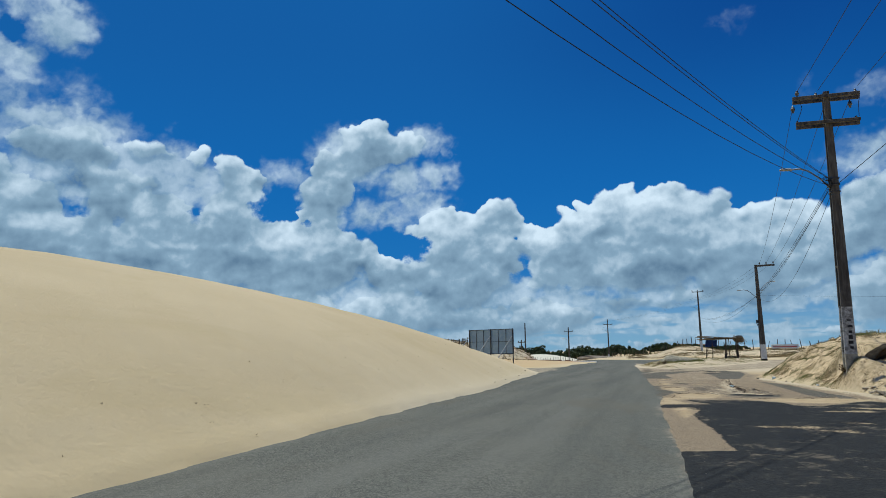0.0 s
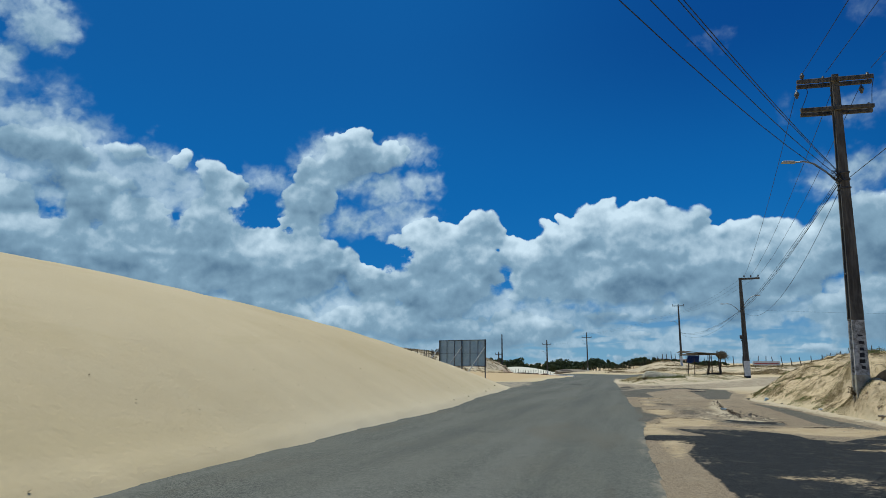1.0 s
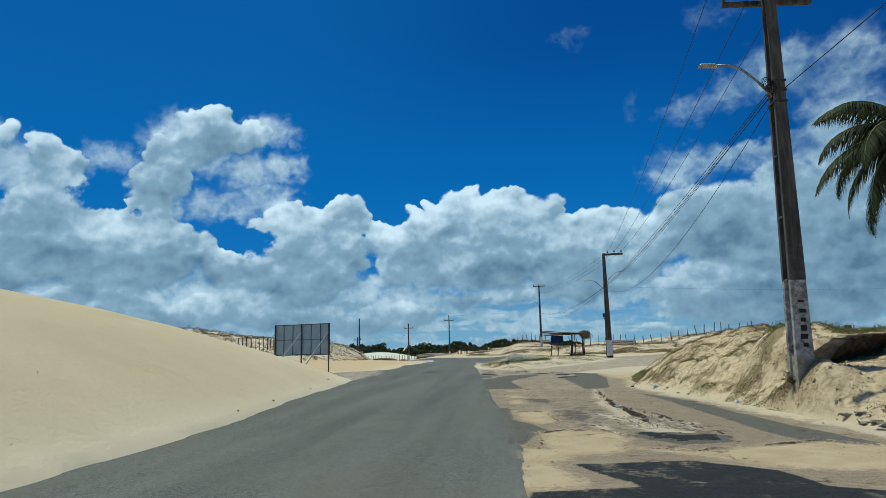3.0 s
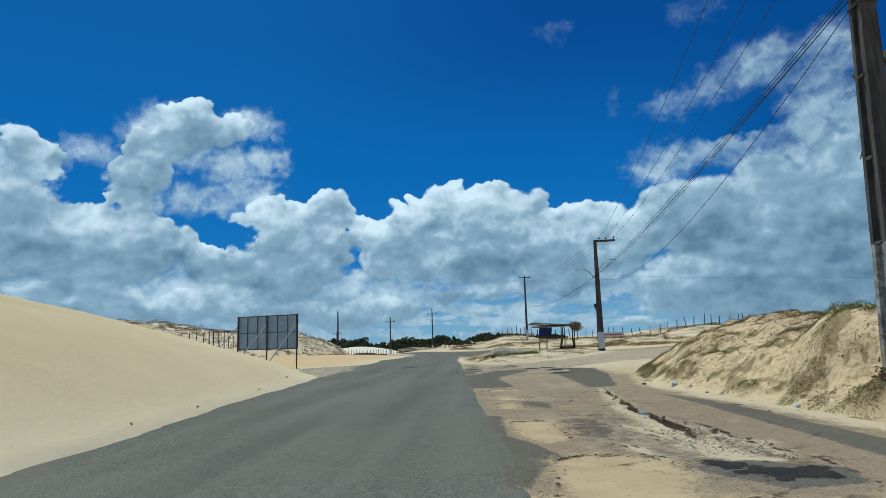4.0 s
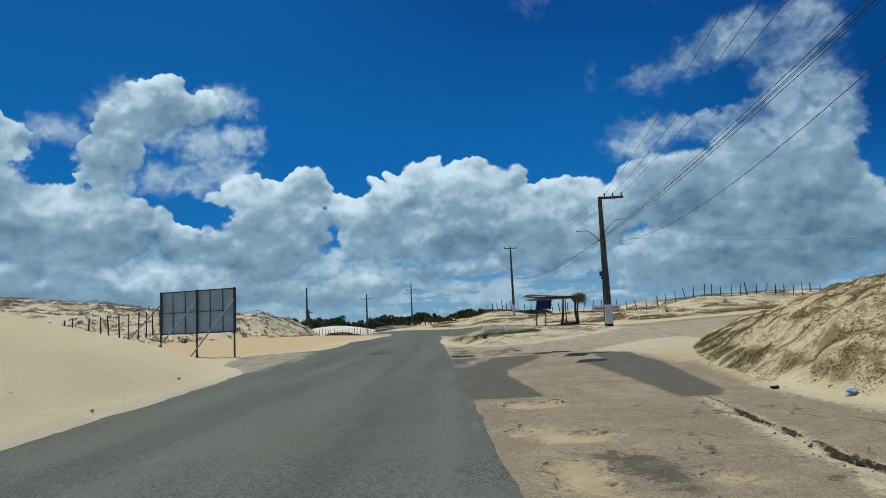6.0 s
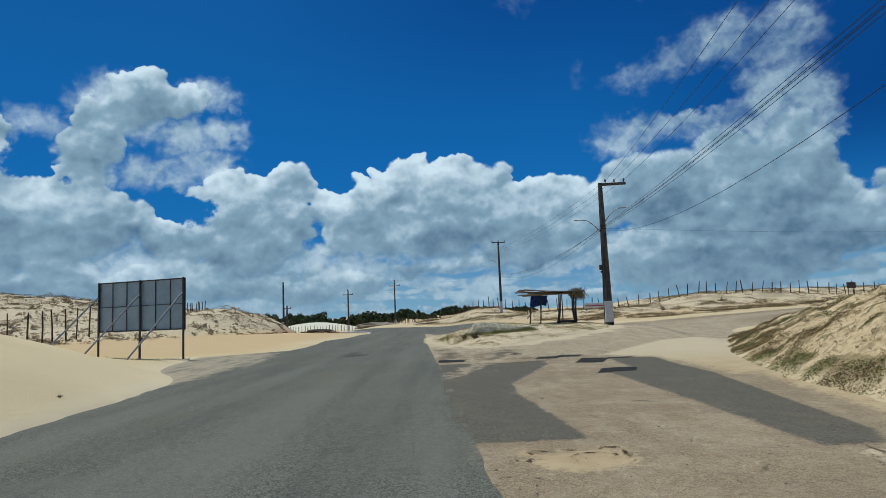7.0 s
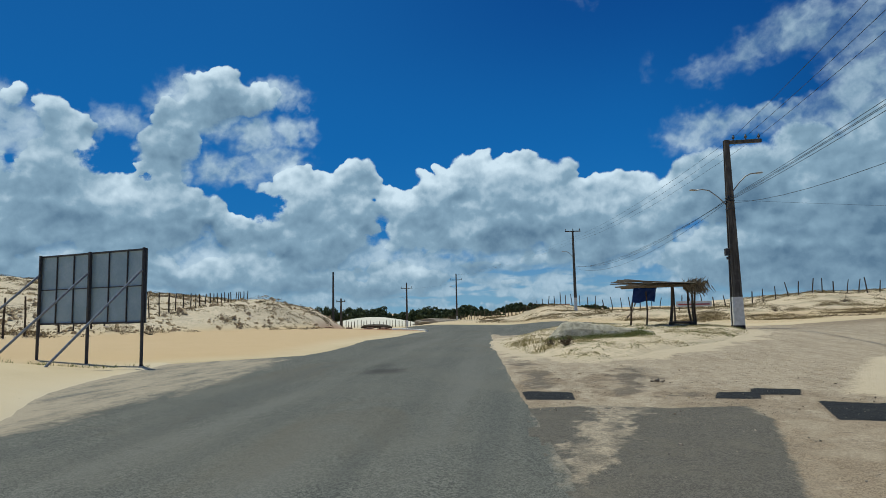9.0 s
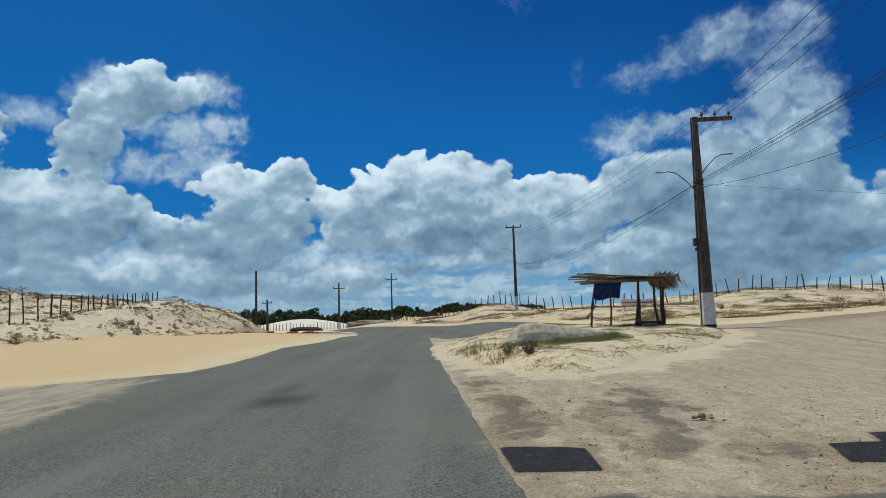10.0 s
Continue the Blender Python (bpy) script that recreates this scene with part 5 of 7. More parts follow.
def street_arm(parent, root, tip, head):
    """A bent tube with a flat lamp at its end."""
    root, tip = Vector(root), Vector(tip)
    mid = root.lerp(tip, 0.55) + Vector((0, 0, 0.22 * abs(tip.x - root.x)))
    pts = [root.lerp(mid, 0), root.lerp(mid, 0.5) + Vector((0, 0, 0.05)), mid, mid.lerp(tip, 0.5) + Vector((0, 0, 0.05)), tip]
    bm = bmesh.new()
    add_tube(bm, pts, 0.028, 8)
    arm = part("lamp_arm", bm, M_STEEL, parent, "bent galvanised tube", True)
    way = 1 if tip.x > root.x else -1
    bm = bmesh.new()
    add_box(bm, (head, 0.17, 0.07), (0, 0, 0), None, 0.02, 0.75)
    bm.transform(Matrix.Translation(tip + Vector((way * head * 0.45, 0, 0.015))) @ Matrix.Rotation(way * -0.06, 4, "Y"))
    case = part("lamp_head", bm, M_LAMP, arm, "flat weathered street lamp casing")
    return arm


def crossarm(parent, z, half, y_off, section=(0.11, 0.13), tilt=0.0, x_mid=0.0, name="crossarm"):
    bm = bmesh.new()
    add_box(bm, (2 * half, section[0], section[1]), (x_mid, y_off, z), Matrix.Rotation(tilt, 4, "Y"), 0.012)
    return part(name, bm, M_POLE, parent)


def tall_pole():
    """The near pole with two pairs of crossarms, a street lamp and a worn painted foot."""
    x, y, z = 7.06, 20.9, 0.45
    p = base("utility_pole", (x, y, z), "weathered concrete utility pole with two double crossarms standing on the mound", "utility pole", "poles along the road")
    p.matrix_world = pose(x, y, z, 0, 1.0, 0)
    top = 9.75
    bm = bmesh.new()
    shaft(bm, 0.325, 0.38, 0.18, 0.25, 2.25, top, 0.45)
    s = part("shaft", bm, M_POLE, p)
    bm = bmesh.new()
    shaft(bm, 0.35, 0.41, 0.315, 0.37, 0.71, 2.25, 0.45)
    part("painted_foot", bm, M_OLDLIME, p, "flaking white lime wash on the foot")
    bm = bmesh.new()
    shaft(bm, 0.365, 0.43, 0.352, 0.415, -0.6, 0.71, 0.2)
    part("bare_foot", bm, M_CONCRETE, p)
    for k in range(5):
        bm = bmesh.new()
        add_box(bm, (0.05, 0.16, 0.05), (-0.165 + 0.013 * k, 0, 0.9 + 1.35 * k), None, 0.008)
        part("web", bm, M_POLE, s)
    # the painted number, kept as plain bars
    for k in range(7):
        bm = bmesh.new()
        add_box(bm, (0.10 + 0.02 * ((k * 5) % 3), 0.006, 0.085 + 0.02 * (k % 3)), (0.035 - 0.006 * ((k * 3) % 4), -0.202 + 0.0028 * k, 0.92 + 0.17 * k), None, 0.0)
        part("painted_mark", bm, M_TAR, p, "black painted bar")
    for z_arm, half in ((9.55, 1.03), (8.62, 0.98)):
        for y_off, shift in ((-0.20, -0.05), (0.20, 0.03)):
            crossarm(p, z_arm, half, y_off, (0.10, 0.12), 0.01, shift)
    for dx, dy in ((-0.92, -0.2), (-0.25, 0.2), (0.96, 0.2)):
        insulator(p, (dx, dy, 9.61))
    for dx in (-0.90, 0.92):
        insulator(p, (dx, 0.2, 8.68), size=0.8)
    for dx, dz in ((-1.0, 9.47), (0.05, 9.40), (0.78, 9.47)):
        insulator(p, (dx, 0.24, dz), "strain_insulator", False, 1.15)
    for dx, sg in ((-0.86, 1), (0.98, -1)):
        bm = bmesh.new()
        add_tube(bm, [(dx, -0.2, 9.5), (dx + 0.06 * sg, -0.2, 9.2), (dx + 0.02 * sg, 0.0, 9.02), (dx - 0.03 * sg, 0.2, 8.85)], 0.011, 5)
        part("jumper_wire", bm, M_CABLE, p)
    bm = bmesh.new()
    for k in range(7):
        a = 0.8 * k
        ring = [(-0.16 + 0.10 * math.cos(t + a) - 0.02 * k, -0.17 + 0.03 * math.sin(2 * t), 6.45 + 0.02 * k + 0.12 * math.sin(t + a)) for t in (6.28 * j / 12 for j in range(13))]
        add_tube(bm, ring, 0.008, 5)
    part("cable_coil", bm, M_CABLE, p, "tangled black cable loops")
    for dz in (6.15, 6.4, 6.62):
        bm = bmesh.new()
        add_box(bm, (0.30, 0.36, 0.05), (0, 0, dz), None, 0.01)
        part("clamp", bm, M_FRAME, p)
    street_arm(p, (-0.12, -0.05, 6.30), (-1.25, -0.05, 7.05), 0.42)
    return p


def box_pole():
    """The pole by the fork: one-sided crossarm, two street lamps, white band and tarred foot."""
    x, y, z = 10.5, 63.4, 0.22
    p = base("utility_pole", (x, y, z), "dark concrete utility pole with white painted foot and two street lamps", "utility pole", "poles along the road")
    bm = bmesh.new()
    shaft(bm, 0.44, 0.40, 0.22, 0.22, 1.62, 9.15, 0.25)
    part("shaft", bm, M_POLE, p)
    bm = bmesh.new()
    shaft(bm, 0.50, 0.44, 0.46, 0.42, 0.30, 1.62, 0.15)
    part("white_band", bm, M_LIME, p, "fresh white lime band")
    bm = bmesh.new()
    shaft(bm, 0.51, 0.45, 0.50, 0.44, -0.4, 0.30, 0.1)
    part("tarred_foot", bm, M_TAR, p, "black tarred foot")
    bm = bmesh.new()
    add_box(bm, (1.72, 0.14, 0.17), (0.78, 0, 9.06), Matrix.Rotation(-0.02, 4, "Y"), 0.015)
    part("crossarm", bm, M_POLE, p)
    for dx in (0.35, 0.92, 1.53):
        insulator(p, (dx, 0, 9.14 + 0.02 * dx), size=1.05)
    bm = bmesh.new()
    add_box(bm, (0.20, 0.20, 0.34), (-0.30, -0.05, 3.75), None, 0.02)
    add_box(bm, (0.14, 0.14, 0.14), (-0.26, -0.05, 3.46), None, 0.02)
    part("meter_box", bm, M_FRAME, p)
    bm = bmesh.new()
    add_tube(bm, [(-0.27, -0.02, 0.2), (-0.25, -0.02, 2.0), (-0.21, -0.02, 3.5)], 0.03, 8)
    part("conduit", bm, M_FRAME, p, "thin grey conduit down the pole")
    for dz in (5.8, 6.2, 6.35):
        bm = bmesh.new()
        add_box(bm, (0.36, 0.34, 0.05), (0, 0, dz), None, 0.01)
        part("clamp", bm, M_FRAME, p)
    street_arm(p, (-0.16, 0, 6.0), (-1.55, 0, 6.78), 0.30)
    street_arm(p, (0.14, 0, 6.62), (1.30, 0, 7.50), 0.30)
    bm = bmesh.new()
    add_tube(bm, [(0.35, -0.2, 0.06), (0.6, -0.28, 0.05)], [0.09, 0.05], 7)
    part("stone", bm, M_STONE, p)
    return p


def plain_pole(place, height, arm, drop, lamp, white, label, arm_dir=0.0, fat=0.34):
    p = base("utility_pole", place, label, "utility pole", "poles along the road", arm_dir)
    bm = bmesh.new()
    shaft(bm, fat, fat * 0.95, fat * 0.58, fat * 0.58, white, height, 0.2)
    part("shaft", bm, M_POLE, p)
    if white > 0:
        bm = bmesh.new()
        shaft(bm, fat * 1.07, fat, fat * 1.02, fat * 0.97, -0.5, white, 0.1)
        part("white_band", bm, M_LIME, p, "white lime band")
    if arm:
        bm = bmesh.new()
        add_box(bm, (2 * arm, 0.11, 0.12), (0, -0.12, height - drop), None, 0.01)
        part("crossarm", bm, M_POLE, p)
        for dx in (-arm + 0.08, 0.0, arm - 0.08):
            insulator(p, (dx, -0.12, height - drop + 0.06), size=1.1)
    if lamp:
        street_arm(p, (-0.12, 0, height - 3.2), (-1.1, 0, height - 2.55), 0.3)
    return p


tall_pole()
box_pole()
plain_pole((8.0, 110.4, gz(8.0, 110.4) - 0.1), 9.9, 0.92, 0.1, True, 1.75, "slim concrete utility pole with straight crossarm and white foot")
plain_pole((-10.25, 160.0, -0.9), 10.2, 1.15, 1.25, True, 1.7, "far concrete utility pole with crossarm below its top")
plain_pole((-18.0, 145.0, -0.9), 7.9, 1.0, 1.0, True, 1.2, "far concrete utility pole shaped like a cross")
plain_pole((-19.6, 102.2, -0.95), 7.2, 0.0, 0, False, 1.3, "lone pole without crossarms at the foot of the hill", fat=0.24)
plain_pole((-25.5, 128.0, -0.9), 4.9, 0.7, 0.5, False, 0.0, "small far pole with a short crossarm behind the hill")
plain_pole((6.6, -24.0, gz(6.6, -24.0) - 0.2), 9.9, 1.0, 0.15, False, 1.6, "concrete utility pole with crossarm on the sand")
plain_pole((-9.0, -14.5, gz(-9.0, -14.5) - 0.6), 8.2, 0.0, 0, False, 0.0, "concrete pole standing in the dune")


def cable(a, b, sag, r=0.011, label="thin black overhead cable sagging between poles", n=18):
    bm = bmesh.new()
    add_tube(bm, lead(a, b, sag, n), r, 5)
    ob = part("overhead_cable", bm, M_CABLE, None, label, True)
    tagged(ob, label, "cable", "overhead cables")


for ax, bx in ((6.24, 10.86), (7.27, 11.43), (8.02, 12.04)):
    cable((ax, 21.15, 9.95), (bx, 63.4, 9.52), 0.55, 0.009)
for bx, cx in ((10.86, 7.16), (11.43, 8.0), (12.04, 8.84)):
    cable((bx, 63.4, 9.52), (cx, 110.3, 9.95), 0.6, 0.007)
for ax, bx, cz in ((7.16, -11.3, 9.0), (8.0, -10.25, 9.0), (8.84, -9.2, 9.0)):
    cable((ax, 110.3, 9.95), (bx, 159.9, cz), 0.7, 0.004)
for ax, cx in ((6.3, 5.68), (6.97, 6.6), (8.18, 7.52)):
    cable((ax, 20.72, 10.25), (cx, -24.1, gz(6.6, -24.0) + 9.75), 0.6, 0.009)
for k, (dz, sag) in enumerate(((0.0, 0.35), (0.14, 0.38), (0.22, 0.30), (-0.1, 0.45))):
    cable((7.1 - 0.02 * k, 20.8, 6.85 + dz * 0.5), (10.45, 63.3, 6.45 + dz * 0.4), sag, 0.008, "black telephone cable in a bundle between poles")
    cable((10.45, 63.5, 6.45 + dz * 0.4), (7.95, 110.3, 6.6 + dz), 0.8 + 0.2 * k, 0.008, "black telephone cable in a bundle between poles")
cable((7.15, 20.8, 6.8), (10.5, 63.3, 6.30), 1.75, 0.008, "slack black telephone cable between poles")
for k, (dz, sag) in enumerate(((-0.1, 1.55), (0.12, 1.25), (0.3, 0.85), (0.36, 0.8))):
    cable((7.1, 20.8, 6.85 + dz * 0.5), (-9.0 + 0.05 * k, -14.5, 8.2 + dz), sag, 0.008, "black telephone cable crossing high over the road")
cable((7.3, 20.8, 6.9), (8.2, -24.0, 8.0), 0.4, 0.010, "single thin cable leading back along the road")
cable((10.7, 63.4, 6.45), (75.0, 78.0, 7.4), 0.9, 0.005, "single thin cable leading across the side road")
cable((-10.2, 159.9, 7.6), (-18.0, 145.0, 6.0), 0.3, 0.004)

# ---------------------------------------------------------------- billboard seen from behind
RP, LP = Vector((-10.12, 48.74, 0)), Vector((-14.30, 50.10, 0))
bdir = (LP - RP).normalized()
bnorm = Vector((bdir.y, -bdir.x, 0))
if bnorm.y > 0:
    bnorm = -bnorm
width = (LP - RP).length


def billboard():
    b = base("billboard", (RP.x, RP.y, 0), "steel billboard seen from behind, grey sheets on posts with braces", "billboard")
    inv = b.matrix_world.inverted()
    turn = math.atan2(bdir.y, bdir.x)
    rot = Matrix.Rotation(turn, 4, "Z")

    def at(u, v, z):
        return inv @ (RP + bdir * u + bnorm * v + Vector((0, 0, z)))
    cols, z0, z1 = 6, 1.28, 3.30
    for i in range(cols):
        for j in range(2):
            bm = bmesh.new()
            w, h = width / cols, (z1 - z0) / 2
            add_box(bm, (w - 0.012, 0.012, h - 0.012), at((i + 0.5) * w, -0.06 - 0.003 * ((i + j) % 2), z0 + (j + 0.5) * h), rot)
            part("panel", bm, M_SHEET, b)
    for i in range(cols + 1):
        bm = bmesh.new()
        u = i * width / cols
        add_box(bm, (0.022, 0.04, z1 - z0), at(min(max(u, 0.02), width - 0.02), -0.025, (z0 + z1) / 2), rot)
        part("stud", bm, M_FRAME, b)
    for z in (z0, (z0 + z1) / 2, z1):
        bm = bmesh.new()
        add_box(bm, (width, 0.04 if z != (z0 + z1) / 2 else 0.02, 0.05 if z != (z0 + z1) / 2 else 0.025), at(width / 2, -0.03, z), rot)
        part("rail", bm, M_FRAME, b)
    for u, fat in ((0.05, 0.065), (width * 0.5, 0.075), (width - 0.05, 0.065)):
        foot = RP + bdir * u
        bm = bmesh.new()
        g = gz(foot.x, foot.y) - 0.3
        add_box(bm, (fat, 0.07, z1 + 0.04 - g), at(u, 0.03, (z1 + 0.04 + g) / 2), rot, 0.008)
        part("post", bm, M_FRAME, b)
        f = foot + Vector((-1.30, -2.10, 0))
        bm = bmesh.new()
        add_tube(bm, [at(u, 0.08, 2.72), inv @ Vector((f.x, f.y, gz(f.x, f.y) - 0.1))], 0.035, 8)
        part("brace", bm, M_STEEL, b, "dull galvanised tube")
    return b


billboard()

# ---------------------------------------------------------------- stake fences
def stake(parent, x, y, z, h, lean, r, mat, name="post", side=0.0):
    bm = bmesh.new()
    bend = random.uniform(-0.03, 0.03)
    add_tube(bm, [(x, y, z - 0.3), (x + lean * 0.5 + bend, y + side * 0.5, z + h * 0.5), (x + lean, y + side, z + h)], [r * 1.1, r, r * 0.85], 6)
    return part(name, bm, mat, parent)


def fence(pts, spacing, h, r, mat, label, lean=0.10, group="stake fences", mesh_wire=True, head=None):
    f = base("fence", (pts[0][0], pts[0][1], 0), label, "fence", group)
    f.matrix_world = Matrix.Identity(4)
    tops = []
    for (ax, ay), (bx, by) in zip(pts, pts[1:]):
        n = max(1, round(math.hypot(bx - ax, by - ay) / spacing))
        for k in range(n):
            t = (k + random.uniform(-0.15, 0.15)) / n
            x, y = ax + (bx - ax) * t, ay + (by - ay) * t
            z, l, hh = gz(x, y), random.gauss(0, lean), h * random.uniform(0.82, 1.12)
            if head:
                hh = max(0.75, float(np.interp(y, *head)) + random.uniform(-0.05, 0.05) - z)
            stake(f, x, y, z, hh, l, r * random.uniform(0.8, 1.25), mat, "post", random.gauss(0, lean))
            tops.append((x + l * 0.8, y, z + hh * 0.8))
    if mesh_wire:
        for lower in (0.0, 0.45):
            bm = bmesh.new()
            add_tube(bm, [(x, y, z - lower) for x, y, z in tops], 0.006, 4)
            part("wire", bm, M_CABLE, f)
    return f


fence([(-23.7, 52.0), (-23.4, 62.0), (-23.5, 72.0), (-23.9, 78.0), (-25.0, 85.0), (-27.2, 97.0)], 1.2, 1.40, 0.045, M_DARKWOOD, "crooked dark wooden stake fence running up the sandy hill", 0.06, head=([52, 58, 64, 71.8, 77, 83, 90, 97.7], [2.1, 2.45, 2.8, 3.13, 3.2, 3.4, 3.77, 4.22]))
fence([(2.0, 126.0), (9.0, 116.0), (20.0, 109.5), (31.0, 107.0), (44.0, 106.0), (60.0, 107.0), (74.0, 110.0)], 1.2, 1.55, 0.055, M_DARKWOOD, "long row of crooked dark stakes along the sand ridge", 0.16, mesh_wire=False)
fence([(-35.0, 146.0), (-31.0, 144.0), (-26.0, 143.5), (-20.0, 145.0), (-14.5, 147.0)], 0.55, 1.15, 0.06, M_WOOD, "pale picket fence below the white dune", 0.03, mesh_wire=False)
fence([(-11.0, 150.0), (-3.0, 140.0), (4.0, 132.0)], 0.9, 1.25, 0.06, M_WOOD, "dense grey stake fence beyond the bend", 0.10, mesh_wire=False)
fence([(-17.0, 162.0), (-8.0, 172.0), (4.0, 170.0), (14.0, 160.0)], 1.1, 1.25, 0.07, M_WOOD, "far grey stake fence in front of the bushes", 0.10, mesh_wire=False)

# ---------------------------------------------------------------- shelter of poles and palm thatch on the island
def rock(bm, size, at, seed, cuts=2, rough=0.18, turn=0.0, block=1.15):
    vs = bmesh.ops.create_icosphere(bm, subdivisions=cuts, radius=0.5)["verts"]
    rot = Matrix.Rotation(turn, 3, "Z")
    for v in vs:
        k = 1 + rough * noise.fractal(v.co * 2.2 + Vector((seed * 3.7, seed, 0)), 0.6, 2.0, 3)
        c = Vector((max(-0.42, min(0.42, v.co.x * block)), max(-0.42, min(0.42, v.co.y * block)), max(-0.40, min(0.40, v.co.z * block)))) * k
        v.co = rot @ Vector((c.x * size[0], c.y * size[1], c.z * size[2])) + Vector(at)


def shelter():
    s = base("shelter", (6.9, 62.2, 0), "rickety roadside shelter of driftwood poles with thatch and blue tarpaulin", "shelter")
    s.matrix_world = Matrix.Identity(4)
    rnd = random.Random(3)

    def pole(a, b, r, name="post", mat=M_WOOD, bend=0.10):
        a, b = Vector(a), Vector(b)
        mid = a.lerp(b, 0.5) + Vector((rnd.uniform(-bend, bend), rnd.uniform(-bend, bend), rnd.uniform(-bend, bend) * 0.4))
        bm = bmesh.new()
        add_tube(bm, [a, a.lerp(mid, 0.5) + Vector((bend * 0.3, 0, 0)), mid, mid.lerp(b, 0.5), b], [r * 1.1, r * 1.05, r, r * 0.9, r * 0.8], 7)
        return part(name, bm, mat, s)
    roof_z = 2.36
    for (x, y), (tx, ty) in (((5.40, 62.7), (5.72, 62.8)), ((5.85, 61.45), (5.95, 61.45)), ((6.95, 61.9), (7.15, 61.7)), ((7.02, 62.0), (7.32, 62.2)),
                             ((7.45, 62.9), (7.55, 63.0)), ((8.02, 61.75), (8.0, 61.6)), ((8.12, 61.85), (8.22, 61.9)), ((8.25, 62.9), (8.2, 63.0))):
        pole((x, y, gz(x, y) - 0.3), (tx, ty, roof_z + rnd.uniform(-0.05, 0.08)), rnd.uniform(0.036, 0.050), mat=M_DARKWOOD)
    pole((5.30, 62.75, 0.95), (5.75, 62.72, 1.75), 0.035, "strut")
    for y in (61.45, 62.2, 63.0):
        pole((5.0 + rnd.uniform(-0.3, 0.2), y, roof_z - 0.02), (8.5, y, roof_z + 0.04), 0.026, "beam")
    for k in range(15):
        y0 = 61.2 + 0.135 * k
        pole((4.5 + rnd.uniform(0, 1.1), y0, roof_z + 0.08 + rnd.uniform(-0.08, 0.28)), (6.6 + rnd.uniform(0, 1.6), y0 + rnd.uniform(-0.3, 0.3), roof_z + 0.09 + rnd.uniform(-0.02, 0.05)), rnd.uniform(0.014, 0.028), "rafter", M_WOOD, 0.14)
    # thatch: a thick mat of dry fronds with a shaggy end
    bm = bmesh.new()
    for k in range(900):
        x, y = rnd.uniform(5.7, 8.4), rnd.uniform(61.2, 63.25)
        z = roof_z + 0.06 + rnd.uniform(0, 0.09)
        l, a = rnd.uniform(0.25, 0.6), rnd.gauss(0, 0.5)
        d = Vector((math.cos(a) * l, math.sin(a) * l, rnd.uniform(-0.06, 0.05)))
        w = Vector((-d.y, d.x, 0)).normalized() * rnd.uniform(0.015, 0.04)
        p = Vector((x, y, z))
        bm.faces.new([bm.verts.new(q) for q in (p - w, p + w, p + d + w * 0.4, p + d - w * 0.4)])
    part("thatch", bm, M_THATCH, s, "dry grey palm thatch")
    bm = bmesh.new()
    for k in range(800):
        p = Vector((8.15 + rnd.gauss(0.1, 0.16), rnd.uniform(61.2, 63.2), roof_z + rnd.uniform(-0.05, 0.2)))
        a = rnd.uniform(-1.9, 1.9)
        l = rnd.uniform(0.18, 0.48)
        d = Vector((math.cos(a) * l * 0.6, rnd.gauss(0, 0.15), -abs(math.cos(a * 0.6)) * l if rnd.random() < 0.75 else l * 0.5))
        w = Vector((d.z, 0, -d.x)).normalized() * 0.02
        bm.faces.new([bm.verts.new(q) for q in (p - w, p + w, p + d + w * 0.2, p + d - w * 0.2)])
    part("thatch_fringe", bm, M_THATCH, s, "shaggy hanging bundle of dry fronds")
    bm = bmesh.new()
    add_box(bm, (1.7, 1.9, 0.015), (7.15, 62.1, roof_z + 0.15), Matrix.Rotation(0.03, 4, "Y"), 0.02)
    for v in bm.verts:
        v.co.z += 0.04 * math.sin(v.co.x * 4) * math.cos(v.co.y * 3)
    part("roof_sheet", bm, M_ROOF, s, "faded grey roof sheet")
    # tarpaulin hung at one end
    n, m = 12, 8
    bm = bmesh.new()
    rows = [[bm.verts.new((5.42 + 1.0 * i / n - 0.10 * j / m, 61.42 + 0.04 * math.sin(3 * i * 0.5 + j) + 0.05 * j / m,
                           2.30 - 0.62 * j / m - 0.05 * math.sin(i * 0.55) * j / m)) for i in range(n + 1)] for j in range(m + 1)]
    for j in range(m):
        for i in range(n):
            bm.faces.new((rows[j][i], rows[j][i + 1], rows[j + 1][i + 1], rows[j + 1][i]))
    bmesh.ops.solidify(bm, geom=list(bm.faces), thickness=0.012)
    part("tarpaulin", bm, M_TARP, s, "dark blue tarpaulin", True)
    return s


shelter()
bench = base("bench", (7.45, 61.7, 0), "low dark log bench under the shelter", "bench")
bench.matrix_world = Matrix.Identity(4)
bm = bmesh.new()
add_box(bm, (1.05, 0.30, 0.10), (7.45, 61.55, gz(7.45, 61.55) + 0.16), Matrix.Rotation(0.05, 4, "Z"), 0.02)
part("seat", bm, M_DARKWOOD, bench)
for dx in (-0.4, 0.4):
    bm = bmesh.new()
    add_box(bm, (0.14, 0.24, 0.32), (7.45 + dx, 61.55, gz(7.45 + dx, 61.55) - 0.03), None, 0.02)
    part("leg", bm, M_DARKWOOD, bench)

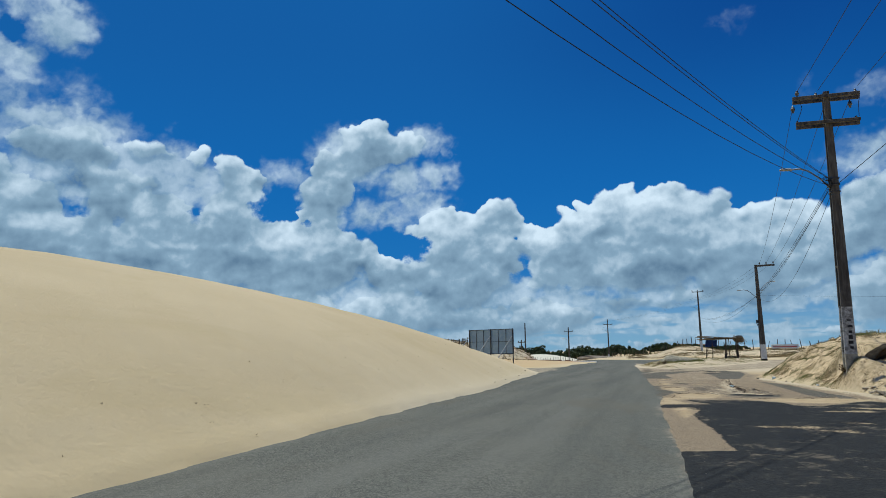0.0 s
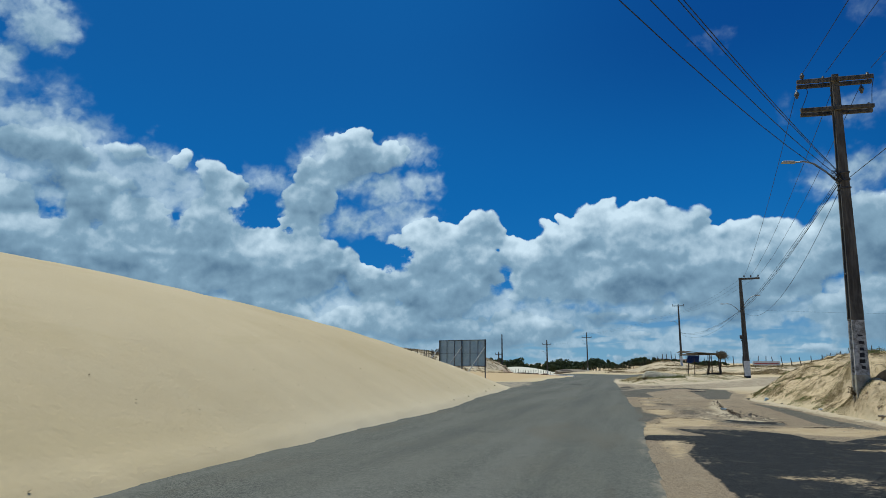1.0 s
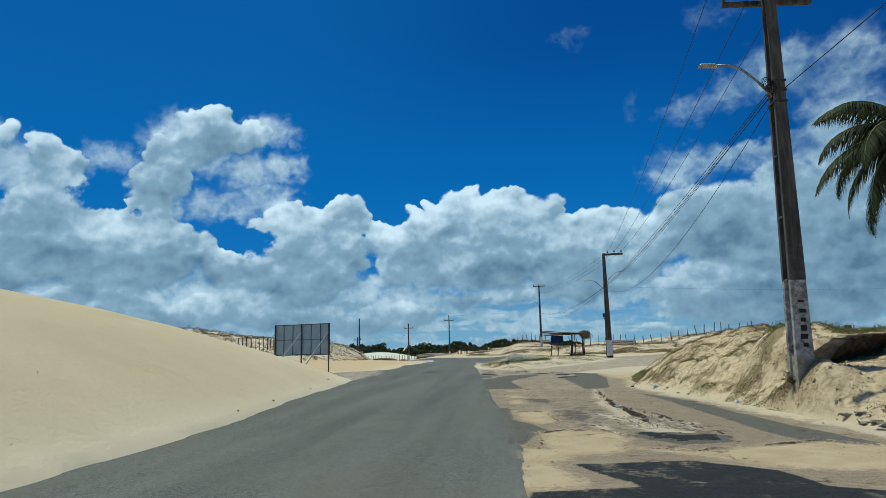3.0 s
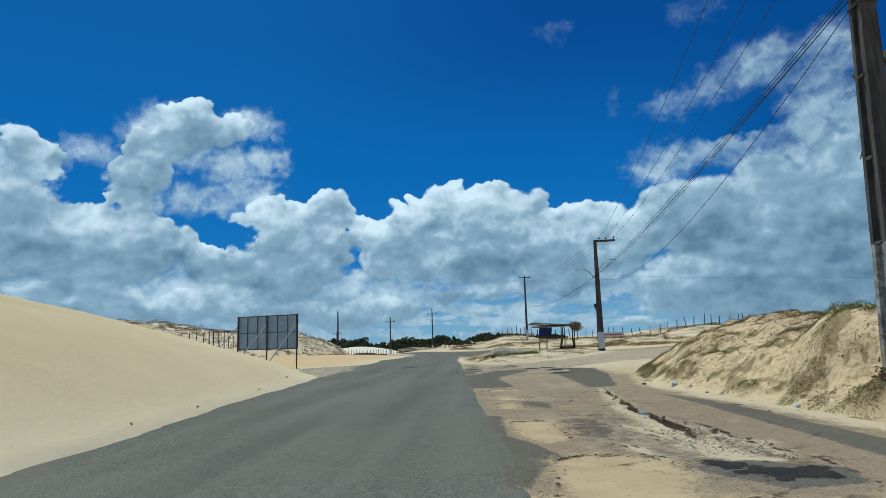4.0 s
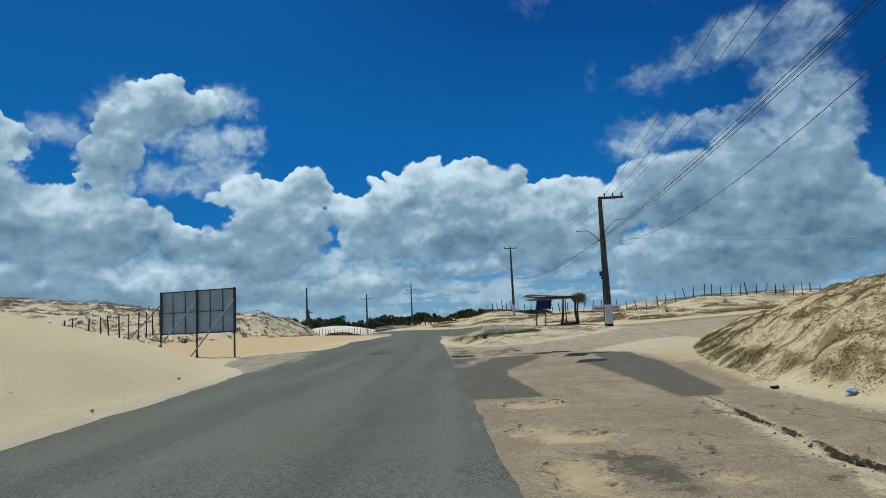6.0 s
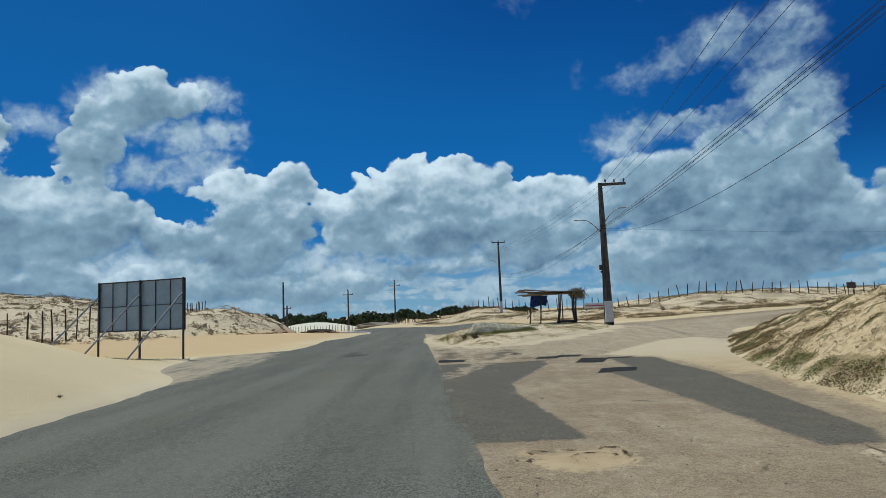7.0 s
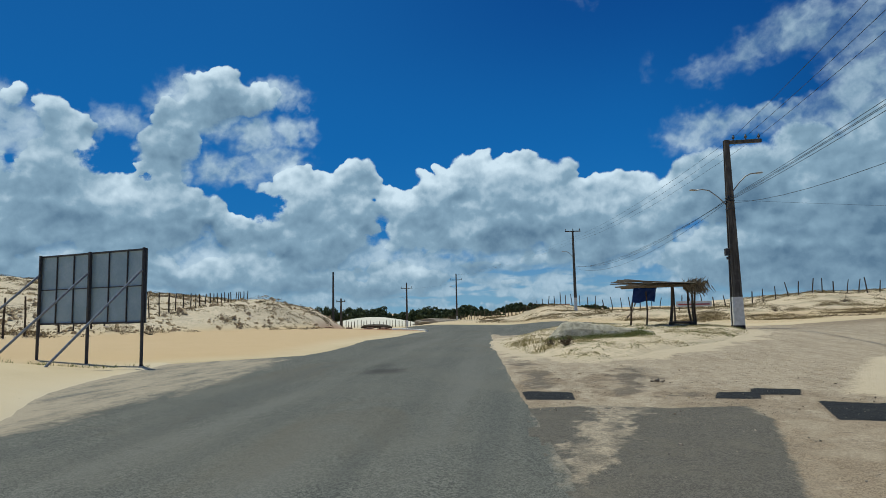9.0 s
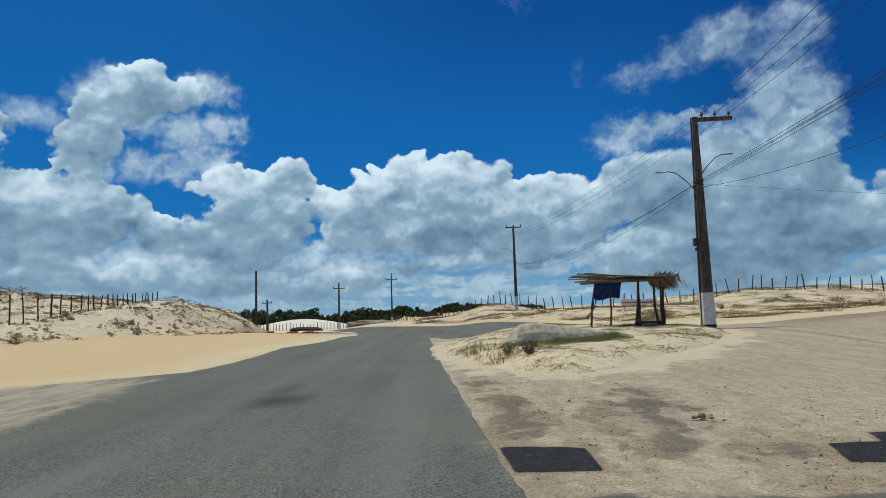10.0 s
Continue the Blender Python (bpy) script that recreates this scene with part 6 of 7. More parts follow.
def broken_block(place, profile, depth, seed, label, turn):
    """A slab of old concrete with a jagged top, slanting ends and a crumbled face."""
    bm = bmesh.new()
    n = 13
    xs = np.linspace(profile[0][0], profile[-1][0], n)
    tops = np.interp(xs, [p[0] for p in profile], [p[1] for p in profile])
    rows = []
    for k, (a, inset) in enumerate(((0.0, -0.22), (0.5, 0.02), (0.90, 0.20), (1.0, 0.30), (1.02, 0.6), (0.75, 0.9), (0.0, 1.0))):
        row = []
        for i in range(n):
            q = Vector((xs[i] * 2.3, inset * 4, a * 3 + seed))
            bump = noise.fractal(q, 0.7, 2.0, 4)
            z = tops[i] * a + 0.035 * bump * (a > 0) - 0.25 * (a == 0)
            row.append(bm.verts.new((xs[i] + 0.03 * bump, depth * (inset - 0.5) + 0.05 * bump, z)))
        rows.append(row)
    for a, b in zip(rows, rows[1:]):
        for i in range(n - 1):
            bm.faces.new((a[i], a[i + 1], b[i + 1], b[i]))
    bm.faces.new([r[0] for r in rows][::-1])
    bm.faces.new([r[-1] for r in rows])
    bmesh.ops.recalc_face_normals(bm, faces=list(bm.faces))
    ob = part("concrete_block", bm, M_CONCRETE, None, label)
    ob.matrix_world = pose(*place, 0, 0, turn)
    tagged(ob, label, "concrete block")


broken_block((2.75, 55.9, gz(2.75, 55.9)), [(-1.45, -0.05), (-1.1, 0.40), (-0.95, 0.50), (-0.4, 0.48), (0.1, 0.42), (0.3, 0.32), (0.5, 0.38), (0.95, 0.28), (1.05, 0.14)], 1.1, 4, "broken grey concrete block half buried in the sandy island", 6)
broken_block((4.25, 56.2, gz(4.25, 56.2)), [(-0.75, 0.20), (-0.4, 0.19), (0.0, 0.14), (0.4, 0.10), (0.7, 0.0)], 0.9, 9, "low weathered concrete lump beside the larger block", 14)

# ---------------------------------------------------------------- coconut palm on the mound
def palm(place, height):
    x, y, z = place
    rnd = random.Random(8)
    p = base("palm_tree", (x, y, z), "coconut palm with drooping green fronds on the sandy mound", "palm tree")
    bm = bmesh.new()
    pts = [(0.5 * (1 - (1 - t) ** 2) - 0.5, 0.12 * math.sin(2 * t), height * t - 0.4 * (1 - t)) for t in (k / 14 for k in range(15))]
    add_tube(bm, pts, [0.19 - 0.07 * k / 14 + (0.012 if k % 2 else 0) for k in range(15)], 10)
    part("trunk", bm, M_TRUNK, p, "ringed grey palm trunk", True)
    head = Vector(pts[-1])
    fronds = 30
    for k in range(fronds):
        az = 2 * math.pi * (k * 0.381966) + rnd.uniform(-0.15, 0.15)
        rise = 1.15 - 1.9 * k / fronds + rnd.uniform(-0.1, 0.1)
        length = rnd.uniform(3.6, 4.3)
        out = Vector((math.cos(az), math.sin(az), 0))
        spine, pos, ang = [], head.copy(), rise
        n = 22
        for i in range(n + 1):
            spine.append(pos.copy())
            pos = pos + (out * math.cos(ang) + Vector((0, 0, math.sin(ang)))) * (length / n)
            ang -= (0.060 + 0.065 * i / n) * (1.0 if k < 16 else 0.7)
        bm = bmesh.new()
        side = out.cross(Vector((0, 0, 1)))
        for i in range(3, n * 4):
            t = i / (n * 4)
            q = t * n
            j = min(int(q), n - 1)
            c = spine[j].lerp(spine[j + 1], q - j)
            d = (spine[j + 1] - spine[j]).normalized()
            leaf = 1.1 * math.sin(math.pi * min(1, 0.16 + t * 0.86)) ** 0.6
            for sgn in (-1, 1):
                l = leaf * rnd.uniform(0.8, 1.1)
                droop = rnd.uniform(0.5, 1.0)
                way = (side * sgn * 0.75 + d * 0.55 + Vector((0, 0, -1.0 * droop))).normalized()
                w = d * 0.026
                mid = c + way * l * 0.5
                tip = mid + (way + Vector((0, 0, -0.55))).normalized() * l * 0.5
                v = [bm.verts.new(u) for u in (c - w, c + w, mid + w * 0.9, mid - w * 0.9, tip)]
                bm.faces.new((v[0], v[1], v[2], v[3]))
                bm.faces.new((v[3], v[2], v[4]))
        f = part("frond", bm, M_PALM, p)
        bm = bmesh.new()
        add_tube(bm, spine[::2], [0.045 - 0.036 * i / 11 for i in range(12)], 5)
        part("rib", bm, M_RIB, f, "pale leaf rib", True)
    bm = bmesh.new()
    for k in range(9):
        a = 2.1 * k
        bmesh.ops.create_icosphere(bm, subdivisions=2, radius=0.11, matrix=Matrix.Translation(head + Vector((0.25 * math.cos(a), 0.25 * math.sin(a), -0.22 - 0.05 * (k % 3)))))
    part("coconuts", bm, M_GREEN, p, "cluster of green coconuts", True)
    return p


palm((15.1, 28.7, gz(15.1, 28.7) - 0.2), 7.1)

# ---------------------------------------------------------------- grass, creepers and litter
def tufts(name, pts, blades, height, spread, width, mat, label, category, seed, flat=0.6):
    """Many small tufts of thin blades in one mesh."""
    rng = np.random.default_rng(seed)
    p = np.repeat(np.asarray(pts, float), blades, axis=0)
    n = len(p)
    size = np.repeat(rng.uniform(0.6, 1.4, len(pts)), blades)
    a, r = rng.uniform(0, 2 * np.pi, n), spread * np.sqrt(rng.random(n)) * size
    root = p + np.stack([np.cos(a) * r, np.sin(a) * r, np.zeros(n) - 0.02], 1)
    h = height * size * rng.uniform(0.5, 1.2, n)
    lean = flat * h * rng.uniform(0.2, 1.3, n)
    b = a + rng.normal(0, 0.9, n)
    tip = root + np.stack([np.cos(b) * lean, np.sin(b) * lean, h], 1)
    w = np.stack([-np.sin(b), np.cos(b), np.zeros(n)], 1) * (width * rng.uniform(0.6, 1.4, n))[:, None]
    verts = np.stack([root - w, root + w, tip], 1).reshape(-1, 3)
    me = bpy.data.meshes.new(name)
    me.vertices.add(3 * n)
    me.vertices.foreach_set("co", verts.astype(np.float32).ravel())
    me.loops.add(3 * n)
    me.loops.foreach_set("vertex_index", np.arange(3 * n, dtype=np.int32))
    me.polygons.add(n)
    me.polygons.foreach_set("loop_start", np.arange(0, 3 * n, 3, dtype=np.int32))
    me.update(calc_edges=True)
    link(name, me, mat, None, label, category, "", "stuff")


def scatter(n, xr, yr, keep, seed):
    rng = np.random.default_rng(seed)
    x, y = rng.uniform(*xr, n), rng.uniform(*yr, n)
    k = keep(x, y, rng)
    x, y = x[k], y[k]
    return np.stack([x, y, ground_z(x, y)], 1)


def mats(name, pts, leaves, radius, height, leaf, mat, label, category, seed):
    """Low cushions of small leaves, many in one mesh."""
    rng = np.random.default_rng(seed)
    m = len(pts)
    r = radius * rng.lognormal(0, 0.35, m)
    cnt = np.maximum(4, (leaves * (r / radius) ** 2).astype(int))
    k = np.repeat(np.arange(m), cnt)
    n = len(k)
    a, q = rng.uniform(0, 2 * np.pi, n), np.sqrt(rng.random(n)) * rng.uniform(0.7, 1.15, n)
    x, y = pts[k, 0] + np.cos(a) * q * r[k], pts[k, 1] + np.sin(a) * q * r[k]
    z = ground_z(x, y) + height * (r / radius)[k] * np.clip(1.05 - q * q, 0.05, 1) * rng.random(n)
    c = np.stack([x, y, z], 1)
    u = rng.normal(0, 1, (n, 3))
    u[:, 2] = u[:, 2] * 0.8 + 0.35
    u /= np.linalg.norm(u, axis=1)[:, None]
    w = np.cross(u, rng.normal(0, 1, (n, 3)))
    w /= np.linalg.norm(w, axis=1)[:, None] + 1e-9
    s = (leaf * rng.uniform(0.6, 1.5, n))[:, None]
    verts = np.stack([c - w * s * 0.28, c + w * s * 0.28, c + u * s], 1).reshape(-1, 3)
    me = bpy.data.meshes.new(name)
    me.vertices.add(3 * n)
    me.vertices.foreach_set("co", verts.astype(np.float32).ravel())
    me.loops.add(3 * n)
    me.loops.foreach_set("vertex_index", np.arange(3 * n, dtype=np.int32))
    me.polygons.add(n)
    me.polygons.foreach_set("loop_start", np.arange(0, 3 * n, 3, dtype=np.int32))
    me.update(calc_edges=True)
    link(name, me, mat, None, label, category, "", "stuff")


def on_mound(x, y, rng):
    return rng.random(len(x)) < mound_turf(x, y) ** 1.5 * np.where(x - np.interp(y, TOE_Y, TOE_X) > 6, 0.35, 1.0)


def greenish(x, y):
    dm = x - np.interp(y, TOE_Y, TOE_X)
    return (fbm(x * 0.5, y * 0.5, 3, 125) + 0.55 * np.exp(-(dm / 1.5) ** 2) * (y < 37) > 0.26)


mats("grass", scatter(10000, (5.6, 15.0), (20.0, 51.0), lambda x, y, rng: on_mound(x, y, rng) & ~greenish(x, y), 1), 100, 0.21, 0.05, 0.024, M_MAT, "dry brown-olive plant mats on the sandy mound", "grass", 2)
mats("creeper", scatter(6500, (5.6, 14.0), (19.0, 48.0), lambda x, y, rng: on_mound(x, y, rng) & greenish(x, y), 3), 90, 0.17, 0.05, 0.023, M_GREEN, "low green creeper patches on the mound", "creeper", 4)
mats("creeper", scatter(420, (7.9, 13.5), (22.4, 26.5), lambda x, y, rng: (y > 22.6 + 0.33 * (x - 7.5)) & (fbm(x * 0.9, y * 0.9, 3, 128) > -0.05), 77), 70, 0.19, 0.11, 0.030, M_GREEN, "green creeper hanging over the lip of the earth bank", "creeper", 78)
mats("dry_litter", scatter(6000, (5.6, 15.0), (10.0, 48.0), lambda x, y, rng: (x - np.interp(y, TOE_Y, TOE_X) > 0.05) & (fbm(x * 1.1, y * 1.1, 3, 127) > -0.02), 5), 14, 0.13, 0.02, 0.022, M_DRY, "dead twigs and dry stalks on the mound", "litter", 6)
tufts("grass", scatter(900, (8.0, 17.0), (22.0, 50.0), lambda x, y, rng: on_mound(x, y, rng) & (x - np.interp(y, TOE_Y, TOE_X) > 2.8), 61), 14, 0.13, 0.16, 0.006, M_MAT, "short grass along the crest of the mound", "grass", 62, 0.7)


def on_island(x, y, rng):
    d = inside(x, y, ISLAND)
    want = 0.25 + 0.7 * smooth((fbm(x * 0.7, y * 0.7, 3, 130) + 0.05) / 0.3)
    return (d > 0.15) & (rng.random(len(x)) < want * np.where(d < 2.2, 1.0, 0.7))


mats("grass", scatter(2000, (-1, 11), (49, 68), on_island, 7), 34, 0.20, 0.05, 0.032, M_GRASS, "yellow-green grass tufts on the sandy island", "grass", 8)
mats("creeper", scatter(260, (1.2, 4.6), (54.3, 55.6), lambda x, y, rng: rng.random(len(x)) < 0.8, 75), 40, 0.16, 0.10, 0.034, M_GREEN, "green creeper along the foot of the concrete block", "creeper", 76)
mats("creeper", scatter(1100, (-1, 11), (49, 68), lambda x, y, rng: on_island(x, y, rng) & (x > 1.6), 9), 30, 0.22, 0.045, 0.032, M_GREEN, "green creeping plants spread over the island", "creeper", 10)
tufts("grass", scatter(110, (-0.6, 1.4), (52.2, 56.5), on_island, 71), 16, 0.20, 0.22, 0.009, M_GRASS, "tall straw-coloured grass at the island tip", "grass", 72, 0.6)
tufts("dry_litter", scatter(1200, (-1, 11), (49, 68), on_island, 11), 4, 0.04, 0.15, 0.010, M_DRY, "dead stalks on the island", "litter", 12, 2.4)


def on_hill(x, y, rng):
    z = ground_z(x, y)
    front = np.interp(-x, HILL_X, HILL_FRONT)
    patch = fbm(x * 0.30, y * 0.30, 4, 140)
    crest = smooth((z - 2.6 - 0.02 * np.maximum(-x - 20, 0)) / 0.6)
    return (x < -14) & (y > front + 0.5) & (rng.random(len(x)) < 0.05 + 0.62 * smooth((patch - 0.10) / 0.14) + 0.50 * crest)


mats("grass", scatter(7000, (-60, -14), (46, 106), on_hill, 13), 60, 0.36, 0.09, 0.055, M_MAT, "tufts of dull grass on the hill behind the billboard", "grass", 14)
mats("dry_litter", scatter(6000, (-50, -14), (46, 104), on_hill, 15), 52, 0.42, 0.12, 0.065, M_DRY, "dark dead brush on the hill", "litter", 16)
mats("grass", scatter(8000, (-4, 75), (72, 125), lambda x, y, rng: (paved(x, y) < -1.6) & (rng.random(len(x)) < 0.07 + 0.7 * smooth((fbm(x * 0.2, y * 0.2, 4, 150) - 0.07) / 0.2)), 17), 44, 0.62, 0.13, 0.085, M_MAT, "sparse grass tufts on the fenced sand ridge", "grass", 18)
mats("dry_litter", scatter(6500, (-4, 75), (72, 125), lambda x, y, rng: (paved(x, y) < -2.2) & (rng.random(len(x)) < 0.55 * smooth((fbm(x * 0.25, y * 0.25, 4, 151) - 0.04) / 0.2)), 19), 40, 0.55, 0.13, 0.085, M_DRY, "dark dead brush on the sand ridge", "litter", 20)
tufts("grass", scatter(800, (-13.5, -5.9), (45, 54), lambda x, y, rng: np.abs(np.interp(x, [-13.5, -10.0, -8.2, -6.6, -5.9], [47.2, 48.6, 49.8, 52.8, 54.0]) - y) < 0.35 * (1 + fbm(x, y, 3, 160)), 21), 9, 0.11, 0.14, 0.008, M_GREEN, "thin green grass along the edge of the sand", "grass", 22, 1.0)
tufts("dry_litter", scatter(700, (-13, -4.4), (-3, 42), lambda x, y, rng: (np.interp(y, DUNE_Y, DUNE_X) - x > 0.05) & (rng.random(len(x)) < np.exp(-(np.interp(y, DUNE_Y, DUNE_X) - x) / 1.6)), 23), 2, 0.02, 0.10, 0.011, M_DRY, "dark dry leaves and twigs on the foot of the dune", "litter", 24, 2.0)


def shrub(x, y, size, seed, label, name="shrub"):
    rnd = random.Random(seed)
    z = gz(x, y)
    s = base(name, (x, y, z), label, name.replace("_", " "))
    bm = bmesh.new()
    tips, leaf = [], 0.05 * min(1.0, size / 0.25)
    for k in range(26):
        a, e = rnd.uniform(0, 6.28), rnd.uniform(0.25, 1.3)
        d = Vector((math.cos(a) * math.cos(e), math.sin(a) * math.cos(e), math.sin(e))) * size * rnd.uniform(0.6, 1.1)
        mid = d * 0.5 + Vector((rnd.gauss(0, 0.06), rnd.gauss(0, 0.06), 0.03)) * size
        add_tube(bm, [(0, 0, -0.03), mid, d], [0.24 * leaf, 0.16 * leaf, 0.08 * leaf], 4)
        tips += [mid, d]
    part("twigs", bm, M_DARKWOOD, s)
    bm = bmesh.new()
    for k in range(int(160 * min(1.0, size / 0.25))):
        c = rnd.choice(tips) + Vector((rnd.gauss(0, 0.08), rnd.gauss(0, 0.08), rnd.gauss(0, 0.06))) * size
        u, w = Vector((rnd.gauss(0, 1), rnd.gauss(0, 1), rnd.gauss(0, 1))).normalized() * leaf, Vector((rnd.gauss(0, 1), rnd.gauss(0, 1), rnd.gauss(0, 1))).normalized() * leaf * 0.4
        bm.faces.new([bm.verts.new(c + q) for q in (-u, w, u, -w)])
    part("leaves", bm, M_DRY, s)


for k, (x, y, size, label) in enumerate(((1.55, 52.6, 0.30, "dark dry shrub on the sandy island"), (1.1, 53.4, 0.22, "small dry shrub on the sandy island"),
                                         (-16.5, 50.4, 0.3, "dry shrub beside the billboard brace"), (-20.0, 66.0, 0.6, "low dark shrub at the foot of the fence"),
                                         (6.9, 21.0, 0.22, "dead twiggy shrub beside the pole"),
                                         (24.0, 93.0, 0.8, "dark shrub on the sand ridge"), (33.0, 99.0, 0.8, "dark shrub on the sand ridge"))):
    shrub(x, y, size, 40 + k, label)
for k, (x, y, size) in enumerate(((-5.0, 21.3, 0.04), (-5.28, 24.4, 0.05), (-5.8, 29.7, 0.05), (-6.35, 34.2, 0.06), (-5.45, 2.9, 0.025), (-5.35, 4.5, 0.025))):
    shrub(x, y, size, 70 + k, "small dry clump of twigs at the foot of the smooth dune", "twig_clump")

# ---------------------------------------------------------------- rubble and rubbish
def loose(name, size, at, seed, mat, label, category, cuts=2, rough=0.2, turn=0.0, group=""):
    bm = bmesh.new()
    rock(bm, size, at, seed, cuts + 1, rough * 2.2, turn, 1.15 if category == "slab" else 0.95)
    tagged(part(name, bm, mat, None, label), label, category, group)


rnd = random.Random(11)
for k in range(18):
    x, y = 6.9 + rnd.uniform(0.0, 1.2), 17.4 + rnd.uniform(0.0, 2.2)
    loose("broken_slab", (rnd.uniform(0.12, 0.36), rnd.uniform(0.10, 0.24), rnd.uniform(0.035, 0.075)), (x, y, gz(x, y) + 0.012), k, M_STONE, "broken slab of old paving at the foot of the mound", "slab", 2, 0.25, rnd.uniform(0, 3), "rubble by the mound")
for k, (x, y, s) in enumerate(((2.36, 44.3, 0.06), (2.46, 44.35, 0.09), (2.53, 44.25, 0.06), (2.58, 44.4, 0.05), (3.78, 22.0, 0.07), (3.92, 21.3, 0.06), (4.05, 20.4, 0.09), (4.2, 19.6, 0.06), (6.5, 24.0, 0.09), (6.05, 26.5, 0.07))):
    loose("stone", (s * 1.3, s, s * 0.8), (x, y, lie(np.array(x), np.array(y)) + s * 0.25 + 0.02), 60 + k, M_STONE, "loose stone lying on the broken asphalt", "stone", 2, 0.2, k, "loose stones")
loose("rubber_scrap", (0.13, 0.10, 0.06), (5.45, 29.9, 0.03), 91, M_RUBBER, "black rubber scrap in the sand by the mound", "rubber scrap", 2, 0.3)
loose("plastic_bag", (0.17, 0.14, 0.10), (5.95, 28.6, 0.08), 92, M_BLUEPLASTIC, "crumpled pale blue plastic bag in the grass", "plastic bag", 3, 0.45)
loose("plastic_bag", (0.11, 0.08, 0.05), (3.62, 22.75, 0.03), 93, M_BLUEPLASTIC, "crumpled pale blue plastic bag in the gutter", "plastic bag", 3, 0.45)
loose("plastic_cup", (0.12, 0.09, 0.07), (6.5, 23.1, 0.06), 94, M_PLASTIC, "white plastic cup in the sand", "plastic cup", 2, 0.2)


def crumbs(name, xr, yr, n, seed, size, mat, label, keep, on_dune=False):
    """Countless crumbs of asphalt and gravel in one mesh."""
    rng = np.random.default_rng(seed)
    x, y = rng.uniform(*xr, n), rng.uniform(*yr, n)
    k = keep(x, y)
    x, y = x[k], y[k]
    n = len(x)
    z = ground_z(x, y) - 0.2 * size if on_dune else lie(x, y) + 0.012
    s = size * rng.lognormal(0, 0.5, n)
    a = rng.uniform(0, 6.28, n)
    ring = np.stack([np.stack([x + s * np.cos(a + q), y + s * np.sin(a + q) * 0.8, z], 1) for q in (0, 1.3, 2.5, 3.8, 5.1)], 1)
    top = np.stack([np.stack([x + s * 0.68 * np.cos(a + q + 0.4), y + s * 0.55 * np.sin(a + q + 0.4), z + s * (0.38 + 0.14 * k)], 1) for k, q in enumerate((0, 1.3, 2.5, 3.8, 5.1))], 1)
    verts = np.concatenate([ring, top], 1).reshape(-1, 3)
    i = np.arange(n)[:, None] * 10
    faces = [f for k in range(5) for f in (i + np.array([[k, (k + 1) % 5, 5 + (k + 1) % 5, 5 + k]])).tolist()] + (i + np.array([[5, 6, 7, 8, 9]])).tolist()
    me = bpy.data.meshes.new(name)
    me.from_pydata(verts.tolist(), [], faces)
    link(name, me, mat, None, label, "gravel", "", "stuff")


def off_repairs(x, y):
    return np.max([inside(x, y, q) for q in SQUARES + [SAND_PANS[-1]]], axis=0) < -0.02


def by_gutter(x, y):
    return (along(x, y, GUTTER) < 0.20 + 0.4 * np.abs(vnoise(x, y, 5))) & (x < np.interp(y, [p[1] for p in GUTTER[::-1]], [p[0] for p in GUTTER[::-1]]) + 0.02)


crumbs("gravel", (3.0, 5.2), (17.0, 29.5), 1800, 1, 0.007, M_CRUMB, "brown crumbs of broken asphalt along the gutter", by_gutter)
crumbs("gravel", (3.0, 5.4), (16.5, 28.0), 500, 12, 0.009, M_CRUMB, "lumps of broken asphalt washed out of the gutter", lambda x, y: by_gutter(x, y) & (along(x, y, GUTTER) < 0.16 + 0.9 * np.abs(vnoise(x * 1.3, y * 1.3, 15)) * smooth((25 - y) / 6)))
crumbs("gravel", (3.0, 4.5), (16.3, 21.0), 4200, 31, 0.0055, M_STONE, "grey rubble of broken paving in the washed-out sand", lambda x, y: inside(x, y, RUBBLE) + 0.2 * fbm(x * 2, y * 2, 3, 187) > 0.0)
crumbs("gravel", (3.0, 4.5), (16.3, 22.0), 240, 32, 0.015, M_STONE, "small lumps of broken paving along the gutter", lambda x, y: inside(x, y, RUBBLE) + 0.3 * fbm(x * 2, y * 2, 3, 188) > 0.05)
crumbs("gravel", (0.6, 6.0), (15.5, 46.0), 9000, 2, 0.0045, M_STONE, "loose gravel and grit on the old asphalt", lambda x, y: (x > np.interp(y, RIGHT_Y, RIGHT_X) + 0.05) & (fbm(x * 0.8, y * 0.8, 3, 190) > 0.0))
crumbs("gravel", (-0.2, 7.5), (40.5, 51.5), 7000, 21, 0.0042, M_CRUMB, "dark pebbles scattered over the sandy old asphalt", lambda x, y: (x > np.interp(y, RIGHT_Y, RIGHT_X) + 0.05) & (inside(x, y, ISLAND) < -0.1) & off_repairs(x, y) & (fbm(x * 0.9, y * 0.7, 3, 210) > -0.08))
crumbs("gravel", (-0.2, 7.5), (40.5, 51.5), 3500, 22, 0.0055, M_CLOD, "pale clods of sand scattered over the old asphalt", lambda x, y: (x > np.interp(y, RIGHT_Y, RIGHT_X) + 0.05) & (inside(x, y, ISLAND) < -0.1) & off_repairs(x, y) & (fbm(x * 0.9, y * 0.7, 3, 211) > -0.05))
crumbs("gravel", (0.4, 1.6), (0.0, 48.0), 2600, 3, 0.005, M_STONE, "grit along the edge of the road", lambda x, y: np.abs(x - np.interp(y, RIGHT_Y, RIGHT_X) - 0.12) < 0.18)

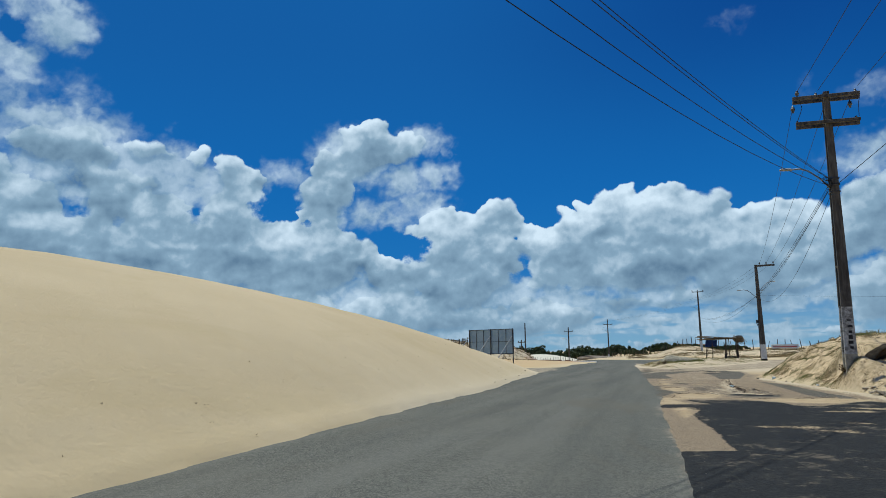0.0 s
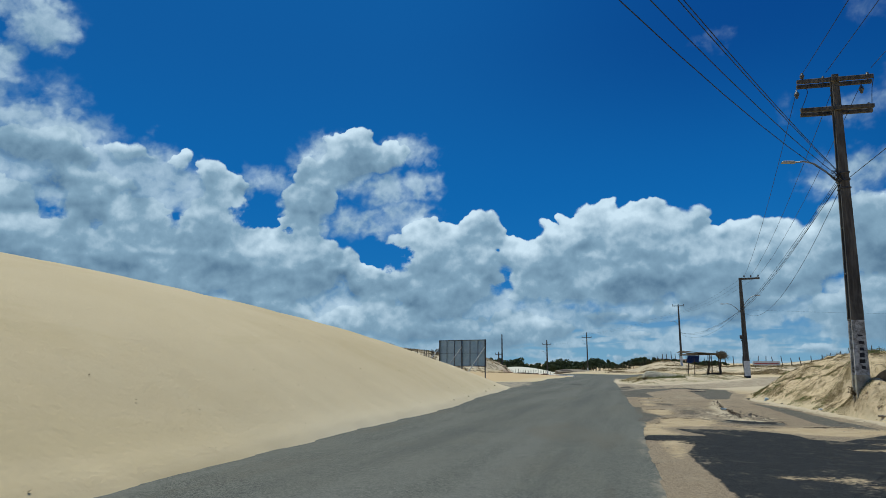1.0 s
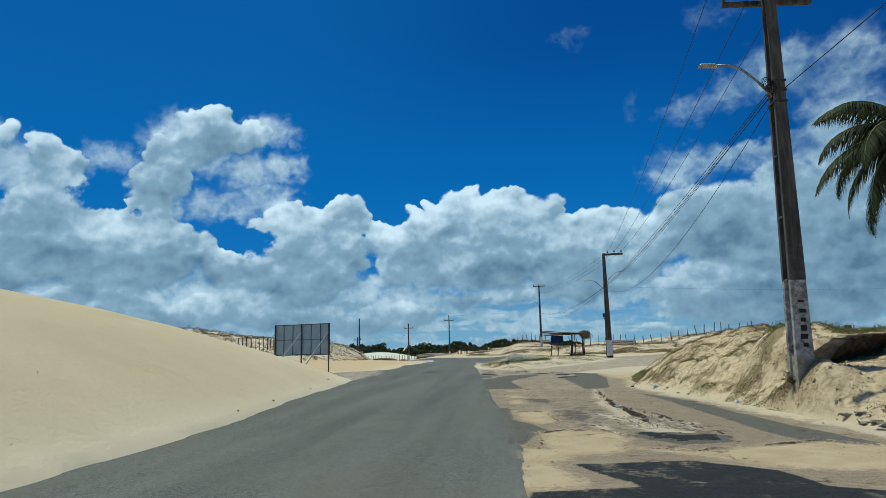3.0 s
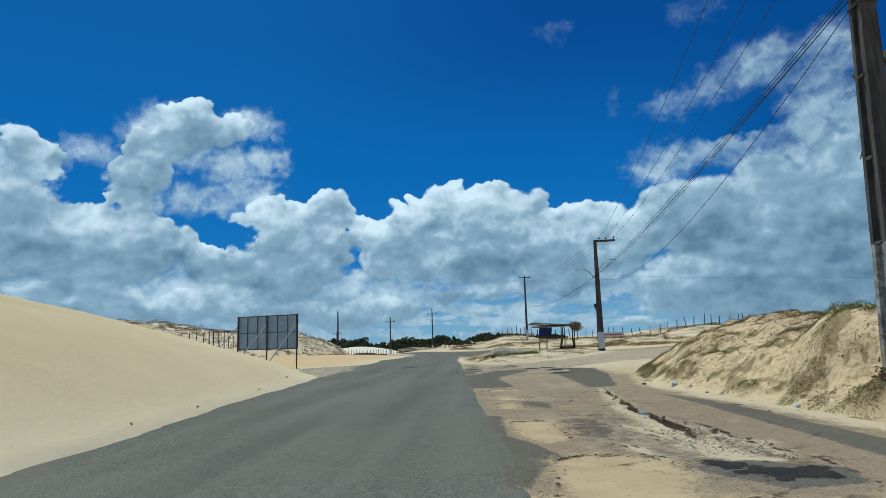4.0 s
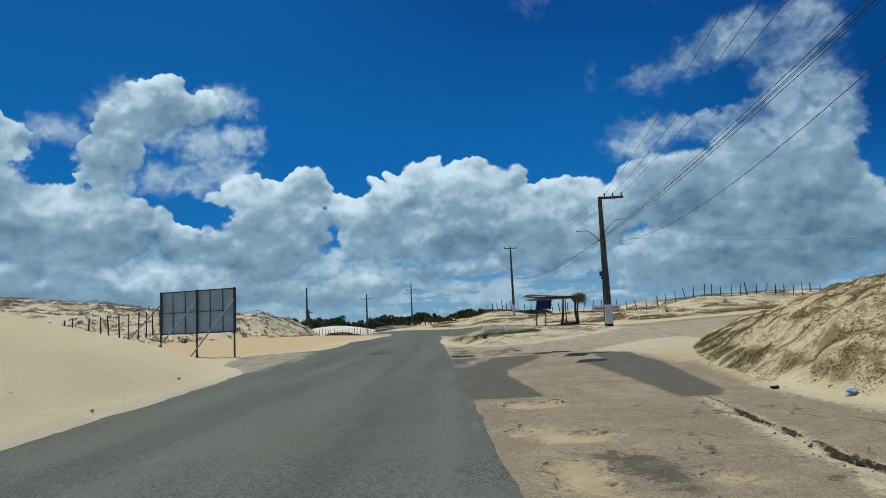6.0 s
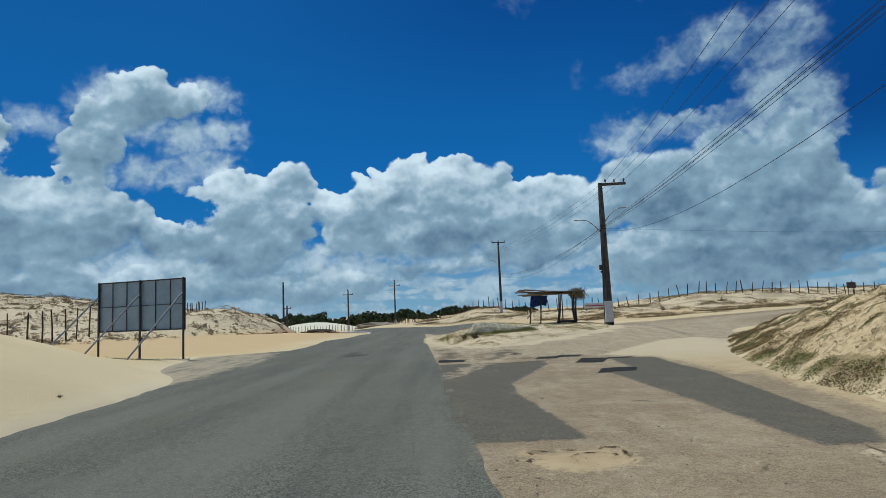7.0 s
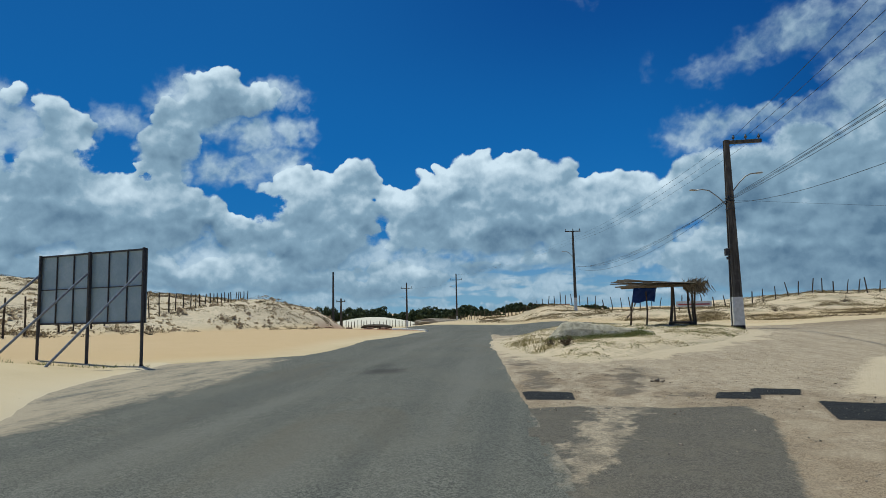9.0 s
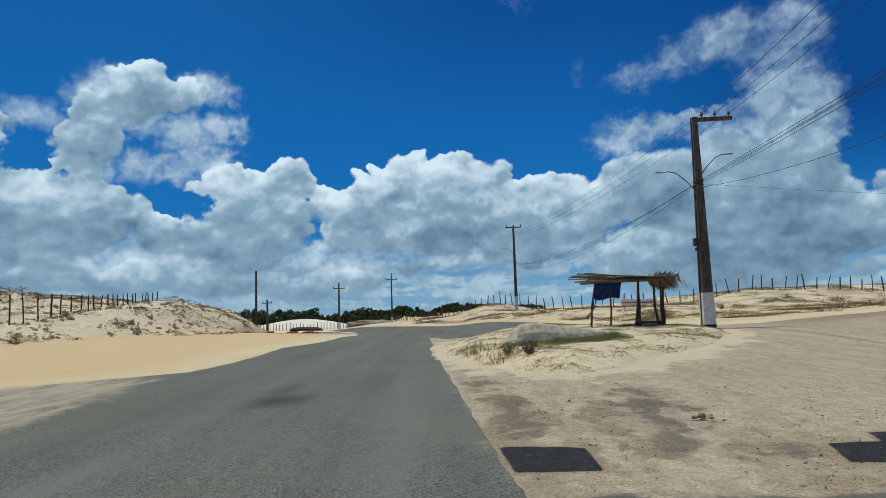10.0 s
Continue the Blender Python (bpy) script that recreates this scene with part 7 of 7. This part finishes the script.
crumbs("sand_clods", (5.8, 14.0), (12.0, 48.0), 20000, 5, 0.015, M_CLOD, "small crusted clods of sand on the face of the mound",
       lambda x, y: (x - np.interp(y, TOE_Y, TOE_X) > 0.1) & (fbm(x * 0.7, y * 0.7, 3, 191) > -0.1), True)
crumbs("sand_clods", (-34.0, -14.5), (58.0, 100.0), 7000, 6, 0.07, M_CLOD, "crusted clods of sand on the hill behind the billboard",
       lambda x, y: (y > np.interp(-x, HILL_X, HILL_FRONT) + 2) & (fbm(x * 0.4, y * 0.4, 3, 192) > -0.1), True)

# kerb stones round the far bend
kerb = base("kerb", (-6.7, 81.3, 0), "white painted kerb round the bend in the road", "kerb")
kerb.matrix_world = Matrix.Identity(4)
pts = [(-6.35, 80.3), (-7.0, 82.3), (-9.2, 87.2), (-12.8, 92.4)]
for (ax, ay), (bx, by) in zip(pts, pts[1:]):
    n = max(1, round(math.hypot(bx - ax, by - ay)))
    for k in range(n):
        t = (k + 0.5) / n
        x, y = ax + (bx - ax) * t, ay + (by - ay) * t
        bm = bmesh.new()
        add_box(bm, (0.97, 0.18, 0.34), (x, y, float(lie(np.array(x), np.array(y))) - 0.02), Matrix.Rotation(math.atan2(by - ay, bx - ax), 4, "Z"), 0.02)
        part("kerbstone", bm, M_KERB, kerb)
for k in range(7):
    x, y = -13.0 + rnd.uniform(-2.0, 3.0), 84 + rnd.uniform(-2, 4)
    loose("earth_clod", (rnd.uniform(0.3, 0.9), rnd.uniform(0.3, 0.6), rnd.uniform(0.12, 0.28)), (x, y, gz(x, y) + 0.05), 100 + k, M_TILE, "clod of red-brown earth by the kerb", "earth clod", 2, 0.3, k, "red earth heap")

loose("earth_heap", (6.0, 3.0, 1.3), (-22.0, 138.0, gz(-22.0, 138.0) + 0.02), 120, M_EARTH, "low heap of dark earth before the white dune", "earth heap", 2, 0.15)
loose("earth_heap", (8.0, 3.5, 1.5), (-11.5, 132.0, gz(-11.5, 132.0) + 0.1), 121, M_STONE, "low brown heap of sand and rubble beyond the bend", "earth heap", 2, 0.15)

# ---------------------------------------------------------------- far trees, houses and signs
def leafy_tree(place, spread, height, seed, label):
    """A low, broad coastal tree: short trunk, limbs, and a domed crown of many leaf clumps down to the ground."""
    rnd = random.Random(seed)
    t = base("tree", place, label, "tree", "far trees")
    bm = bmesh.new()
    add_tube(bm, [(0, 0, -0.4), (0.1, 0.05, height * 0.25), (0.25 * rnd.uniform(-1, 1), 0, height * 0.6)], [0.2, 0.15, 0.08], 6)
    for k in range(6):
        a = k * 1.05 + rnd.uniform(-0.3, 0.3)
        e = Vector((math.cos(a) * spread * 0.6, math.sin(a) * spread * 0.6, height * rnd.uniform(0.45, 0.75)))
        add_tube(bm, [(0.1, 0.05, height * 0.2), e * 0.55, e], [0.09, 0.06, 0.03], 5)
    part("trunk", bm, M_BARK, t)
    lobes = []
    for k in range(30):
        a, r = rnd.uniform(0, 6.28), math.sqrt(rnd.random())
        dome = math.sqrt(max(0.0, 1 - r * r * 0.9))
        lobes.append((Vector((math.cos(a) * r * spread, math.sin(a) * r * spread * 0.8, height * dome * rnd.uniform(0.35, 0.86))), height * rnd.uniform(0.14, 0.24)))
    verts, faces = [], []
    for k in range(2600):
        c, r = lobes[k % len(lobes)]
        d = Vector((rnd.gauss(0, 1), rnd.gauss(0, 1), rnd.gauss(0.25, 0.8))).normalized()
        q = c + d * r * rnd.uniform(0.70, 1.06)
        q.z = max(q.z, 0.05)
        s = rnd.uniform(0.15, 0.30)
        u = (Vector((rnd.gauss(0, 1), rnd.gauss(0, 1), rnd.gauss(0, 1))).normalized() + d.orthogonal() * 0.6).normalized()
        w = u.cross(d + Vector((0.01, 0.02, 0.03))).normalized() * s * 0.7
        faces.append((len(verts), len(verts) + 1, len(verts) + 2, len(verts) + 3))
        verts += [tuple(q + o) for o in (-u * s, w, u * s, -w)]
    me = bpy.data.meshes.new("crown")
    me.from_pydata(verts, [], faces)
    link("crown", me, M_CROWN, t)
    return t


def tree_row():
    rnd = random.Random(21)
    xs = [-72, -56.5, -54.3, -50.5, -46.6, -41.7, -37.9, -34.1, -30.9, -27, -22.6, -19.4, -16, -13.3, -10.1, -7.6, -6.3, -3.5, -0.2, 3.7, 9.1, 13, 17.6, 22.2, 27]
    tops = [4.2, 3.4, 4.5, 4.6, 4.1, 3.6, 4.4, 2.8, 2.2, 3.2, 3.6, 3.3, 3.3, 4.2, 4.1, 3.0, 1.7, 2.4, 3.7, 4.3, 4.0, 3.4, 2.9, 2.0, 1.5]
    x, k = -72.0, 0
    while x < 26:
        y = 212 + rnd.uniform(-3, 14)
        top = float(np.interp(x, xs, tops)) + rnd.uniform(-0.45, 0.15)
        g = gz(x, y) - 0.2
        spread = rnd.uniform(2.2, 3.8)
        leafy_tree((x, y, g), spread, max(1.6, top - g), 200 + k, "dense dark green bushy tree on the far dunes")
        x += spread * rnd.uniform(0.62, 0.95)
        k += 1


tree_row()


def house(place, w, d, h, turn, label):
    hs = base("house", place, label, "house", "far houses", turn)
    bm = bmesh.new()
    add_box(bm, (w, d, h), (0, 0, h / 2 - 0.2))
    part("wall", bm, M_WALL, hs)
    bm = bmesh.new()
    rise = 1.1
    ridge = [bm.verts.new(p) for p in ((-w / 2 - 0.4, 0, h + rise), (w / 2 + 0.4, 0, h + rise))]
    front = [bm.verts.new(p) for p in ((-w / 2 - 0.4, -d / 2 - 0.4, h - 0.15), (w / 2 + 0.4, -d / 2 - 0.4, h - 0.15))]
    rear = [bm.verts.new(p) for p in ((-w / 2 - 0.4, d / 2 + 0.4, h - 0.15), (w / 2 + 0.4, d / 2 + 0.4, h - 0.15))]
    bm.faces.new((front[0], front[1], ridge[1], ridge[0]))
    bm.faces.new((rear[1], rear[0], ridge[0], ridge[1]))
    bm.faces.new((front[0], ridge[0], rear[0]))
    bm.faces.new((front[1], rear[1], ridge[1]))
    bm.faces.new((front[0], rear[0], rear[1], front[1]))
    part("roof", bm, M_TILE, hs)
    for x in (-w * 0.3, w * 0.3):
        bm = bmesh.new()
        add_box(bm, (1.0, 0.06, 1.0), (x, -d / 2 - 0.02, h * 0.5))
        part("window", bm, M_SHUTTER, hs)
    bm = bmesh.new()
    add_box(bm, (0.9, 0.06, 2.0), (0, -d / 2 - 0.02, 0.8))
    part("door", bm, M_SHUTTER, hs)


house((9.5, 240.0, gz(9.5, 240.0) - 0.8), 5.0, 4.5, 2.1, 8, "small plastered house with tiled roof among far trees")
house((17.0, 243.0, gz(17.0, 243.0) - 0.8), 5.5, 4.5, 2.0, -6, "small pale house with tiled roof on the far rise")

sign = base("sign", (49.8, 101.0, gz(49.8, 101.0)), "dark board sign on two stakes at the side road", "sign")
for dx in (-0.35, 0.35):
    bm = bmesh.new()
    add_box(bm, (0.07, 0.07, 2.2), (dx, 0, 0.8), None, 0.01)
    part("post", bm, M_DARKWOOD, sign)
bm = bmesh.new()
add_box(bm, (1.1, 0.05, 0.75), (0, -0.08, 1.55), None, 0.01)
part("board", bm, M_SIGN, sign)
banner = base("banner", (18.0, 97.0, gz(18.0, 97.0)), "low white board with red stripe on the sand ridge", "sign")
bm = bmesh.new()
add_box(bm, (3.4, 0.06, 0.55), (0, 0, 0.55), None, 0.01)
part("board", bm, M_KERB, banner)
bm = bmesh.new()
add_box(bm, (3.0, 0.02, 0.12), (0, -0.05, 0.5))
part("stripe", bm, M_RED, banner, "faded red stripe")
for dx in (-1.4, 1.4):
    bm = bmesh.new()
    add_box(bm, (0.08, 0.08, 1.1), (dx, 0.08, 0.25), None, 0.01)
    part("post", bm, M_DARKWOOD, banner)
